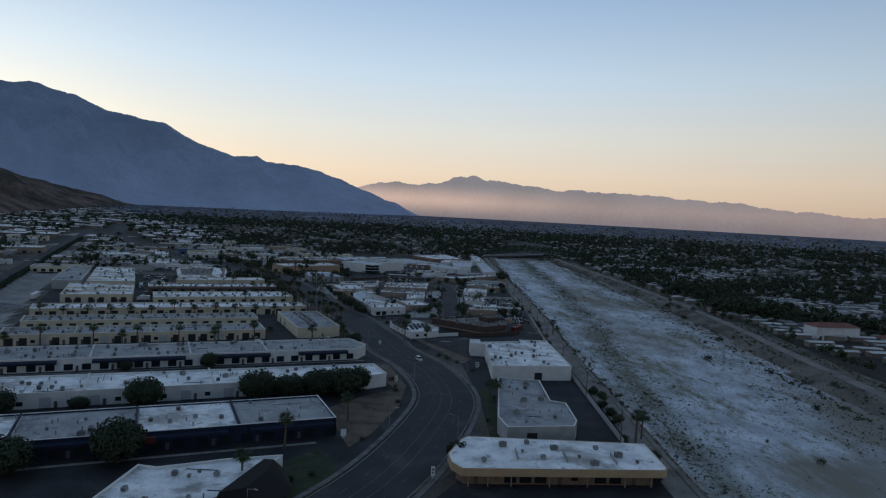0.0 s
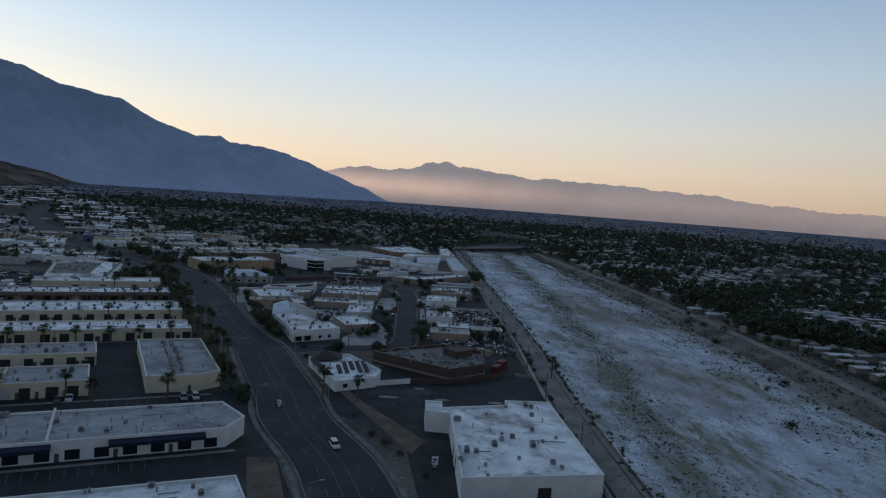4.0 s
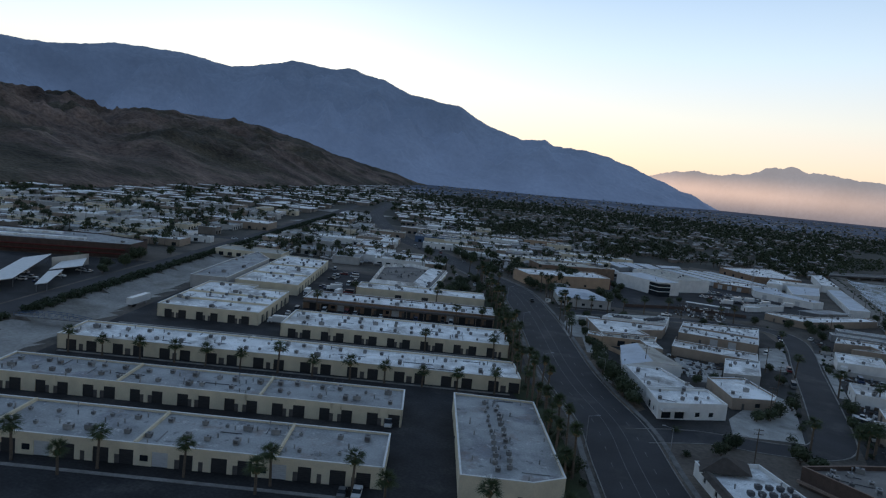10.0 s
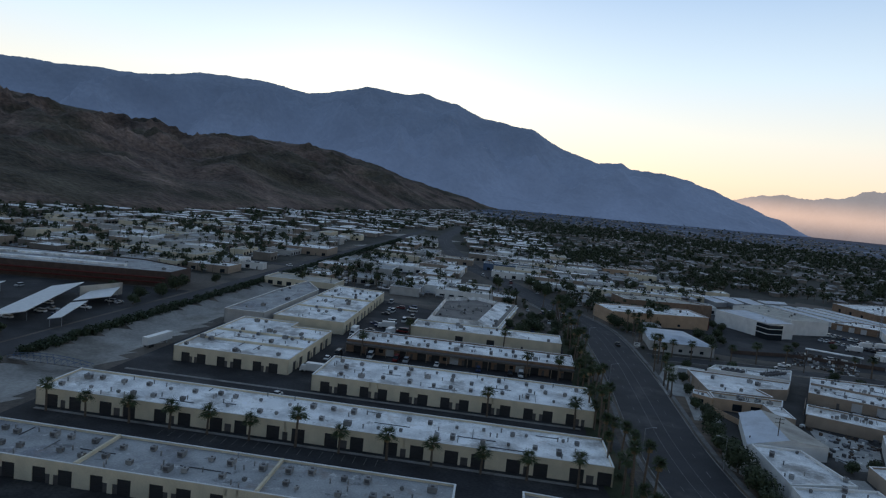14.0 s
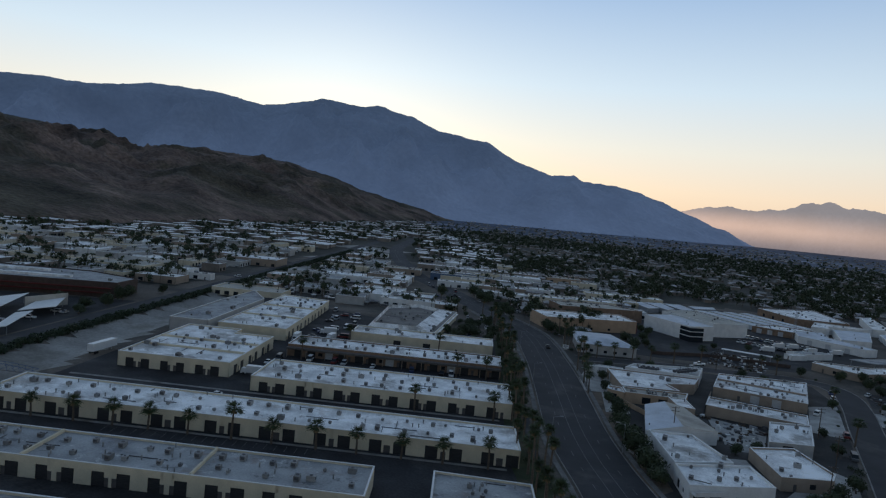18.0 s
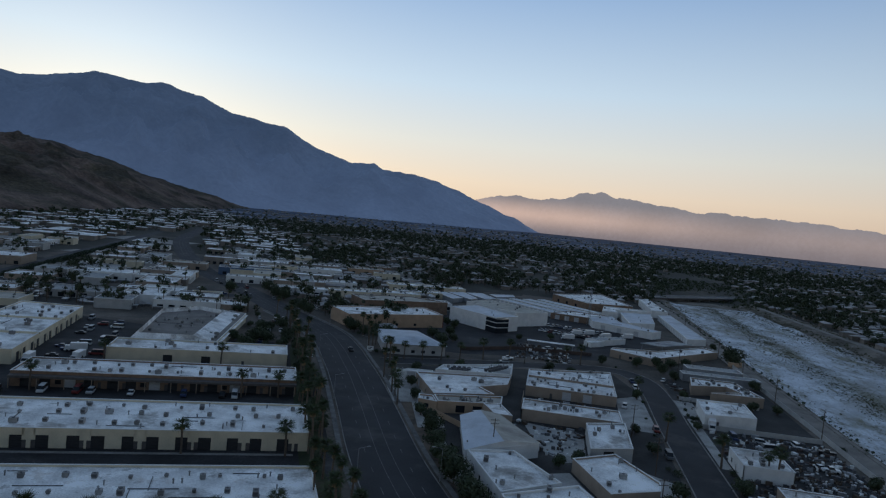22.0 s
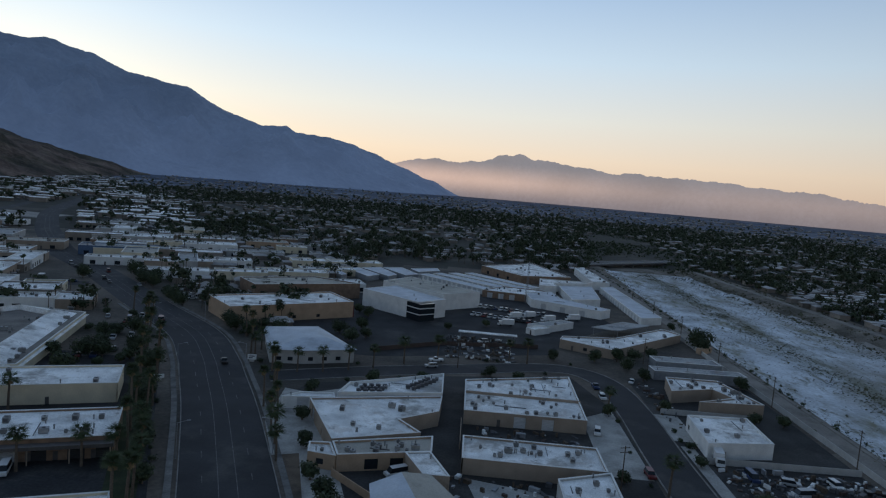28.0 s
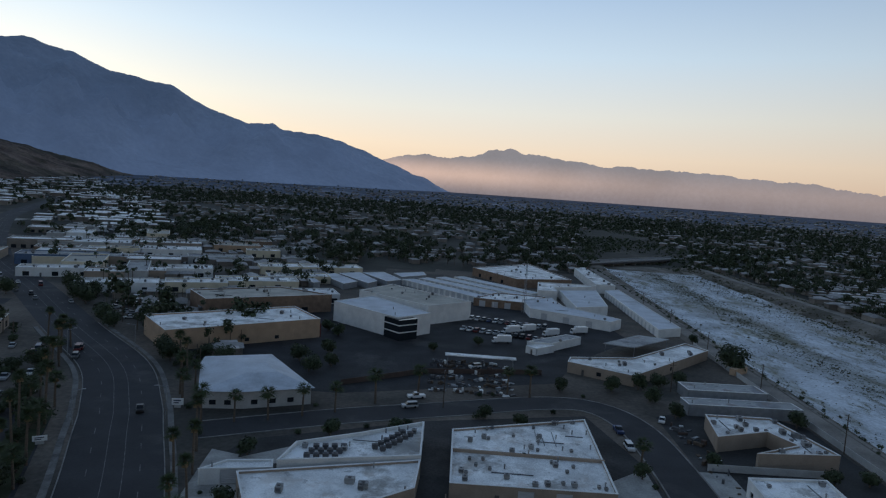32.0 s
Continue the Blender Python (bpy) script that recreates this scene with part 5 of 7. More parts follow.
rnd = random.Random(7)
for i, u in enumerate((-53, -42, -30, -19, -9, 2, 14, 25, 37, 48, 60, 71, 83)):
    palm(*W(u, 431.5), 0 if i % 6 else 1, rnd, "before a row of business units")
for u in (-45, -24, -6, 12, 30, 47):
    palm(*W(u, 345.5), 1, rnd, "before a row of business units")
for u in (-58, -12, 28, 54, 75, 91):
    palm(*W(u, 341), 0, rnd, "beside the parking bays")
for u, v in ((20, 576), (62, 574), (84, 536), (86, 480), (72, 535), (60, 481), (8, 536)):
    palm(*W(u, v - 1), 1, rnd, "beside a business unit")
for k in range(44):
    v = 360 + k * 6.1 + rnd.uniform(-1.5, 1.5)
    u = (95.5 if k % 2 else 91.8) + rnd.uniform(-0.8, 0.8) + (0 if v > 440 else 1.5)
    palm(*W(u, v), rnd.choice((1, 1, 2, 2, 3)), rnd, "lining the avenue")
for k in range(10):
    palm(*W(90 + rnd.uniform(-2, 4), 630 + k * 8), rnd.choice((1, 2)), rnd, "lining the avenue")
for x, y in ((-104, 578), (-106, 573), (-99, 563), (-101, 552), (-97, 547), (-94, 538), (-108, 590), (-126, 634), (-128, 628), (-133, 645), (-138, 652), (-124, 620)):
    palm(x, y, rnd.choice((1, 2, 2)), rnd, "at the edge of the avenue")
for x, y in ((-114, 608), (-106, 610), (-98, 613), (-90, 618), (-82, 623), (-72, 633), (-60, 641), (-32, 652), (-25, 650)):
    palm(x, y, 1, rnd, "along the side street")
for x, y in ((9.5, 447), (12, 450), (-2, 446), (14, 452), (15, 458), (12, 520), (24, 516), (26, 514), (-4, 596), (-1, 540)):
    palm(x, y, 1, rnd, "beside the side street")
for x, y in ((-46, 160), (-42, 188), (-28, 216), (66, 212), (63, 208), (66, 402), (22, 240), (20, 246), (-19, 356), (-6, 352)):
    palm(x, y, 1, rnd, "near the avenue's bend")
for k in range(26):
    v = rnd.uniform(352, 625)
    (tree if rnd.random() < 0.3 else bush)(*W(rnd.uniform(89, 97) + (2 if v < 430 else 0), v), rnd.randrange(3), rnd.uniform(0.6, 1.1), rnd, "leafy planting beneath the avenue's palms")
DARK = "round dark ficus tree clipped beside a building"
for u, v, s in ((34, 241, 2.0), (45, 241, 1.8), (55, 241, 1.9), (64, 241, 2.2), (70, 244, 1.9), (-2, 239, 1.9), (-21, 240, 1.0), (-43, 238, 1.7), (-8, 191, 2.1), (-33, 190, 2.0), (22, 293, 1.1), (-9, 293, 0.8)):
    tree(*W(u, v), 4, s * 1.3, rnd, DARK)
GREEN = "bushy green street tree"
for x, y, k, s in ((2, 186, 3, 1.2), (-64, 474, 2, 1.0), (-70, 487, 1, 1.1), (-59, 461, 2, 1.0), (-67, 480, 2, 0.9), (-54, 452, 1, 0.9), (-61, 467, 2, 0.8), (-57, 456, 0, 1.1), (-7, 524, 1, 0.8), (14, 668, 1, 1.0), (62, 706, 2, 1.5), (60, 702, 1, 1.2),
                   (-257, 758, 2, 1.1), (-240, 752, 2, 1.2), (-232, 745, 2, 1.2), (-220, 738, 2, 1.1), (-203, 722, 1, 1.1), (-195, 708, 2, 1.1), (-186, 700, 2, 1.0), (-165, 694, 1, 1.0), (-152, 668, 2, 0.9), (-145, 660, 2, 1.0), (-138, 654, 1, 1.0), (-245, 772, 2, 1.2), (-226, 760, 2, 1.2),
                   (-24, 420, 1, 0.8), (-5, 430, 1, 1.0), (-22, 430, 3, 0.9), (-1, 425, 1, 0.9), (-118, 632, 1, 1.0), (-104, 645, 1, 0.9), (16, 604, 1, 0.7), (-4, 594, 1, 0.7), (-40, 352, 3, 0.9), (-36, 346, 3, 0.8), (62, 265, 3, 0.7), (63, 255, 1, 0.7), (61, 246, 3, 0.7), (62, 236, 3, 0.75), (62, 225, 1, 0.7), (63, 190, 3, 0.8), (60, 178, 3, 0.7)):
    tree(x, y, k, s, rnd, GREEN)
YARD_TREE = "dark bushy tree between workshops"
for x, y, k, s in ((-12, 470, 1, 0.9), (-16, 466, 0, 1.0), (-9, 476, 2, 0.7), (-5, 488, 1, 0.9), (-31, 505, 0, 0.9), (-36, 500, 1, 0.7), (-10, 545, 0, 0.8), (13, 470, 1, 0.9), (12, 480, 0, 1.0), (13, 500, 2, 0.7),
                   (40, 470, 1, 1.0), (48, 478, 2, 0.8), (55, 500, 1, 0.9), (54, 520, 0, 1.0), (13, 560, 0, 0.8), (42, 598, 1, 0.8), (52, 600, 0, 1.0), (54, 640, 1, 1.0), (18, 640, 1, 0.9), (16, 655, 2, 0.8), (22, 672, 2, 0.8), (30, 676, 1, 0.9), (4, 664, 1, 1.0), (-14, 660, 1, 0.8),
                   (-86, 560, 1, 0.8), (-93, 566, 0, 1.0), (-88, 548, 1, 0.7), (-82, 530, 0, 1.0), (-74, 512, 2, 0.8), (-77, 520, 1, 0.9), (-72, 500, 2, 0.8), (-66, 492, 1, 0.9), (-96, 590, 1, 0.8), (-80, 606, 0, 1.0), (-64, 612, 1, 0.7), (-30, 622, 1, 0.8), (-16, 612, 0, 1.0), (-40, 628, 1, 0.8),
                   (-98, 660, 2, 0.9), (-92, 668, 1, 0.9), (-104, 672, 2, 0.9), (-96, 684, 1, 1.0), (-128, 664, 2, 0.9), (-136, 668, 1, 1.0), (-98, 714, 1, 1.0), (-104, 722, 0, 1.1), (-58, 700, 1, 0.7), (-40, 716, 0, 0.9), (-64, 742, 1, 0.8), (-164, 708, 2, 0.9), (-176, 722, 2, 1.0), (-182, 738, 1, 1.0), (60, 750, 1, 0.8)):
    tree(x, y, k, s, rnd, YARD_TREE)
for k in range(7):
    tree(*W(rnd.uniform(62, 90), rnd.uniform(604, 700)), rnd.choice((0, 1, 2)), rnd.uniform(0.6, 1.0), rnd, "leafy tree in a store's car park")
for k in range(26):
    y = rnd.uniform(180, 640)
    bush(60.3 + rnd.uniform(-0.4, 0.4), y, rnd.randrange(3), rnd.uniform(0.8, 1.5), rnd, "dark oleander against a riverbank wall")
for k in range(12):
    tree(*W(78 + rnd.uniform(-9, 9), 600 + rnd.uniform(4, 90)), rnd.choice((0, 1, 2)), rnd.uniform(0.6, 1.0), rnd, "leafy tree in a store's car park")
for k in range(20):
    x, y = W(rnd.uniform(-60, 90), rnd.uniform(720, 830))
    if min((p.x - x) ** 2 + (p.y - y) ** 2 for p in AVENUE) > 18 ** 2:
        tree(x, y, rnd.choice((0, 1, 2)), rnd.uniform(0.6, 1.1), rnd, "leafy tree beside a road")
for k in range(56):
    i = rnd.randrange(18, 100)
    p = offset_line(AVENUE, rnd.choice((-1, 1)) * rnd.uniform(15.5, 20))[i]
    bush(p.x, p.y, rnd.randrange(3), rnd.uniform(0.6, 1.2), rnd)
for k in range(40):
    i = rnd.randrange(10, len(STREET) - 4)
    p = offset_line(STREET, rnd.choice((-1, 1)) * rnd.uniform(7.5, 10))[i]
    bush(p.x, p.y, rnd.randrange(3), rnd.uniform(0.6, 1.2), rnd)


# ---- vehicles ----
def car_meshes(kind):
    L, Wd, H, cab0, cab1, base = {"sedan": (4.6, 1.8, 1.45, 0.28, 0.82, 0.85), "suv": (4.8, 1.95, 1.75, 0.24, 0.97, 1.0), "van": (5.6, 2.0, 2.2, 0.14, 0.99, 1.1), "pickup": (5.5, 1.95, 1.8, 0.27, 0.62, 1.05)}[kind]
    b = Build()
    low = [(0, -Wd / 2), (L, -Wd / 2), (L, Wd / 2), (0, Wd / 2)]

    def slab(x0, x1, w0, z0, x2, x3, w1, z1, mat=0):
        b.prism([(x0, -w0, z0), (x1, -w0, z0), (x1, w0, z0), (x0, w0, z0)], [(x2, -w1, z1), (x3, -w1, z1), (x3, w1, z1), (x2, w1, z1)], mat, True, True)
    slab(0.1, L - 0.1, Wd / 2 - 0.06, 0.28, 0, L, Wd / 2, 0.55)
    slab(0, L, Wd / 2, 0.55, 0.06, L - 0.05, Wd / 2 - 0.05, base)
    body = b.mesh("body", ["car_white"])
    c = Build()
    a0, a1 = L * cab0, L * cab1
    c.prism([(a0, -Wd / 2 + 0.07, base), (a1, -Wd / 2 + 0.07, base), (a1, Wd / 2 - 0.07, base), (a0, Wd / 2 - 0.07, base)],
            [(a0 + 0.6, -Wd / 2 + 0.22, H - 0.06), (a1 - (0.5 if kind == "sedan" else 0.15), -Wd / 2 + 0.22, H - 0.06), (a1 - (0.5 if kind == "sedan" else 0.15), Wd / 2 - 0.22, H - 0.06), (a0 + 0.6, Wd / 2 - 0.22, H - 0.06)], 0)
    glass = c.mesh("cabin_glass", ["glass"])
    d = Build()
    x1 = a1 - (0.45 if kind == "sedan" else 0.1)
    d.box(a0 + 0.55, x1, -Wd / 2 + 0.2, Wd / 2 - 0.2, H - 0.06, H)
    roof = d.mesh("roof", ["car_white"])
    w = Build()
    w.rod((0, -0.11, 0), (0, 0.11, 0), 0.33, 0.33, 12)
    wheel = w.mesh("wheel", ["tyre"])
    spots = [(L * 0.18, -Wd / 2 + 0.1), (L * 0.18, Wd / 2 - 0.1), (L * 0.81, -Wd / 2 + 0.1), (L * 0.81, Wd / 2 - 0.1)]
    return body, glass, roof, wheel, spots


CARS = {k: car_meshes(k) for k in ("sedan", "suv", "van", "pickup")}
PAINTED = {}


def car(x, y, rz, kind, colour, where="parked on asphalt", z=0.05):
    body, glass, roof, wheel, spots = CARS[kind]
    key = (kind, colour)
    if key not in PAINTED:
        pair = []
        for m in (body, roof):
            c = m.copy()
            c.materials[0] = M["car_" + colour]
            pair.append(c)
        PAINTED[key] = pair
    t = thing("car" if kind in ("sedan", "suv") else kind, pose(x, y, z, 0, 0, rz), f"{colour} {kind} {where}", kind if kind in ("van", "pickup") else "car", "vehicles")
    part("body", PAINTED[key][0], t)
    part("cabin_glass", glass, t)
    part("roof", PAINTED[key][1], t)
    for sx, sy in spots:
        part("wheel", wheel, t, pose(sx, sy, 0.33))
    return t


COLOURS = ("white", "white", "silver", "grey", "black", "white", "navy", "maroon", "silver")
KINDS = ("sedan", "suv", "suv", "pickup", "van", "sedan")


def any_car(x, y, rz, where="parked on asphalt"):
    car(x, y, rz + rnd.uniform(-3, 3), rnd.choice(KINDS), rnd.choice(COLOURS), where)


car(-131, 610, 115, "pickup", "black", "driving on the avenue")
car(-66, 535, 35, "van", "white", "parked in a walled yard", 0.02)
car(*W(79.5, 337), TURN + 90, "suv", "silver", "parked in a painted bay")
car(*W(83, 337), TURN + 90, "suv", "white", "parked in a painted bay")
car(*W(48, 342), TURN + 90, "pickup", "white", "parked beside business units")
car(*W(45, 342), TURN + 90, "sedan", "grey", "parked beside business units")
car(*W(51.5, 387), TURN + 90, "van", "white", "parked at a loading door")
car(-44, 679, 30, "suv", "white", "parked in a storage yard", 0.04)
car(-63, 640, 20, "pickup", "white", "parked beside the side street", 0.05)
car(-64, 631, 20, "suv", "silver", "parked beside the side street", 0.05)
car(12, 634, 70, "sedan", "white", "parked at the kerb", 0.05)
car(-11, 575, 80, "suv", "white", "parked beside a workshop")
car(-7.5, 308, 110, "suv", "white", "driving on the avenue")
for u, v, rz in ((12, 531, 90), (22, 531, 90), (26, 531, 90), (38, 531, 90), (54, 531, 90), (66, 531, 90), (70, 531, 90), (-4, 470, 80), (-2, 520, 90), (0, 528, 90), (2, 548, 92), (-3, 560, 90)):
    any_car(*W(u, v), TURN + rz, "parked before business units")
for k in range(16):
    any_car(*W(rnd.uniform(-8, 16), 575 + k * 5.5), TURN + rnd.choice((0, 90)), "parked in a car park")
for k in range(14):
    any_car(*W(rnd.uniform(68, 96), rnd.uniform(620, 690)), TURN + 90, "parked in a store's car park")
for i in range(26):
    any_car(-47 + (i % 13) * 2.9 + (i // 13) * 4, 741 + (i % 13) * 0.9 * -1 + (i // 13) * 26, 72, "parked in a storage yard")
for i in range(12):
    any_car(-197 + rnd.uniform(-10, 14), 716 + i * 2.8, 40, "parked beside the avenue")
for i in range(9):
    p = offset_line(AVENUE, rnd.choice((-8.5, -4, 4, 8.5)))[116 + i * 2]
    any_car(p.x, p.y, 128, "waiting on the avenue")
for y in (520, 548, 610, 622):
    any_car(-2.5, y, 90, "parked on a yard by the street")
for i in range(5):
    any_car(16 + rnd.uniform(-3, 3), 470 + i * 8, rnd.uniform(0, 180), "parked in a crowded yard")
for i in range(10):
    any_car(rnd.uniform(34, 60), rnd.choice((128, 134, 146, 152)), 90, "parked before a storefront")
# the breaker's yard: cars standing close together, and sheds
for j in range(6):
    for i in range(6):
        if rnd.random() < 0.4:
            any_car(24 + i * 5.3 + rnd.uniform(-0.8, 0.8), 532 + j * 5.0 + rnd.uniform(-0.8, 0.8), rnd.choice((10, 60, 100, 170)) + rnd.uniform(-15, 15), "standing in a crowded breaker's yard")
for j in range(5):
    for i in range(4):
        if rnd.random() < 0.45:
            any_car(18 + i * 6 + rnd.uniform(-1, 1), 440 + j * 6 + rnd.uniform(-1, 1), rnd.choice((10, 60, 100)) + rnd.uniform(-15, 15), "standing in a crowded breaker's yard")
hall(pose(17, 468, 0), rect(19, 12), 4.0, "tan_wall", "tan_roof", "low yard shed with a pale roof", "shed", {3: [("d", 4)]}, 3, 2, seed=60, parapet=0.2)
hall(pose(21, 484, 0), rect(16, 14), 4.0, "tan_wall", "white_roof", "low tan workshop in a crowded yard", "workshop", {3: [("r", 6)]}, 3, 2, seed=61, parapet=0.2)
hall(pose(38, 486, 0), rect(16, 9), 3.4, "steel", "tan_roof", "open metal yard shed", "shed", {}, 0, 1, seed=62, parapet=0.1)
hall(pose(16, 512, 0), rect(14, 17), 4.2, "white_wall", "white_roof", "white stucco shop by the side street", "shop", {3: [("w", 4), ("d", 9)]}, 5, 2, seed=63, parapet=0.3)


def container(x, y, rz, mat, label, L=6.1):
    b = Build()
    n = int(L / 0.28)
    near = [(L * k / n, -0.05 if k % 4 in (1, 2) else 0.0) for k in range(n + 1)]
    b.prism([(*p, 0.12) for p in near + [(x, 2.44 - y) for x, y in reversed(near)]], [(*p, 2.6) for p in near + [(x, 2.44 - y) for x, y in reversed(near)]], 0, True, True)
    t = thing("container", pose(x, y, 0.05, 0, 0, rz), label, "container", "containers")
    part("body", b.mesh("body", [mat]), t)
    d = Build()
    d.box(-0.06, -0.005, 0.06, 2.38, 0.2, 2.5)
    part("door", d.mesh("door", [mat]), t)
    for cx in (0.1, L - 0.25):
        f = Build()
        f.box(cx, cx + 0.15, 0.05, 2.39, 0, 0.12)
        part("skid", f.mesh("skid", ["steel"]), t)


container(44, 404, 60, "red", "dull red steel container behind a dark hall")
container(47, 414, 60, "red", "dull red steel container behind a dark hall")
container(44, 438, 90, "orange_wall", "orange steel container by the riverbank")
container(58, 696, 40, "orange_wall", "orange steel container by the riverbank", 9)
for k in range(3):
    container(24 + k * 7, 441, 5, "red" if k % 2 else "steel", "weathered steel container in a yard")
# clutter of the yards: crates, drums, stacked panels, pallets
def clutter(name, pts, seed, label):
    r = random.Random(seed)
    b = Build()
    for x, y in pts:
        a, L, D, h = r.uniform(0, 3.1), 0.3 + 2.4 * r.random() ** 2, r.uniform(0.3, 1.2), 0.2 + 1.2 * r.random() ** 2
        c, s = math.cos(a), math.sin(a)
        q = [(x + u * c - v * s, y + u * s + v * c) for u, v in ((-L / 2, -D / 2), (L / 2, -D / 2), (L / 2, D / 2), (-L / 2, D / 2))]
        b.outline(q, 0.02, 0.02 + h, r.choice((0, 1, 1, 1, 2, 3, 4, 4)))
    return solid(name, b, ["steel", "unit_dark", "coping", "brown_wall", "wood"], label, "yard clutter", kind="stuff")


r = random.Random(71)
clutter("yard_clutter", [(r.uniform(17, 56), r.uniform(499, 560)) for _ in range(900)], 72, "heaps of crates, drums and scrap in a breaker's yard")
clutter("yard_clutter", [(r.uniform(17, 56), r.uniform(440, 500)) for _ in range(620)], 73, "crates, panels and scrap between yard sheds")
clutter("yard_clutter", [(r.uniform(-48, -15), r.uniform(557, 573)) for _ in range(90)], 74, "crates and pallets in an alley between workshops")
clutter("yard_clutter", [(r.uniform(-57, -28), r.uniform(508, 540)) for _ in range(130)], 75, "crates and drums behind small workshops")
clutter("yard_clutter", [(r.uniform(-58, -30), r.choice((650, 657, 664, 671, 678, 685)) + r.uniform(-1.5, 1.5)) for _ in range(260)], 76, "pallets and low stacks in a storage yard")
clutter("yard_clutter", [(r.uniform(14, 20), r.uniform(585, 640)) for _ in range(40)], 77, "crates beside a workshop wall")
# semi-trailer at the west end of the park
t = thing("semi_trailer", park(-65, 506, 0, 84), "white box semi-trailer parked by the channel", "trailer")
b = Build()
b.box(0, 14, -1.25, 1.25, 1.2, 4.0)
part("box", b.mesh("box", ["car_white"]), t)
b = Build()
b.box(0, 14, -0.5, 0.5, 0.9, 1.2)
part("chassis", b.mesh("chassis", ["steel"]), t)
for x in (1.5, 2.8):
    for y in (-1.05, 1.05):
        part("wheel", CARS["van"][3], t, pose(x, y, 0.5) @ Matrix.Scale(1.5, 4))
b = Build()
b.box(11.2, 11.4, -0.9, -0.7, 0, 0.9)
b.box(11.2, 11.4, 0.7, 0.9, 0, 0.9)
part("landing_leg", b.mesh("landing_leg", ["steel"]), t)


# ---- poles, fences, signs, bridge ----
def utility_pole(x, y, h, rz):
    t = thing("utility_pole", pose(x, y, 0, 0, 0, rz), "weathered wooden utility pole with crossarms", "utility pole", "utility poles")
    b = Build()
    b.rod((0, 0, 0), (0, 0, h), 0.17, 0.11, 7)
    part("pole", b.mesh("pole", ["wood"]), t)
    for k, z in enumerate((h - 0.5, h - 1.6)):
        b = Build()
        b.box(-1.25, 1.25, -0.06, 0.06, z, z + 0.13)
        arm = part("crossarm", b.mesh("crossarm", ["wood"]), t)
        for xx in (-1.1, -0.5, 0.5, 1.1):
            b = Build()
            b.rod((xx, 0, z + 0.13), (xx, 0, z + 0.35), 0.05, 0.04, 6)
            part("insulator", b.mesh("insulator", ["steel"]), arm)


for y in range(205, 830, 52):
    utility_pole(57.5, y, 11, 90)
for x, y in ((-52, 634), (25, 668), (-12.5, 470), (-9, 505), (-12, 540), (-55, 500), (-16, 415)):
    utility_pole(x, y, 11, 20)


def street_lamp(x, y, rz):
    t = thing("street_lamp", pose(x, y, 0.1, 0, 0, rz), "slender grey steel street lamp with one arm", "street lamp", "street lamps")
    b = Build()
    b.rod((0, 0, 0), (0, 0, 8.5), 0.1, 0.06, 7)
    part("pole", b.mesh("pole", ["steel"]), t)
    b = Build()
    b.rod((0, 0, 8.4), (2.2, 0, 8.9), 0.05, 0.04, 6)
    part("arm", b.mesh("arm", ["steel"]), t)
    b = Build()
    b.box(2.0, 2.9, -0.15, 0.15, 8.85, 9.0)
    part("lamp_head", b.mesh("lamp_head", ["steel"]), t)


for i in range(14, 104, 11):
    for side in (-1, 1):
        p = offset_line(AVENUE, side * 10.7)[i]
        d = AVENUE[i + 1] - AVENUE[i]
        street_lamp(p.x, p.y, math.degrees(math.atan2(d.y, d.x)) + (90 if side > 0 else -90))


def low_wall(name, pts, h, mat, label, t=0.2):
    b = Build()
    for p, q in zip(pts, pts[1:]):
        wall_with_openings(b, p, q, h, t, ())
    return solid(name, b, [mat], label, "wall", kind="structure")


low_wall("boundary_wall", [(58.6, y) for y in range(205, 760, 15)], 1.9, "grey_wall", "grey block wall along the riverbank service road")
low_wall("boundary_wall", [(11, 379), (26, 381.5), (46, 396)], 2.0, "brown_wall", "dark wall before a dark brown hall")
low_wall("boundary_wall", [(-1, 373), (10.8, 379)], 1.9, "white_wall", "white wall between restaurant and hall")
low_wall("boundary_wall", [(-85, 648), (-60, 668), (-18, 678)], 1.8, "brown_wall", "dark fence round a storage yard")
low_wall("boundary_wall", [(14, 562.5), (56, 564)], 1.8, "grey_wall", "grey block wall between yards")
low_wall("boundary_wall", [(14, 602), (46, 603)], 1.8, "grey_wall", "grey block wall between yards")
low_wall("boundary_wall", [(-49.5, 556), (-49.5, 574)], 2.2, "tan_wall", "tan wall beside an alley")
low_wall("boundary_wall", [(-78, 533), (-66, 521), (-62, 524)], 1.8, "orange_wall", "orange wall round a small yard")

# awnings of the shop rows
for at, spans, y, z in ((park(-59, 296), ((4, 26), (38, 72), (84, 106), (118, 140)), -2.2, 3.2), (park(-40, 197), ((0, 60), (66, 90)), -1.8, 3.4)):
    for s0, s1 in spans:
        b = Build()
        b.prism([(s0, y, z), (s1, y, z), (s1, -0.02, z + 0.7), (s0, -0.02, z + 0.7)], [(s0, y, z + 0.9), (s1, y, z + 0.9), (s1, -0.02, z + 1.3), (s0, -0.02, z + 1.3)], 0, True, True)
        solid("awning", b, ["blue"], "dark blue sloping awning over shop fronts", "awning", "awnings", at=at)
b = Build()
b.box(0, 5, -2.2, -0.02, 2.9, 4.5)
solid("entrance_canopy", b, ["red"], "red box canopy over a shop entrance", "canopy", at=park(-4, 197))
# painted roof patches
for u0, u1, mat in ((-4, 23, "white_roof"), (-40, -33, "white_roof")):
    b = Build()
    b.box(u0 + 0.6, u1 - 0.6, 0.5, 24.5, 5.0, 5.06)
    solid("roof_patch", b, [mat], "bright white coating on part of a roof", "roof patch", at=park(0, 197))
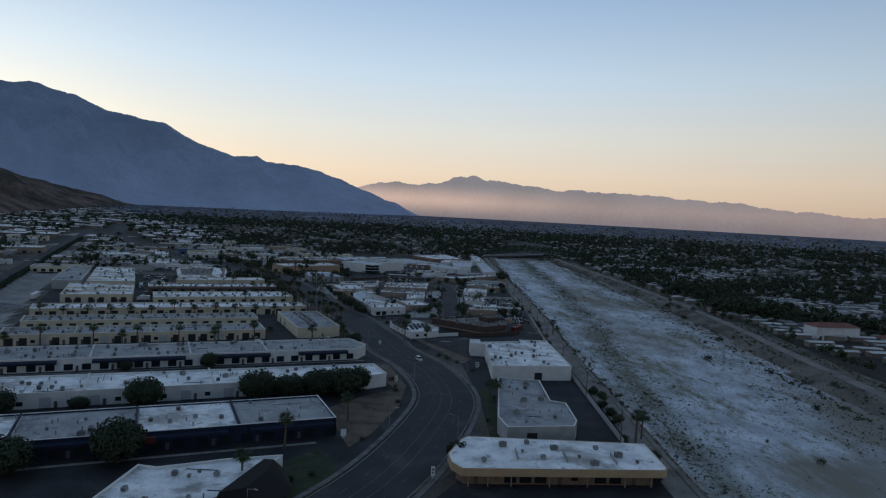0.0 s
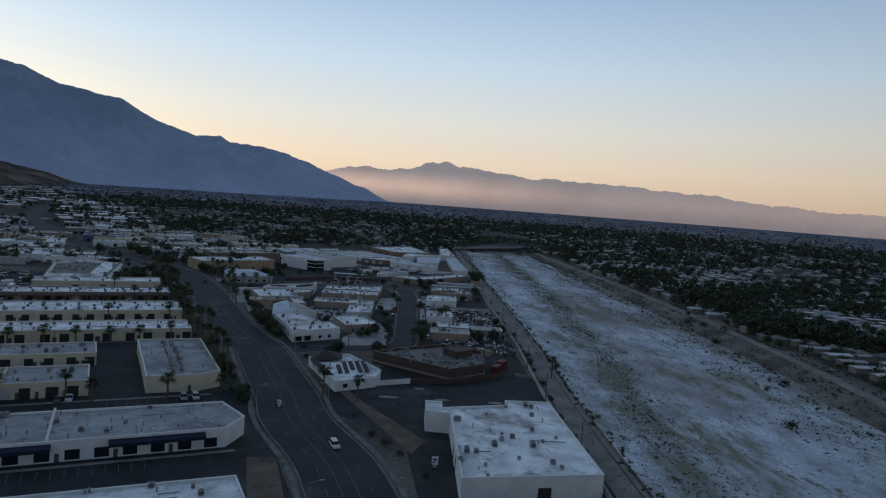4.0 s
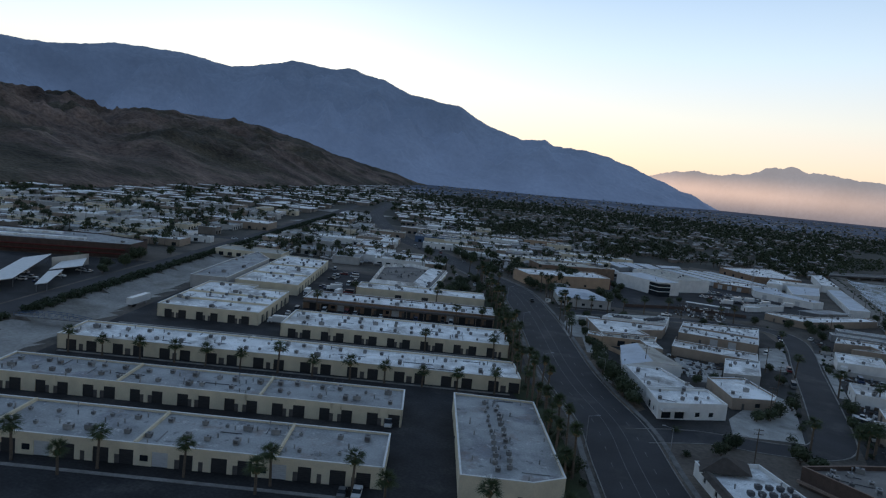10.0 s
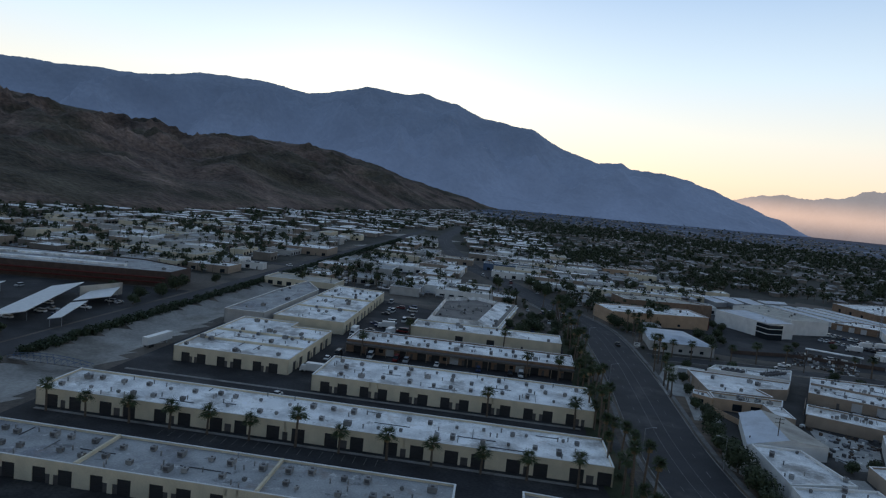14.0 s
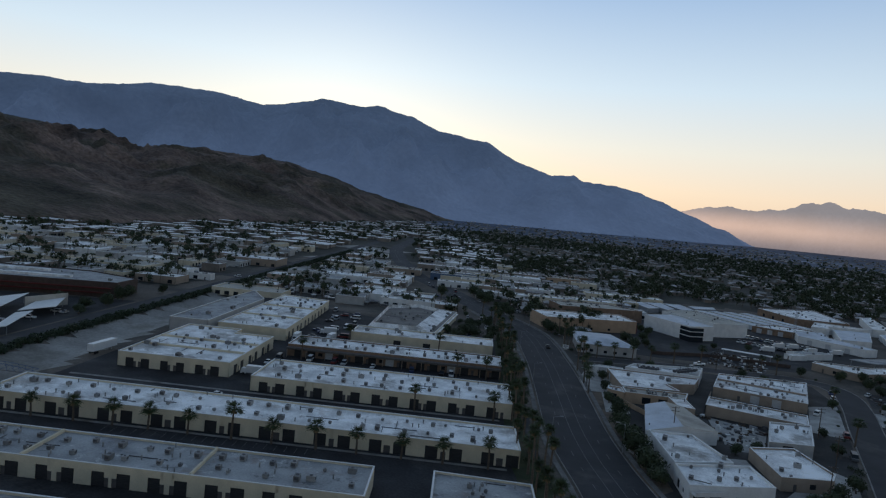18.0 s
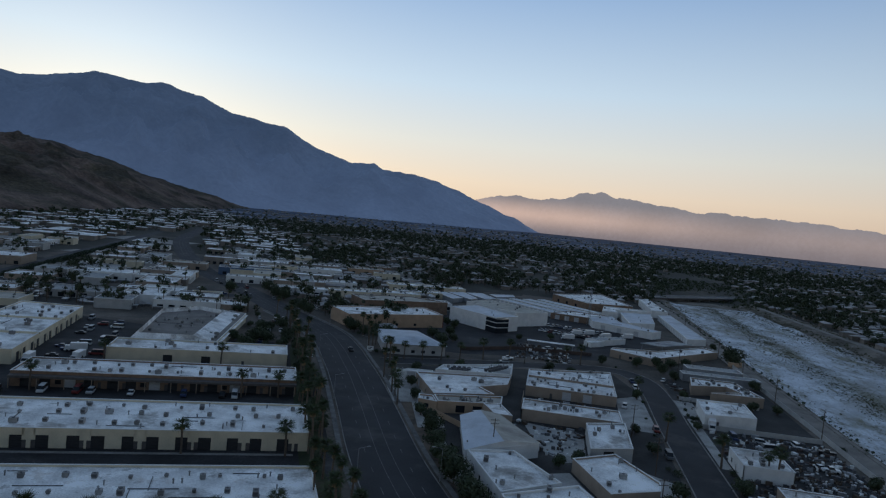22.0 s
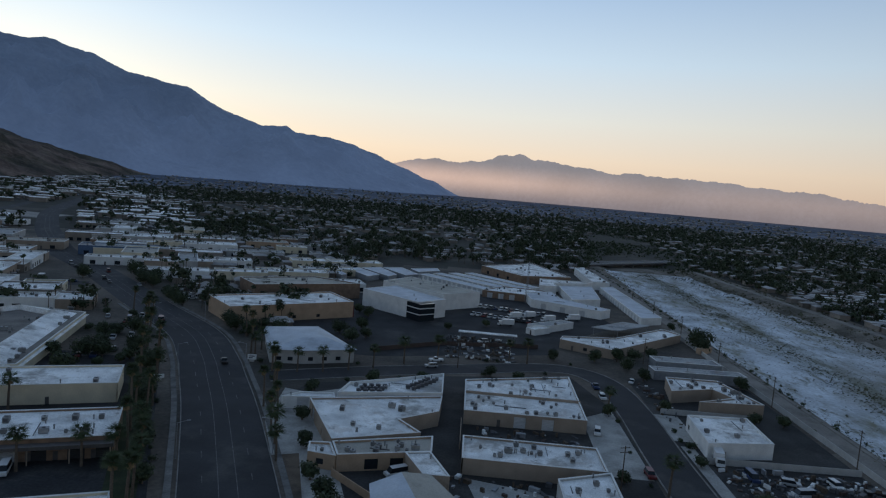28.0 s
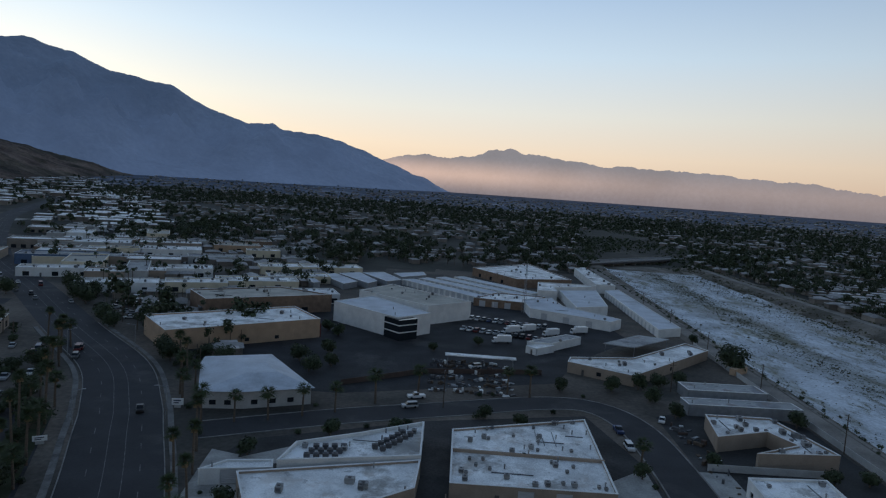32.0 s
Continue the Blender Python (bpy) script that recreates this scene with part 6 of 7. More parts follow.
# dark canopy of the corner building
b = Build()
b.prism([(-47, 138, 2.6), (-36, 141, 2.6), (-33, 156, 2.6), (-36.5, 166, 2.6), (-40.5, 165, 2.6)], [(-46, 143, 6.6), (-41, 146, 6.6), (-39, 156, 6.6), (-39.2, 163, 6.6), (-41.5, 163, 6.6)], 0, True, True)
solid("canopy_roof", b, ["tyre"], "dark sloping canopy on a white corner building", "canopy")
# parking bay lines
b = Build()
for v0, u_from, u_to in ((338, 58, 92), (428.6, -20, 40), (289, 20, 70)):
    for k in range(int((u_to - u_from) / 2.75)):
        u = u_from + k * 2.75
        q = [W(u, v0 - 2.4), W(u + 0.11, v0 - 2.4), W(u + 0.11, v0 + 2.4), W(u, v0 + 2.4)]
        b.face([(*p, 0.038) for p in q])
for y0, x_from, x_to in ((352, 6, 50), (366, 6, 52), (140, 22, 60)):
    for k in range(int((x_to - x_from) / 2.75)):
        x = x_from + k * 2.75
        b.face([(x, y0 - 2.4, 0.035), (x + 0.11, y0 - 2.4, 0.035), (x + 0.11, y0 + 2.4, 0.035), (x, y0 + 2.4, 0.035)])
solid("bay_lines", b, ["paint"], "worn white parking bay lines", "parking lines", kind="stuff")
# concrete walks between rows
for v in (343.5, 432.8, 480, 293, 192):
    b = Build()
    b.box(-57, 88 if v > 200 else 44, -0.7, 0.7, 0, 0.12)
    solid("walkway", b, ["concrete"], "pale concrete walkway before business units", "walkway", kind="structure", at=park(0, v))


def sign(x, y, rz, w, h, z0):
    t = thing("roadside_sign", pose(x, y, 0, 0, 0, rz), "white roadside business sign on a low base", "sign", "signs")
    b = Build()
    b.box(-w / 2, w / 2, -0.15, 0.15, z0, z0 + h)
    face = part("panel", b.mesh("panel", ["coping"]), t)
    b = Build()
    for k in range(2):
        b.box(-w * 0.35, w * (0.1 + 0.2 * k), -0.17, -0.152, z0 + h * (0.25 + 0.35 * k), z0 + h * (0.42 + 0.35 * k))
    part("lettering_bar", b.mesh("lettering_bar", ["blue"]), face)
    b = Build()
    b.box(-w * 0.3, w * 0.3, -0.1, 0.1, 0, z0)
    part("post", b.mesh("post", ["grey_wall"]), t)


for x, y, rz, w, h in ((-27, 199, 200, 1.6, 2.0), (0, 172, 20, 1.0, 2.4), (-124, 617, 10, 3, 1.8), (18, 300, 0, 1.6, 2.0), (-29, 341, 330, 1.4, 1.4), (-143, 587, 30, 3, 1.2), (-16, 268, 20, 1.2, 2.0)):
    sign(x, y, rz, w, h, 0.8)
# bridge over the riverbed
t = thing("road_bridge", pose(55, 1062, 0, 0, 0, 44), "low concrete road bridge across the dry riverbed", "bridge")
b = Build()
b.box(-10, 190, -8, 8, 0.4, 1.6)
part("deck", b.mesh("deck", ["unit_dark"]), t)
for y in (-8.2, 7.9):
    b = Build()
    b.box(-10, 190, y, y + 0.3, 1.6, 2.7)
    part("railing", b.mesh("railing", ["steel"]), t)
for k in range(9):
    b = Build()
    b.box(14 + k * 20, 15.2 + k * 20, -7, 7, -3.4, 0.4)
    part("pier", b.mesh("pier", ["concrete"]), t)
# footbridge over the flood channel
t = thing("footbridge", park(-93, 474, 0.2), "blue steel truss footbridge over the flood channel", "bridge")
b = Build()
b.box(0, 28, -1.3, 1.3, 0, 0.3)
part("deck", b.mesh("deck", ["concrete"]), t)
for y in (-1.4, 1.4):
    for k in range(12):
        x0, x1 = k * 28 / 12, (k + 1) * 28 / 12
        z0, z1 = 1.2 + 1.2 * math.sin(math.pi * k / 12), 1.2 + 1.2 * math.sin(math.pi * (k + 1) / 12)
        for name, p, q, r in (("top_chord", (x0, y, z0), (x1, y, z1), 0.09), ("truss_post", (x0, y, 0.2), (x0, y, z0), 0.06), ("truss_diagonal", (x0, y, 0.2), (x1, y, z1), 0.05)):
            b = Build()
            b.rod(p, q, r, r, 5)
            part(name, b.mesh(name, ["blue_steel"]), t)
# west of the channel: works hall, carports, lodging house, road
hall(park(-310, 590), [(0, 0), (187, 38), (186, 62), (150, 75), (0, 60)], 8, "brown_wall", "grey_roof", "long red-brown works hall with pale roof monitors", "works_hall", {}, 6, 6, seed=70, coping="brown_wall")
for y0 in (10, 30):
    b = Build()
    b.box(4, 172 - y0, y0, y0 + 4.5, 8, 9.2)
    solid("roof_monitor", b, ["white_roof"], "long white roof monitor on a works hall", "roof monitor", at=park(-310, 590, 0, 11.5))
b = Build()
for k in range(2):
    b.box(0, 188, -2.5, -0.02, 2.4 + 2.6 * k, 2.8 + 2.6 * k)
solid("gallery", b, ["red"], "dull red galleries along a works hall front", "gallery", at=park(-310, 590, 0, 11.5))
for pts, z0, z1 in (([(-130, 507), (-123, 519), (-149, 591), (-155, 576)], 3.6, 4.4), ([(-111, 516), (-107.5, 519), (-120, 553), (-124, 547)], 3.5, 3.9), ([(-126, 552), (-118, 567), (-129, 591), (-135, 578)], 3.6, 4.2), ([(-160, 500), (-153, 510), (-176, 572), (-183, 560)], 3.6, 4.2), ([(-186, 520), (-180, 528), (-196, 575), (-202, 566)], 3.6, 4.2)):
    t = thing("carport", park(*pts[0]), "white flat carport canopy on steel posts", "carport", "carports")
    q = [(u - pts[0][0], v - pts[0][1]) for u, v in pts]
    zz = (z0, z1, z1, z0)
    b = Build()
    b.prism([(*p, z) for p, z in zip(q, zz)], [(*p, z + 0.25) for p, z in zip(q, zz)], 0, True, True)
    part("canopy", b.mesh("canopy", ["coping"]), t)
    mid = (sum(p[0] for p in q) / 4, sum(p[1] for p in q) / 4)
    for p, z in zip(q, zz):
        x, y = p[0] + (mid[0] - p[0]) * 0.12, p[1] + (mid[1] - p[1]) * 0.12
        b = Build()
        b.rod((x, y, 0), (x, y, z), 0.12, 0.12, 6)
        part("post", b.mesh("post", ["steel"]), t)
b = Build()
b.box(0, 23, 0, 0.3, 0.5, 6.5)
solid("screen_wall", b, ["tan_roof"], "plain pinkish screen wall behind carports", "screen", at=park(-136, 571, 0, 72))
t = thing("lodging_house", park(-150, 442), "three-storey orange-brown lodging house with red hipped roof", "building")
b = Build()
SIZE["h"] = (1.5, 1.6, 0)
for base in (0, 3.0, 6.0):
    for p, q in (((0, 0), (42, 0)), ((42, 0), (42, 16)), ((42, 16), (0, 16)), ((0, 16), (0, 0))):
        L = math.dist(p, q)
        k = len(b.v)
        wall_with_openings(b, p, q, 3.0, 0.3, [("w", 2.6 + 4 * n) for n in range(int((L - 3) / 4))])
        b.v[k:] = [(x, y, z + base) for x, y, z in b.v[k:]]
part("wall", b.mesh("wall", ["lodge_wall"]), t)
for base in (1.0, 4.0, 7.0):
    for n in range(9):
        part("window", DOORS["w"], t, pose(2.6 + 4 * n, 0.18, base))
    for n in range(3):
        part("window", DOORS["w"], t, pose(41.82, 2.6 + 4 * n, base, 0, 0, 90))
b = Build()
b.prism([(-1, -1, 9), (43, -1, 9), (43, 17, 9), (-1, 17, 9)], [(6, 7, 12), (36, 7, 12), (36, 9, 12), (6, 9, 12)], 0, True, True)
part("roof", b.mesh("roof", ["tile_roof"]), t)
for k in range(26):
    any_car(*W(-112 - rnd.uniform(0, 70), 512 + rnd.uniform(0, 70)), TURN + rnd.choice((0, 90)), "parked near white carports")
sheet("parking_lot", [(-310, 470), (-110, 470), (-110, 626), (-310, 588)], 0.02, "lot", "dark asphalt car park with carports", frame_park=True)
b = Build()
line = [Vector(W(-102 + 0.5 * math.sin(v / 90), v)) for v in range(300, 1500, 15)]
ribbon(b, line, -6, 6, 0.06)
solid("channel_road", b, ["road"], "asphalt road beside the flood channel", "road", kind="structure")
# trees among the carports and round the lodging house
for u, v, k, s in ((-156, 505, 2, 1.0), (-166, 500, 2, 1.1), (-172, 512, 1, 1.1), (-181, 516, 2, 1.0), (-190, 508, 2, 1.0), (-150, 498, 1, 0.9), (-118, 500, 1, 0.8), (-114, 490, 0, 0.9), (-130, 498, 1, 0.9), (-138, 500, 2, 0.8), (-112, 575, 1, 1.0), (-118, 590, 2, 0.9), (-114, 604, 2, 1.0), (-140, 602, 1, 1.0), (-110, 470, 1, 0.9), (-155, 465, 1, 1.0), (-160, 455, 2, 0.9), (-116, 622, 2, 1.1), (-122, 640, 1, 1.2), (-134, 652, 2, 1.1), (-112, 660, 1, 1.0), (-150, 670, 2, 1.0)):
    tree(*W(u, v), k, s, rnd, "dark tree beside carports and parking")
# cross street beyond the park, bridging the flood channel
b = Build()
ribbon(b, [Vector(W(u, 774 - 0.02 * u)) for u in range(-330, 66, 12)], -6.5, 6.5, 0.045)
solid("cross_street", b, ["road"], "asphalt cross street beyond the business park", "road", kind="structure")
t = thing("channel_bridge", park(-98, 768, 0, -1), "short pale concrete bridge over the flood channel", "bridge")
b = Build()
b.box(0, 34, 0, 16, -0.5, 0.08)
part("deck", b.mesh("deck", ["concrete"]), t)
for y in (0, 15.7):
    b = Build()
    b.box(0, 34, y, y + 0.3, 0.08, 1.1)
    part("parapet", b.mesh("parapet", ["coping"]), t)
b = Build()
b.box(16, 17, 1, 15, -2.6, -0.5)
part("pier", b.mesh("pier", ["concrete"]), t)
for k in range(14):
    any_car(*W(rnd.uniform(-300, 50), 771 + rnd.choice((0, 6))), TURN - 1, "driving on the cross street")
# lattice radio mast in the storage yards
t = thing("radio_mast", pose(-14, 799, 0), "slender grey lattice radio mast in a storage yard", "radio mast")
for k in range(4):
    a = k * math.pi / 2
    b = Build()
    b.rod((math.cos(a) * 1.1, math.sin(a) * 1.1, 0), (math.cos(a) * 0.35, math.sin(a) * 0.35, 26), 0.09, 0.06, 5)
    part("leg", b.mesh("leg", ["steel"]), t)
b = Build()
for n in range(13):
    for k in range(4):
        a0, a1 = k * math.pi / 2, (k + 1) * math.pi / 2
        r0, r1 = 1.1 - 0.75 * n / 13, 1.1 - 0.75 * (n + 1) / 13
        b.rod((math.cos(a0) * r0, math.sin(a0) * r0, n * 2), (math.cos(a1) * r1, math.sin(a1) * r1, n * 2 + 2), 0.04, 0.04, 4)
bracing = part("bracing", b.mesh("bracing", ["steel"]), t)
b = Build()
b.rod((0, 0, 26), (0, 0, 30), 0.05, 0.03, 5)
part("antenna", b.mesh("antenna", ["steel"]), t)


def box_truck(x, y, rz, label):
    t = thing("box_truck", pose(x, y, 0.05, 0, 0, rz), label, "truck", "trucks")
    b = Build()
    b.box(2.2, 8.2, -1.2, 1.2, 0.9, 3.4)
    part("cargo_box", b.mesh("cargo_box", ["car_white"]), t)
    b = Build()
    b.prism([(0, -1.1, 0.5), (2.1, -1.1, 0.5), (2.1, 1.1, 0.5), (0, 1.1, 0.5)], [(0.5, -1.0, 2.4), (2.1, -1.0, 2.4), (2.1, 1.0, 2.4), (0.5, 1.0, 2.4)], 0, True, True)
    cab = part("cab", b.mesh("cab", ["car_white"]), t)
    b = Build()
    b.prism([(0.16, -0.95, 1.35), (0.4, -0.95, 1.35), (0.4, 0.95, 1.35), (0.16, 0.95, 1.35)], [(0.42, -0.9, 2.2), (0.6, -0.9, 2.2), (0.6, 0.9, 2.2), (0.42, 0.9, 2.2)], 0, True, True)
    part("windscreen", b.mesh("windscreen", ["glass"]), cab)
    b = Build()
    b.box(0.8, 8.0, -0.5, 0.5, 0.55, 0.9)
    part("chassis", b.mesh("chassis", ["steel"]), t)
    for sx in (1.2, 6.6):
        for sy in (-0.95, 0.95):
            part("wheel", CARS["van"][3], t, pose(sx, sy, 0.45) @ Matrix.Scale(1.35, 4))


for u, v, rz in ((-6, 503, 0), (-4, 566, 90), (10, 572, 80), (2, 590, 10)):
    box_truck(*W(u, v), TURN + rz, "white box truck parked between workshops")
for x, y, rz in ((-28, 742, 30), (-20, 748, 30), (-10, 742, 30), (4, 752, 20), (-34, 722, 10), (18, 560, 80)):
    box_truck(x, y, rz, "white box truck parked in a storage yard")
# planting islands of the car park by the white building
for x, y, L in ((4, 359, 3.5), (22, 359, 2.5), (40, 359, 2.5), (54, 350, 2.5), (14, 372, 2)):
    b = Build()
    b.outline([(x + L * math.cos(a * math.pi / 6), y + 1.3 * math.sin(a * math.pi / 6)) for a in range(12)], 0.02, 0.18)
    solid("kerb_island", b, ["concrete"], "pale kerbed island in a dark car park", "kerb island", "kerb islands")


# ---- hedges, shrubs and the far town: what nobody could count ----
def scatter_leaves(name, centres, radii, lifts, per, size, mat, label, category, seed, flat=0.8):
    """Many plants as one sheet of small leaf sprays. Arrays of centres, radii and heights of their middles."""
    r = np.random.default_rng(seed)
    n = len(centres)
    k = n * per
    c = np.repeat(np.asarray(centres, float), per, axis=0)
    R = np.repeat(np.asarray(radii, float), per)
    up = np.repeat(np.asarray(lifts, float), per)
    lobes = r.normal(size=(n, 4, 3))
    lobes /= np.linalg.norm(lobes, axis=2, keepdims=True)
    pick = lobes[np.repeat(np.arange(n), per), r.integers(0, 4, k)]
    d = r.normal(size=(k, 3))
    d /= np.linalg.norm(d, axis=1, keepdims=True)
    off = pick * 0.5 + d * r.uniform(0.3, 0.62, (k, 1))
    off[:, 2] *= flat
    p = c + off * R[:, None]
    p[:, 2] += up
    nrm = d + r.uniform(-0.6, 0.6, (k, 3)) + np.array((0, 0, 0.3))
    nrm /= np.linalg.norm(nrm, axis=1, keepdims=True)
    s = np.cross(nrm, r.normal(size=(k, 3)))
    s /= np.linalg.norm(s, axis=1, keepdims=True)
    t = np.cross(nrm, s)
    w = (size * R * r.uniform(0.6, 1.3, k))[:, None]
    v = np.stack([p - s * w, p - t * w * 0.6, p + s * w, p + t * w * 0.8], 1).reshape(-1, 3)
    me = bpy.data.meshes.new(name)
    me.vertices.add(len(v))
    me.vertices.foreach_set("co", v.ravel())
    me.loops.add(4 * k)
    me.loops.foreach_set("vertex_index", np.arange(4 * k))
    me.polygons.add(k)
    me.polygons.foreach_set("loop_start", np.arange(0, 4 * k, 4))
    me.materials.append(M[mat])
    me.update(calc_edges=True)
    me.validate()
    return tagged(new(name, me), label, category, kind="stuff")


def boxes(name, rows, mats, label, category):
    """Many far buildings as one mesh. Rows: x, y, z, length, width, height, turn, pitch of the roof, roof slot."""
    b = Build()
    for x, y, z, L, D, h, a, pitch, slot in rows:
        c, s = math.cos(a), math.sin(a)

        def P(u, v, w):
            return (x + u * c - v * s, y + u * s + v * c, z + w)
        q = ((-L / 2, -D / 2), (L / 2, -D / 2), (L / 2, D / 2), (-L / 2, D / 2))
        i = len(b.v)
        b.v += [P(*k, -0.5) for k in q] + [P(*k, h) for k in q]
        for k in range(4):
            b.f.append((i + k, i + (k + 1) % 4, i + 4 + (k + 1) % 4, i + 4 + k))
            b.m.append(0)
        e = 0.5
        o = ((-L / 2 - e, -D / 2 - e), (L / 2 + e, -D / 2 - e), (L / 2 + e, D / 2 + e), (-L / 2 - e, D / 2 + e))
        j = len(b.v)
        if pitch > 0:
            b.v += [P(*k, h) for k in o] + [P(-L / 2 + D * 0.3, 0, h + pitch), P(L / 2 - D * 0.3, 0, h + pitch)]
            b.f += [(j, j + 1, j + 5, j + 4), (j + 2, j + 3, j + 4, j + 5), (j + 1, j + 2, j + 5), (j + 3, j, j + 4)]
            b.m += [slot] * 4
        else:
            b.v += [P(*k, h + 0.02) for k in o] + [P(*k, h + 0.4) for k in o]
            for k in range(4):
                b.f.append((j + k, j + (k + 1) % 4, j + 4 + (k + 1) % 4, j + 4 + k))
                b.m.append(slot)
            b.f.append((j + 4, j + 5, j + 6, j + 7))
            b.m.append(slot)
    return solid(name, b, mats, label, category, kind="stuff")


rng = np.random.default_rng(5)


def in_wash(x, y):
    return (wash_left(y) - 22 < x < wash_right(y) + 30) if y < 1300 else (115 + 0.08 * (y - 1300) < x < 225 + 0.1 * (y - 1300) and y < 1750)


def near_plan(x, y):
    """Ground already taken by the nearer buildings and roads."""
    u, v = x * CU + y * SU, -x * SU + y * CU
    if -66 < u < 128 and 100 < v < 700:
        return True
    if -320 < u < -66 and 440 < v < 690:
        return True
    if -330 < u < 70 and 758 < v < 790:
        return True
    if -108 < u < -76 and 300 < v < 1450:
        return True
    if -130 < u < -108 and 300 < v < 1450:
        return True
    return -130 < x < 62 and 100 < y < 985 and u > 118


def near_road(x, y, d=15):
    return any(abs(p.x - x) < d and abs(p.y - y) < d and (p.x - x) ** 2 + (p.y - y) ** 2 < d * d for p in AVENUE[60::2])


# far trees and houses of the neighbourhoods beyond
def zone(n, test, seed):
    r = np.random.default_rng(seed)
    out = []
    while len(out) < n:
        a = radians(r.uniform(-62, 68))
        d = 350 + 3100 * r.uniform() ** 1.6
        x, y = -25 - math.sin(a) * d, 270 + math.cos(a) * d
        if test(x, y, math.degrees(a), d):
            out.append((x, y, height(x, y)))
    return out


def leafy(x, y, a, d):
    if in_wash(x, y) or near_plan(x, y) or near_road(x, y, 18):
        return False
    u, v = x * CU + y * SU, -x * SU + y * CU
    if -40 < u < 230 and 770 < v < 1040 and rng.uniform() < 0.8:
        return False
    town = a > 22 + 0.004 * (d - 600) and x < -170
    if d > 2100 and rng.uniform() < min(0.95, 0.6 + (d - 2100) / 1500):
        return False
    if d < 1500 and noise.noise((x * 0.011, y * 0.011, 9.0)) + 0.6 * noise.noise((x * 0.0035, y * 0.0035, 4.0)) < rng.uniform(-0.4, 0.42):
        return False
    if town:
        return rng.uniform() < 0.5 and not hill_at(x, y, a, d)
    return True


def hill_at(x, y, a, d):
    return a > 24.5 and d > interpolate(HILL, a)[1] - 30


far = zone(19000, leafy, 11)
dist = np.array([math.hypot(x + 25, y - 270) for x, y, z in far])
near_set = [p for p, d in zip(far, dist) if d < 900]
far_set = [p for p, d in zip(far, dist) if d >= 900]
r0 = np.random.default_rng(21)
R = 1.5 + 4.0 * r0.uniform(0, 1, len(near_set)) ** 1.8
scatter_leaves("neighbourhood_trees", near_set, R, R * 0.95 + 1.0 + r0.choice((0, 0, 0, 2.0, 5.0), len(near_set)), 70, 0.22, "leaf", "dark green trees of the residential streets", "trees", 31)
R = 1.8 + 4.8 * r0.uniform(0, 1, len(far_set)) ** 2.2
scatter_leaves("far_trees", far_set, R, R * 0.8 + 0.6 + r0.choice((0, 0, 0, 1.5, 4.0), len(far_set)), 26, 0.36, "leaf", "dark tree canopy spreading across the valley", "trees", 32)
b = Build()
for (x, y, z), rr in zip(near_set, range(len(near_set))):
    b.rod((x, y, z - 0.3), (x, y, z + 6.0), 0.22, 0.14, 5)
solid("tree_trunks", b, ["trunk"], "brown trunks of the residential trees", "tree trunks", kind="stuff")


def housed(x, y, a, d):
    if in_wash(x, y) or near_plan(x, y) or near_road(x, y, 22) or hill_at(x, y, a, d):
        return False
    return not (a > 22 + 0.004 * (d - 600) and x < -170)


rows = []
for x, y, z in zone(5000, housed, 12):
    a = rng.choice((0.0, math.pi / 2)) + (0.02 if x > 0 else radians(TURN)) + rng.uniform(-0.05, 0.05)
    rows.append((x, y, z, rng.uniform(8, 14), rng.uniform(5, 8), rng.uniform(2.8, 3.6), a, rng.choice((0.0, 1.2, 1.5)), 1))
boxes("far_houses", rows, ["far_wall", "far_roof"], "low pale houses scattered among dark trees", "houses")
# mobile homes in rows beyond the right bank
rows = []
for i in range(9):
    for j in range(46):
        x, y = 226 + i * 20 + rng.uniform(-1.5, 1.5), 330 + j * 15.5 + rng.uniform(-1.5, 1.5)
        if rng.uniform() < 0.8 and x > wash_right(y) + 40:
            rows.append((x, y, 0, rng.uniform(12, 16), rng.uniform(4.5, 6.5), 2.9, rng.uniform(-0.1, 0.1), 0.5, 1))
rows.sort(key=lambda k: math.hypot(k[0] - 170, k[1] - 420))
for x, y, z, L, D, h, a, pitch, _ in rows[:60]:
    t = thing("mobile_home", pose(x, y, z, 0, 0, math.degrees(a)), "long low mobile home with a pale roof", "mobile home", "mobile homes")
    b = Build()
    b.box(-L / 2, L / 2, -D / 2, D / 2, 0, h)
    part("wall", b.mesh("wall", ["far_wall"]), t)
    b = Build()
    e = [(-L / 2 - 0.4, -D / 2 - 0.4), (L / 2 + 0.4, -D / 2 - 0.4), (L / 2 + 0.4, D / 2 + 0.4), (-L / 2 - 0.4, D / 2 + 0.4)]
    b.prism([(*p, h) for p in e], [(-L / 2 - 0.4, -0.15, h + 0.7), (L / 2 + 0.4, -0.15, h + 0.7), (L / 2 + 0.4, 0.15, h + 0.7), (-L / 2 - 0.4, 0.15, h + 0.7)], 0, True, True)
    part("roof", b.mesh("roof", ["home_roof"]), t)
boxes("mobile_homes", rows[60:], ["far_wall", "home_roof"], "rows of white-roofed mobile homes along the right bank", "mobile homes")
# the commercial town towards the hills


def town(x, y, a, d):
    if in_wash(x, y) or near_plan(x, y) or near_road(x, y, 30) or hill_at(x, y, a, d):
        return False
    return a > 20 + 0.004 * (d - 600) and x < -150


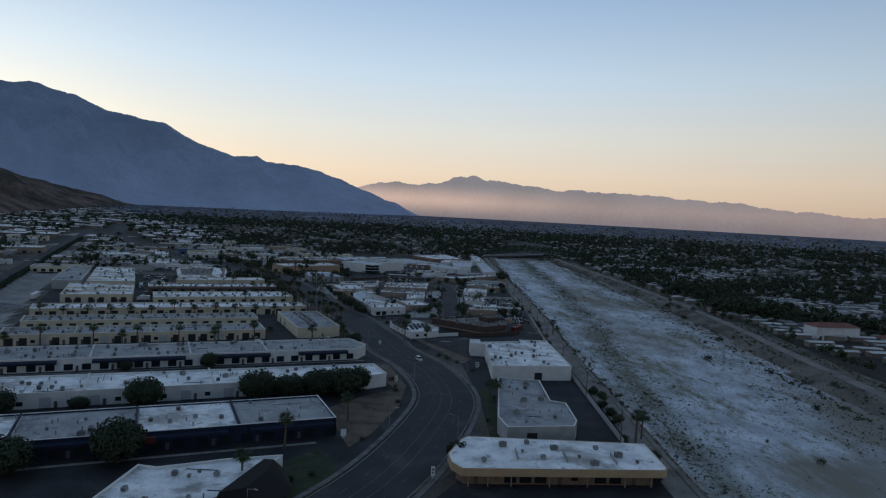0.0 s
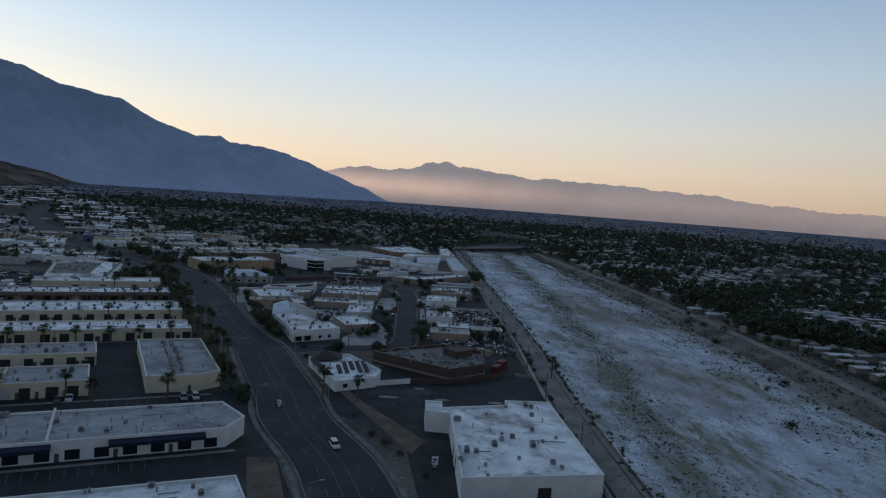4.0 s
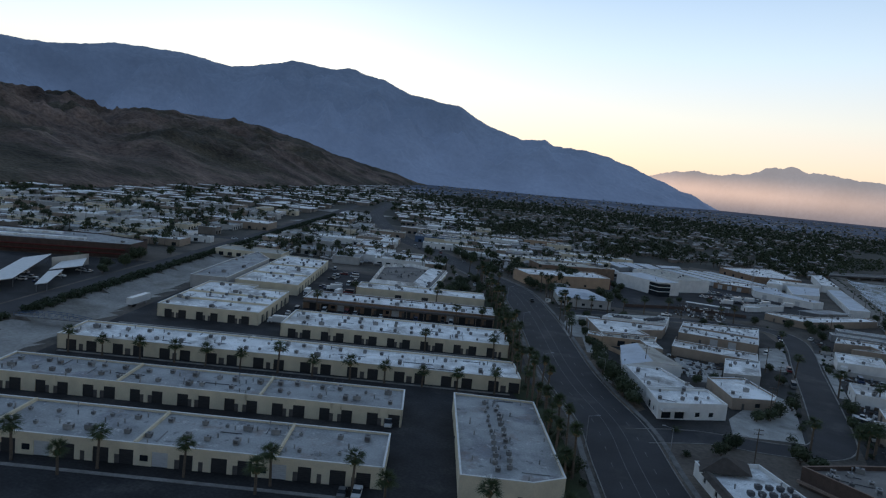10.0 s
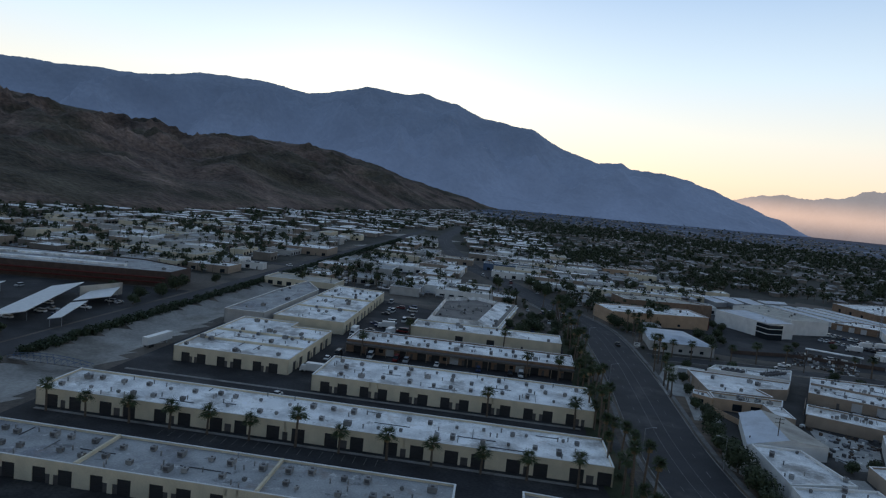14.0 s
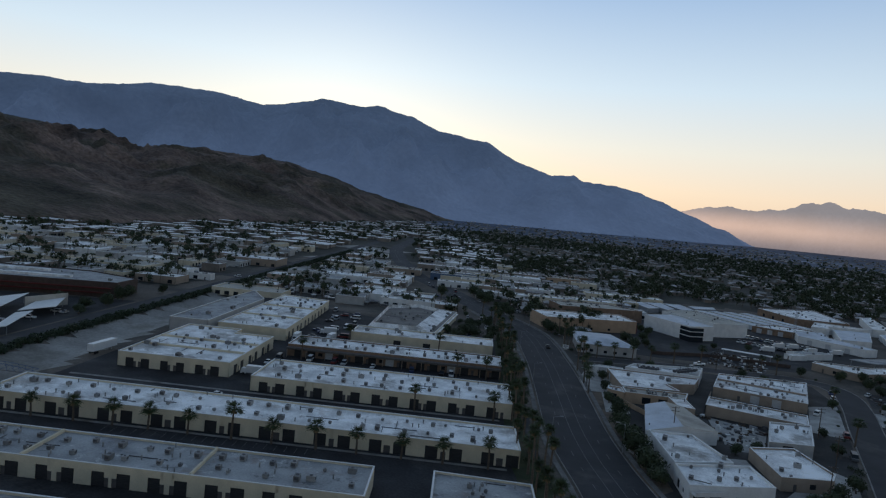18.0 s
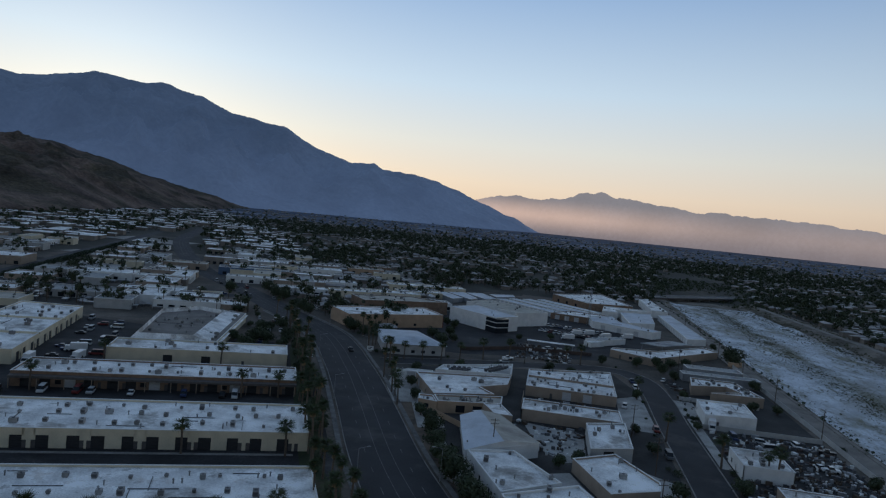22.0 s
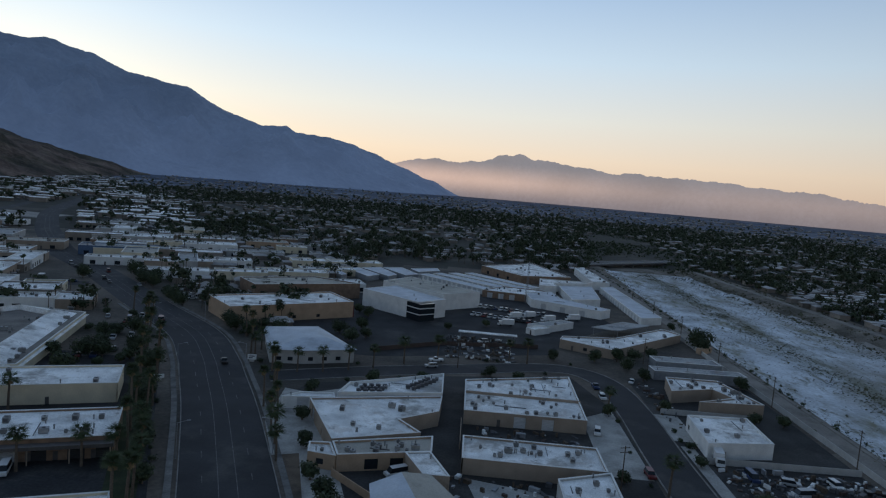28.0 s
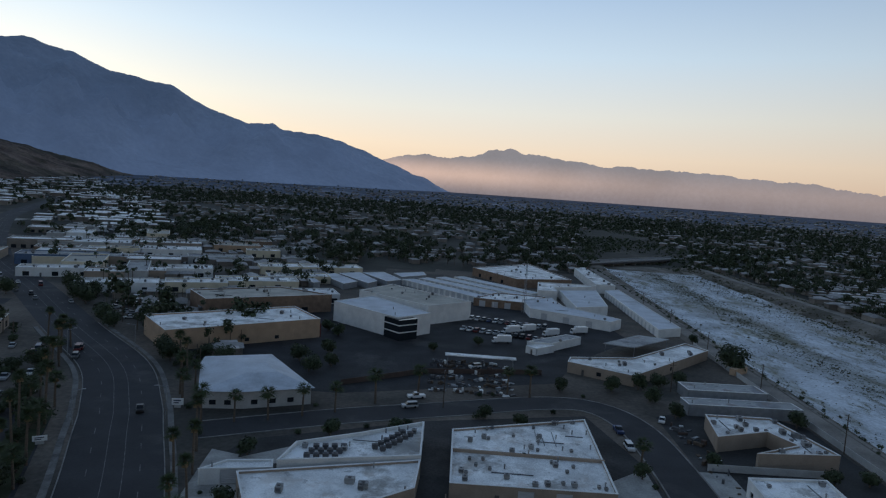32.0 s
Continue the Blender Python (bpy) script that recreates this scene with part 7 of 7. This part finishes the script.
rows, taken = [], []
for x, y, z in zone(900, town, 13):
    L, D = rng.uniform(14, 46), rng.uniform(10, 26)
    if any((x - p) ** 2 + (y - q) ** 2 < (0.36 * (L + e)) ** 2 for p, q, e in taken):
        continue
    taken.append((x, y, L))
    rows.append((x, y, z, L, D, rng.uniform(3.5, 6.5), radians(TURN) + rng.choice((0, math.pi / 2)), 0.0, 1))
rows.sort(key=lambda k: math.hypot(k[0] + 25, k[1] - 270))
for n, (x, y, z, L, D, h, a, _, _) in enumerate(rows[:165]):
    look_of = (("white_wall", "white_roof", "white"), ("tan_wall", "white_roof", "tan"), ("grey_wall", "grey_roof", "grey"), ("cream", "tan_roof", "cream"), ("far_wall", "white_roof", "beige"))[n % 5]
    hall(pose(x, y, z, 0, 0, math.degrees(a)), [(-L / 2, -D / 2), (L / 2, -D / 2), (L / 2, D / 2), (-L / 2, D / 2)], h, look_of[0], look_of[1], look_of[2] + " flat-roofed commercial building below the hills", "commercial_building", {0: [("s", 4), ("s", L - 4)]} if L < 30 else {0: [("s", 4), ("s", 10), ("s", 16), ("s", 22)]}, 2 if n < 120 else 0, 0, seed=300 + n, group="town buildings", parapet=0.6)
boxes("town_buildings", rows[165:], ["far_wall", "white_roof"], "flat white-roofed commercial buildings below the hills", "buildings")
rows = []
for x, y, z in zone(2600, town, 14):
    rows.append((x, y, z + 0.3, 4.5, 1.8, 1.0, radians(TURN) + rng.choice((0, math.pi / 2)), 0.0, 1))
boxes("far_vehicles", rows, ["car_grey", "car_silver"], "parked vehicles glinting in the distant town", "vehicles")
pts = zone(420, town, 15)
R = np.full(len(pts), 1.9)
scatter_leaves("far_palms", pts, R, np.full(len(pts), 9.0), 40, 0.3, "frond", "distant palm crowns over the town", "palms", 33, 0.6)
b = Build()
for x, y, z in pts:
    b.rod((x, y, z), (x, y, z + 9), 0.28, 0.2, 5)
solid("far_palm_trunks", b, ["trunk"], "slender trunks of distant palms", "palm trunks", kind="stuff")
# named larger blocks beyond the avenue
for i, (u, v, L, D, h, wall, roof, label) in enumerate((
        (32, 894, 58, 20, 6, "blue_steel", "grey_roof", "long blue-grey store with a row of windows"), (42, 846, 40, 14, 4.5, "white_wall", "white_roof", "low white commercial building by the avenue"), (88, 838, 30, 20, 5, "tan_wall", "white_roof", "tan commercial building with white roof"),
        (118, 848, 26, 18, 5, "white_wall", "white_roof", "white commercial building with a flat roof"), (30, 975, 60, 26, 5.5, "grey_wall", "white_roof", "wide commercial building with white roof"), (-62, 810, 44, 24, 5, "white_wall", "white_roof", "white commercial building beside the channel"),
        (-20, 915, 40, 22, 5, "tan_wall", "tan_roof", "tan commercial building with gravel roof"), (-20, 850, 40, 14, 4.5, "tan_wall", "white_roof", "low tan commercial building with white roof"), (-156, 862, 50, 34, 6, "tan_wall", "white_roof", "cream commercial building across the channel"), (-130, 735, 16, 8, 4, "white_wall", "white_roof", "small white building across the channel"),
        (100, 945, 40, 24, 5, "white_wall", "white_roof", "white commercial building with a flat roof"), (150, 985, 36, 22, 5, "orange_wall", "tan_roof", "orange stucco commercial building with gravel roof"))):
    hall(park(u, v), rect(L, D), h, wall, roof, label, "commercial_building", {0: bays(L, 3, 7, [[("s", 2)], [("d", 2)]])}, 8, 3, seed=80 + i)
# flat-roofed shops between the avenue and the suburbs
rs = random.Random(91)
done = [W(32 + 29, 904), W(62, 853), W(103, 848), W(131, 857), W(60, 988), W(120, 957), W(168, 996)]
for k in range(400):
    u, v = rs.uniform(40, 225), rs.uniform(775, 1035)
    x, y = W(u, v)
    if len(done) > 30 or near_road(x, y, 34) or near_plan(x, y) or any(math.dist((x, y), p) < 34 for p in done) or x > -60:
        continue
    done.append((x, y))
    L, D = rs.uniform(24, 46), rs.uniform(13, 20)
    wall, roof, word = rs.choice((("white_wall", "white_roof", "white"), ("tan_wall", "white_roof", "tan"), ("grey_wall", "grey_roof", "grey"), ("cream", "white_roof", "cream"), ("brick_wall", "tan_roof", "brown")))
    hall(park(u - L / 2, v - D / 2), rect(L, D), rs.uniform(3.6, 5.2), wall, roof, word + " flat-roofed shop building beyond the avenue", "shop_building", {0: bays(L, 3, 7, [[("s", 2)], [("d", 2)]])}, 6, 2, seed=400 + k, group="shops beyond the avenue")
for k in range(56):
    x, y = W(rs.uniform(40, 225), rs.uniform(775, 1035))
    if not near_road(x, y, 14) and not near_plan(x, y) and all(math.dist((x, y), p) > 21 for p in done):
        any_car(x, y, TURN + rs.choice((0, 90)), "parked between shop buildings")
# hedge along the channel
pts = [(x, y, -0.2) for x, y in [W(-93.5 + 0.8 * math.sin(v * 1.7), v) for v in np.arange(380, 1150, 2.0) if abs(v - 474) > 4]]
scatter_leaves("channel_hedge", pts, np.full(len(pts), 2.7), np.full(len(pts), 1.3), 170, 0.15, "hedge", "dark hedge along the flood channel", "hedge", 34)
# shrubs of the riverbed, thicker in bands and along the old stream line
STREAM = [(60, 78), (203, 81), (237, 81), (306, 89), (442, 101), (651, 112), (962, 122), (1080, 125)]
r = np.random.default_rng(41)
pts, rad = [], []
while len(pts) < 16000:
    y = r.uniform(90, 1080)
    x = r.uniform(wash_left(y) - 8, wash_right(y) + 14)
    a, bb = wash_left(y), wash_right(y)
    band = noise.noise((x * 0.028, y * 0.009, 3.0)) + 0.5 * noise.noise((x * 0.09, y * 0.05, 1.0))
    edge = max(0, 1 - abs(x - a - 2) / 9) * 0.6 + max(0, 1 - abs(x - bb + 6) / 24) * 0.45
    middle = max(0, 1 - abs(x - interpolate(STREAM, y)[0]) / 18) * 0.7
    if r.uniform() < 0.04 + max(0, band) * 0.5 + edge + middle:
        pts.append((x, y, height(x, y)))
        rad.append(r.uniform(0.15, 0.42) if r.uniform() < 0.985 else r.uniform(0.6, 1.2))
rad = np.array(rad)
scatter_leaves("riverbed_shrubs", pts, rad, rad * 0.4, 12, 0.4, "shrub", "low grey-green desert shrubs across the riverbed", "shrubs", 35, 0.55)
for x, y, s in ((143, 358, 1.6), (172, 426, 1.7), (178, 300, 1.4), (152, 268, 1.2), (160, 415, 1.0), (120, 205, 1.0), (180, 520, 1.8), (190, 560, 1.8), (186, 575, 1.6), (195, 545, 1.5), (196, 600, 1.4), (165, 330, 0.9)):
    bush(x, y, 2, s, rnd, "dark desert shrub standing on pale sand", height(x, y))
# bank trees of the near right shore
pts = [(206 + r.uniform(0, 26), y + r.uniform(-4, 4), 0) for y in range(180, 1150, 7)]
R = r.uniform(1.6, 3.8, len(pts))
scatter_leaves("bank_trees", pts, R, R * 0.9 + 0.5, 110, 0.19, "leaf", "dark trees and oleanders behind the right bank", "trees", 36)

# scrub behind and beyond the bridge
pts = []
while len(pts) < 5000:
    y = r.uniform(1085, 2100)
    x = r.uniform(40, 330 + (y - 1085) * 0.2)
    if noise.noise((x * 0.012, y * 0.006, 2.0)) + r.uniform(-0.4, 0.4) > 0.05 and x > 70 + 0.08 * (y - 1085):
        pts.append((x, y, height(x, y)))
R = 0.7 + 3.2 * r.uniform(0, 1, len(pts)) ** 3
scatter_leaves("river_scrub", pts, R, R * 0.5, 24, 0.34, "leaf", "dark scrub beyond the road bridge", "shrubs", 37)
# oleanders and shrubs at the riverbed's edge
pts = [(69.5 + r.uniform(-1.0, 3.5), y + r.uniform(-3, 3), -0.4) for y in np.arange(250, 1050, 4.0)]
R = r.uniform(0.5, 1.5, len(pts))
scatter_leaves("edge_shrubs", pts, R, R * 0.5, 60, 0.22, "leaf", "dark shrubs along the riverbed's edge", "shrubs", 38)
# white houses with red roofs behind the right bank
for x, y, L, D, hh in ((250, 446, 30, 13, 8.2), (284, 436, 14, 12, 3.4), (300, 474, 26, 12, 5.6)):
    t = thing("house", pose(x, y, 0, 0, 0, 8), "white stucco house with a red hipped roof", "house", "right bank houses")
    b = Build()
    for p, q in (((-L / 2, -D / 2), (L / 2, -D / 2)), ((L / 2, -D / 2), (L / 2, D / 2)), ((L / 2, D / 2), (-L / 2, D / 2)), ((-L / 2, D / 2), (-L / 2, -D / 2))):
        wall_with_openings(b, p, q, hh, 0.25, [("w", 3 + 4 * k) for k in range(int(math.dist(p, q) / 4))] if p[1] < 0 and q[1] < 0 else ())
    part("wall", b.mesh("wall", ["white_wall"]), t)
    for k in range(int(L / 4)):
        part("window", DOORS["w"], t, pose(-L / 2 + 3 + 4 * k, -D / 2 + 0.15, 1.0))
    b = Build()
    b.prism([(-L / 2 - 0.7, -D / 2 - 0.7, hh), (L / 2 + 0.7, -D / 2 - 0.7, hh), (L / 2 + 0.7, D / 2 + 0.7, hh), (-L / 2 - 0.7, D / 2 + 0.7, hh)], [(-L / 2 + 4, -0.2, hh + 2.2), (L / 2 - 4, -0.2, hh + 2.2), (L / 2 - 4, 0.2, hh + 2.2), (-L / 2 + 4, 0.2, hh + 2.2)], 0, True, True)
    part("roof", b.mesh("roof", ["tile_roof"]), t)
# scrub on the far levee's slopes
pts = []
while len(pts) < 3200:
    y = r.uniform(120, 1120)
    o = r.uniform(-10, 34)
    if not 11 < o < 21 and noise.noise((o * 0.12, y * 0.02, 6.0)) > r.uniform(-0.25, 0.35):
        x = wash_right(y) + o
        pts.append((x, y, height(x, y)))
R = 0.3 + 1.1 * r.uniform(0, 1, len(pts)) ** 3
scatter_leaves("levee_scrub", pts, R, R * 0.4, 16, 0.36, "shrub", "dull scrub on the far levee's slopes", "shrubs", 39, 0.6)
# olive scrub along the old stream line and on the brown right shore
pts = []
while len(pts) < 4200:
    y = r.uniform(90, 1060)
    x = interpolate(STREAM, y)[0] + r.normal(0, 4.5) + 5 * noise.noise((y * 0.03, 2.0, 5.0))
    if noise.noise((x * 0.06, y * 0.04, 8.0)) > r.uniform(-0.5, 0.4):
        pts.append((x, y, height(x, y)))
while len(pts) < 8600:
    y = r.uniform(200, 1050)
    x = r.uniform(118, 195)
    if (144 if y > 400 else 112 + 0.08 * y) < x < wash_right(y) + 4 and noise.noise((x * 0.05, y * 0.03, 11.0)) > r.uniform(-0.4, 0.5):
        pts.append((x, y, height(x, y)))
R = 0.18 + 0.6 * r.uniform(0, 1, len(pts)) ** 4
scatter_leaves("stream_scrub", pts, R, R * 0.35, 14, 0.36, "shrub", "olive scrub along the riverbed's stream line", "shrubs", 40, 0.6)


# ---- the southern blocks moved up along the avenue to fit the camera's view ----
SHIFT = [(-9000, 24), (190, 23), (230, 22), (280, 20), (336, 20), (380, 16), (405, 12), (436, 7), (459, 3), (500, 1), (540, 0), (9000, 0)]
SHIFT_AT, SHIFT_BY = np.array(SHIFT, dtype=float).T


def shifted_to_view(p):
    """World points (n, 3) after the view-fitting move, which fades out northwards."""
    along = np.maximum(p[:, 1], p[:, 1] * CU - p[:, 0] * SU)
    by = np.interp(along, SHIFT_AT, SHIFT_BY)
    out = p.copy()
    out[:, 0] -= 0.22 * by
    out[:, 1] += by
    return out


def shift_mesh_to_view(ob, before, after):
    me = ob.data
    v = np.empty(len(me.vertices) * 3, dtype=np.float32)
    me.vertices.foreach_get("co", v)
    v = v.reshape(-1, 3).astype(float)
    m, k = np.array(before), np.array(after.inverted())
    w = shifted_to_view(v @ m[:3, :3].T + m[:3, 3])
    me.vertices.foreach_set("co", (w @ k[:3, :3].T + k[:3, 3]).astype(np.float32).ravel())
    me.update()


def shift_to_view(ob):
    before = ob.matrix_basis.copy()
    at = shifted_to_view(np.array([before.translation]))[0]
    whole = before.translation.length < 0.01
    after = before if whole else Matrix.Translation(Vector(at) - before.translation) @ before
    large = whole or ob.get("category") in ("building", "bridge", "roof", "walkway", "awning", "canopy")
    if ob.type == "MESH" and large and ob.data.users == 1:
        shift_mesh_to_view(ob, before, after)
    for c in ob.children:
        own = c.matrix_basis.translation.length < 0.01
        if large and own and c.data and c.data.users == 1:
            shift_mesh_to_view(c, before, after)
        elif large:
            w = shifted_to_view(np.array([before @ c.matrix_basis.translation]))[0]
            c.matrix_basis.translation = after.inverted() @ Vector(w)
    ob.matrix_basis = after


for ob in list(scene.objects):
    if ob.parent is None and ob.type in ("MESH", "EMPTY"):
        shift_to_view(ob)
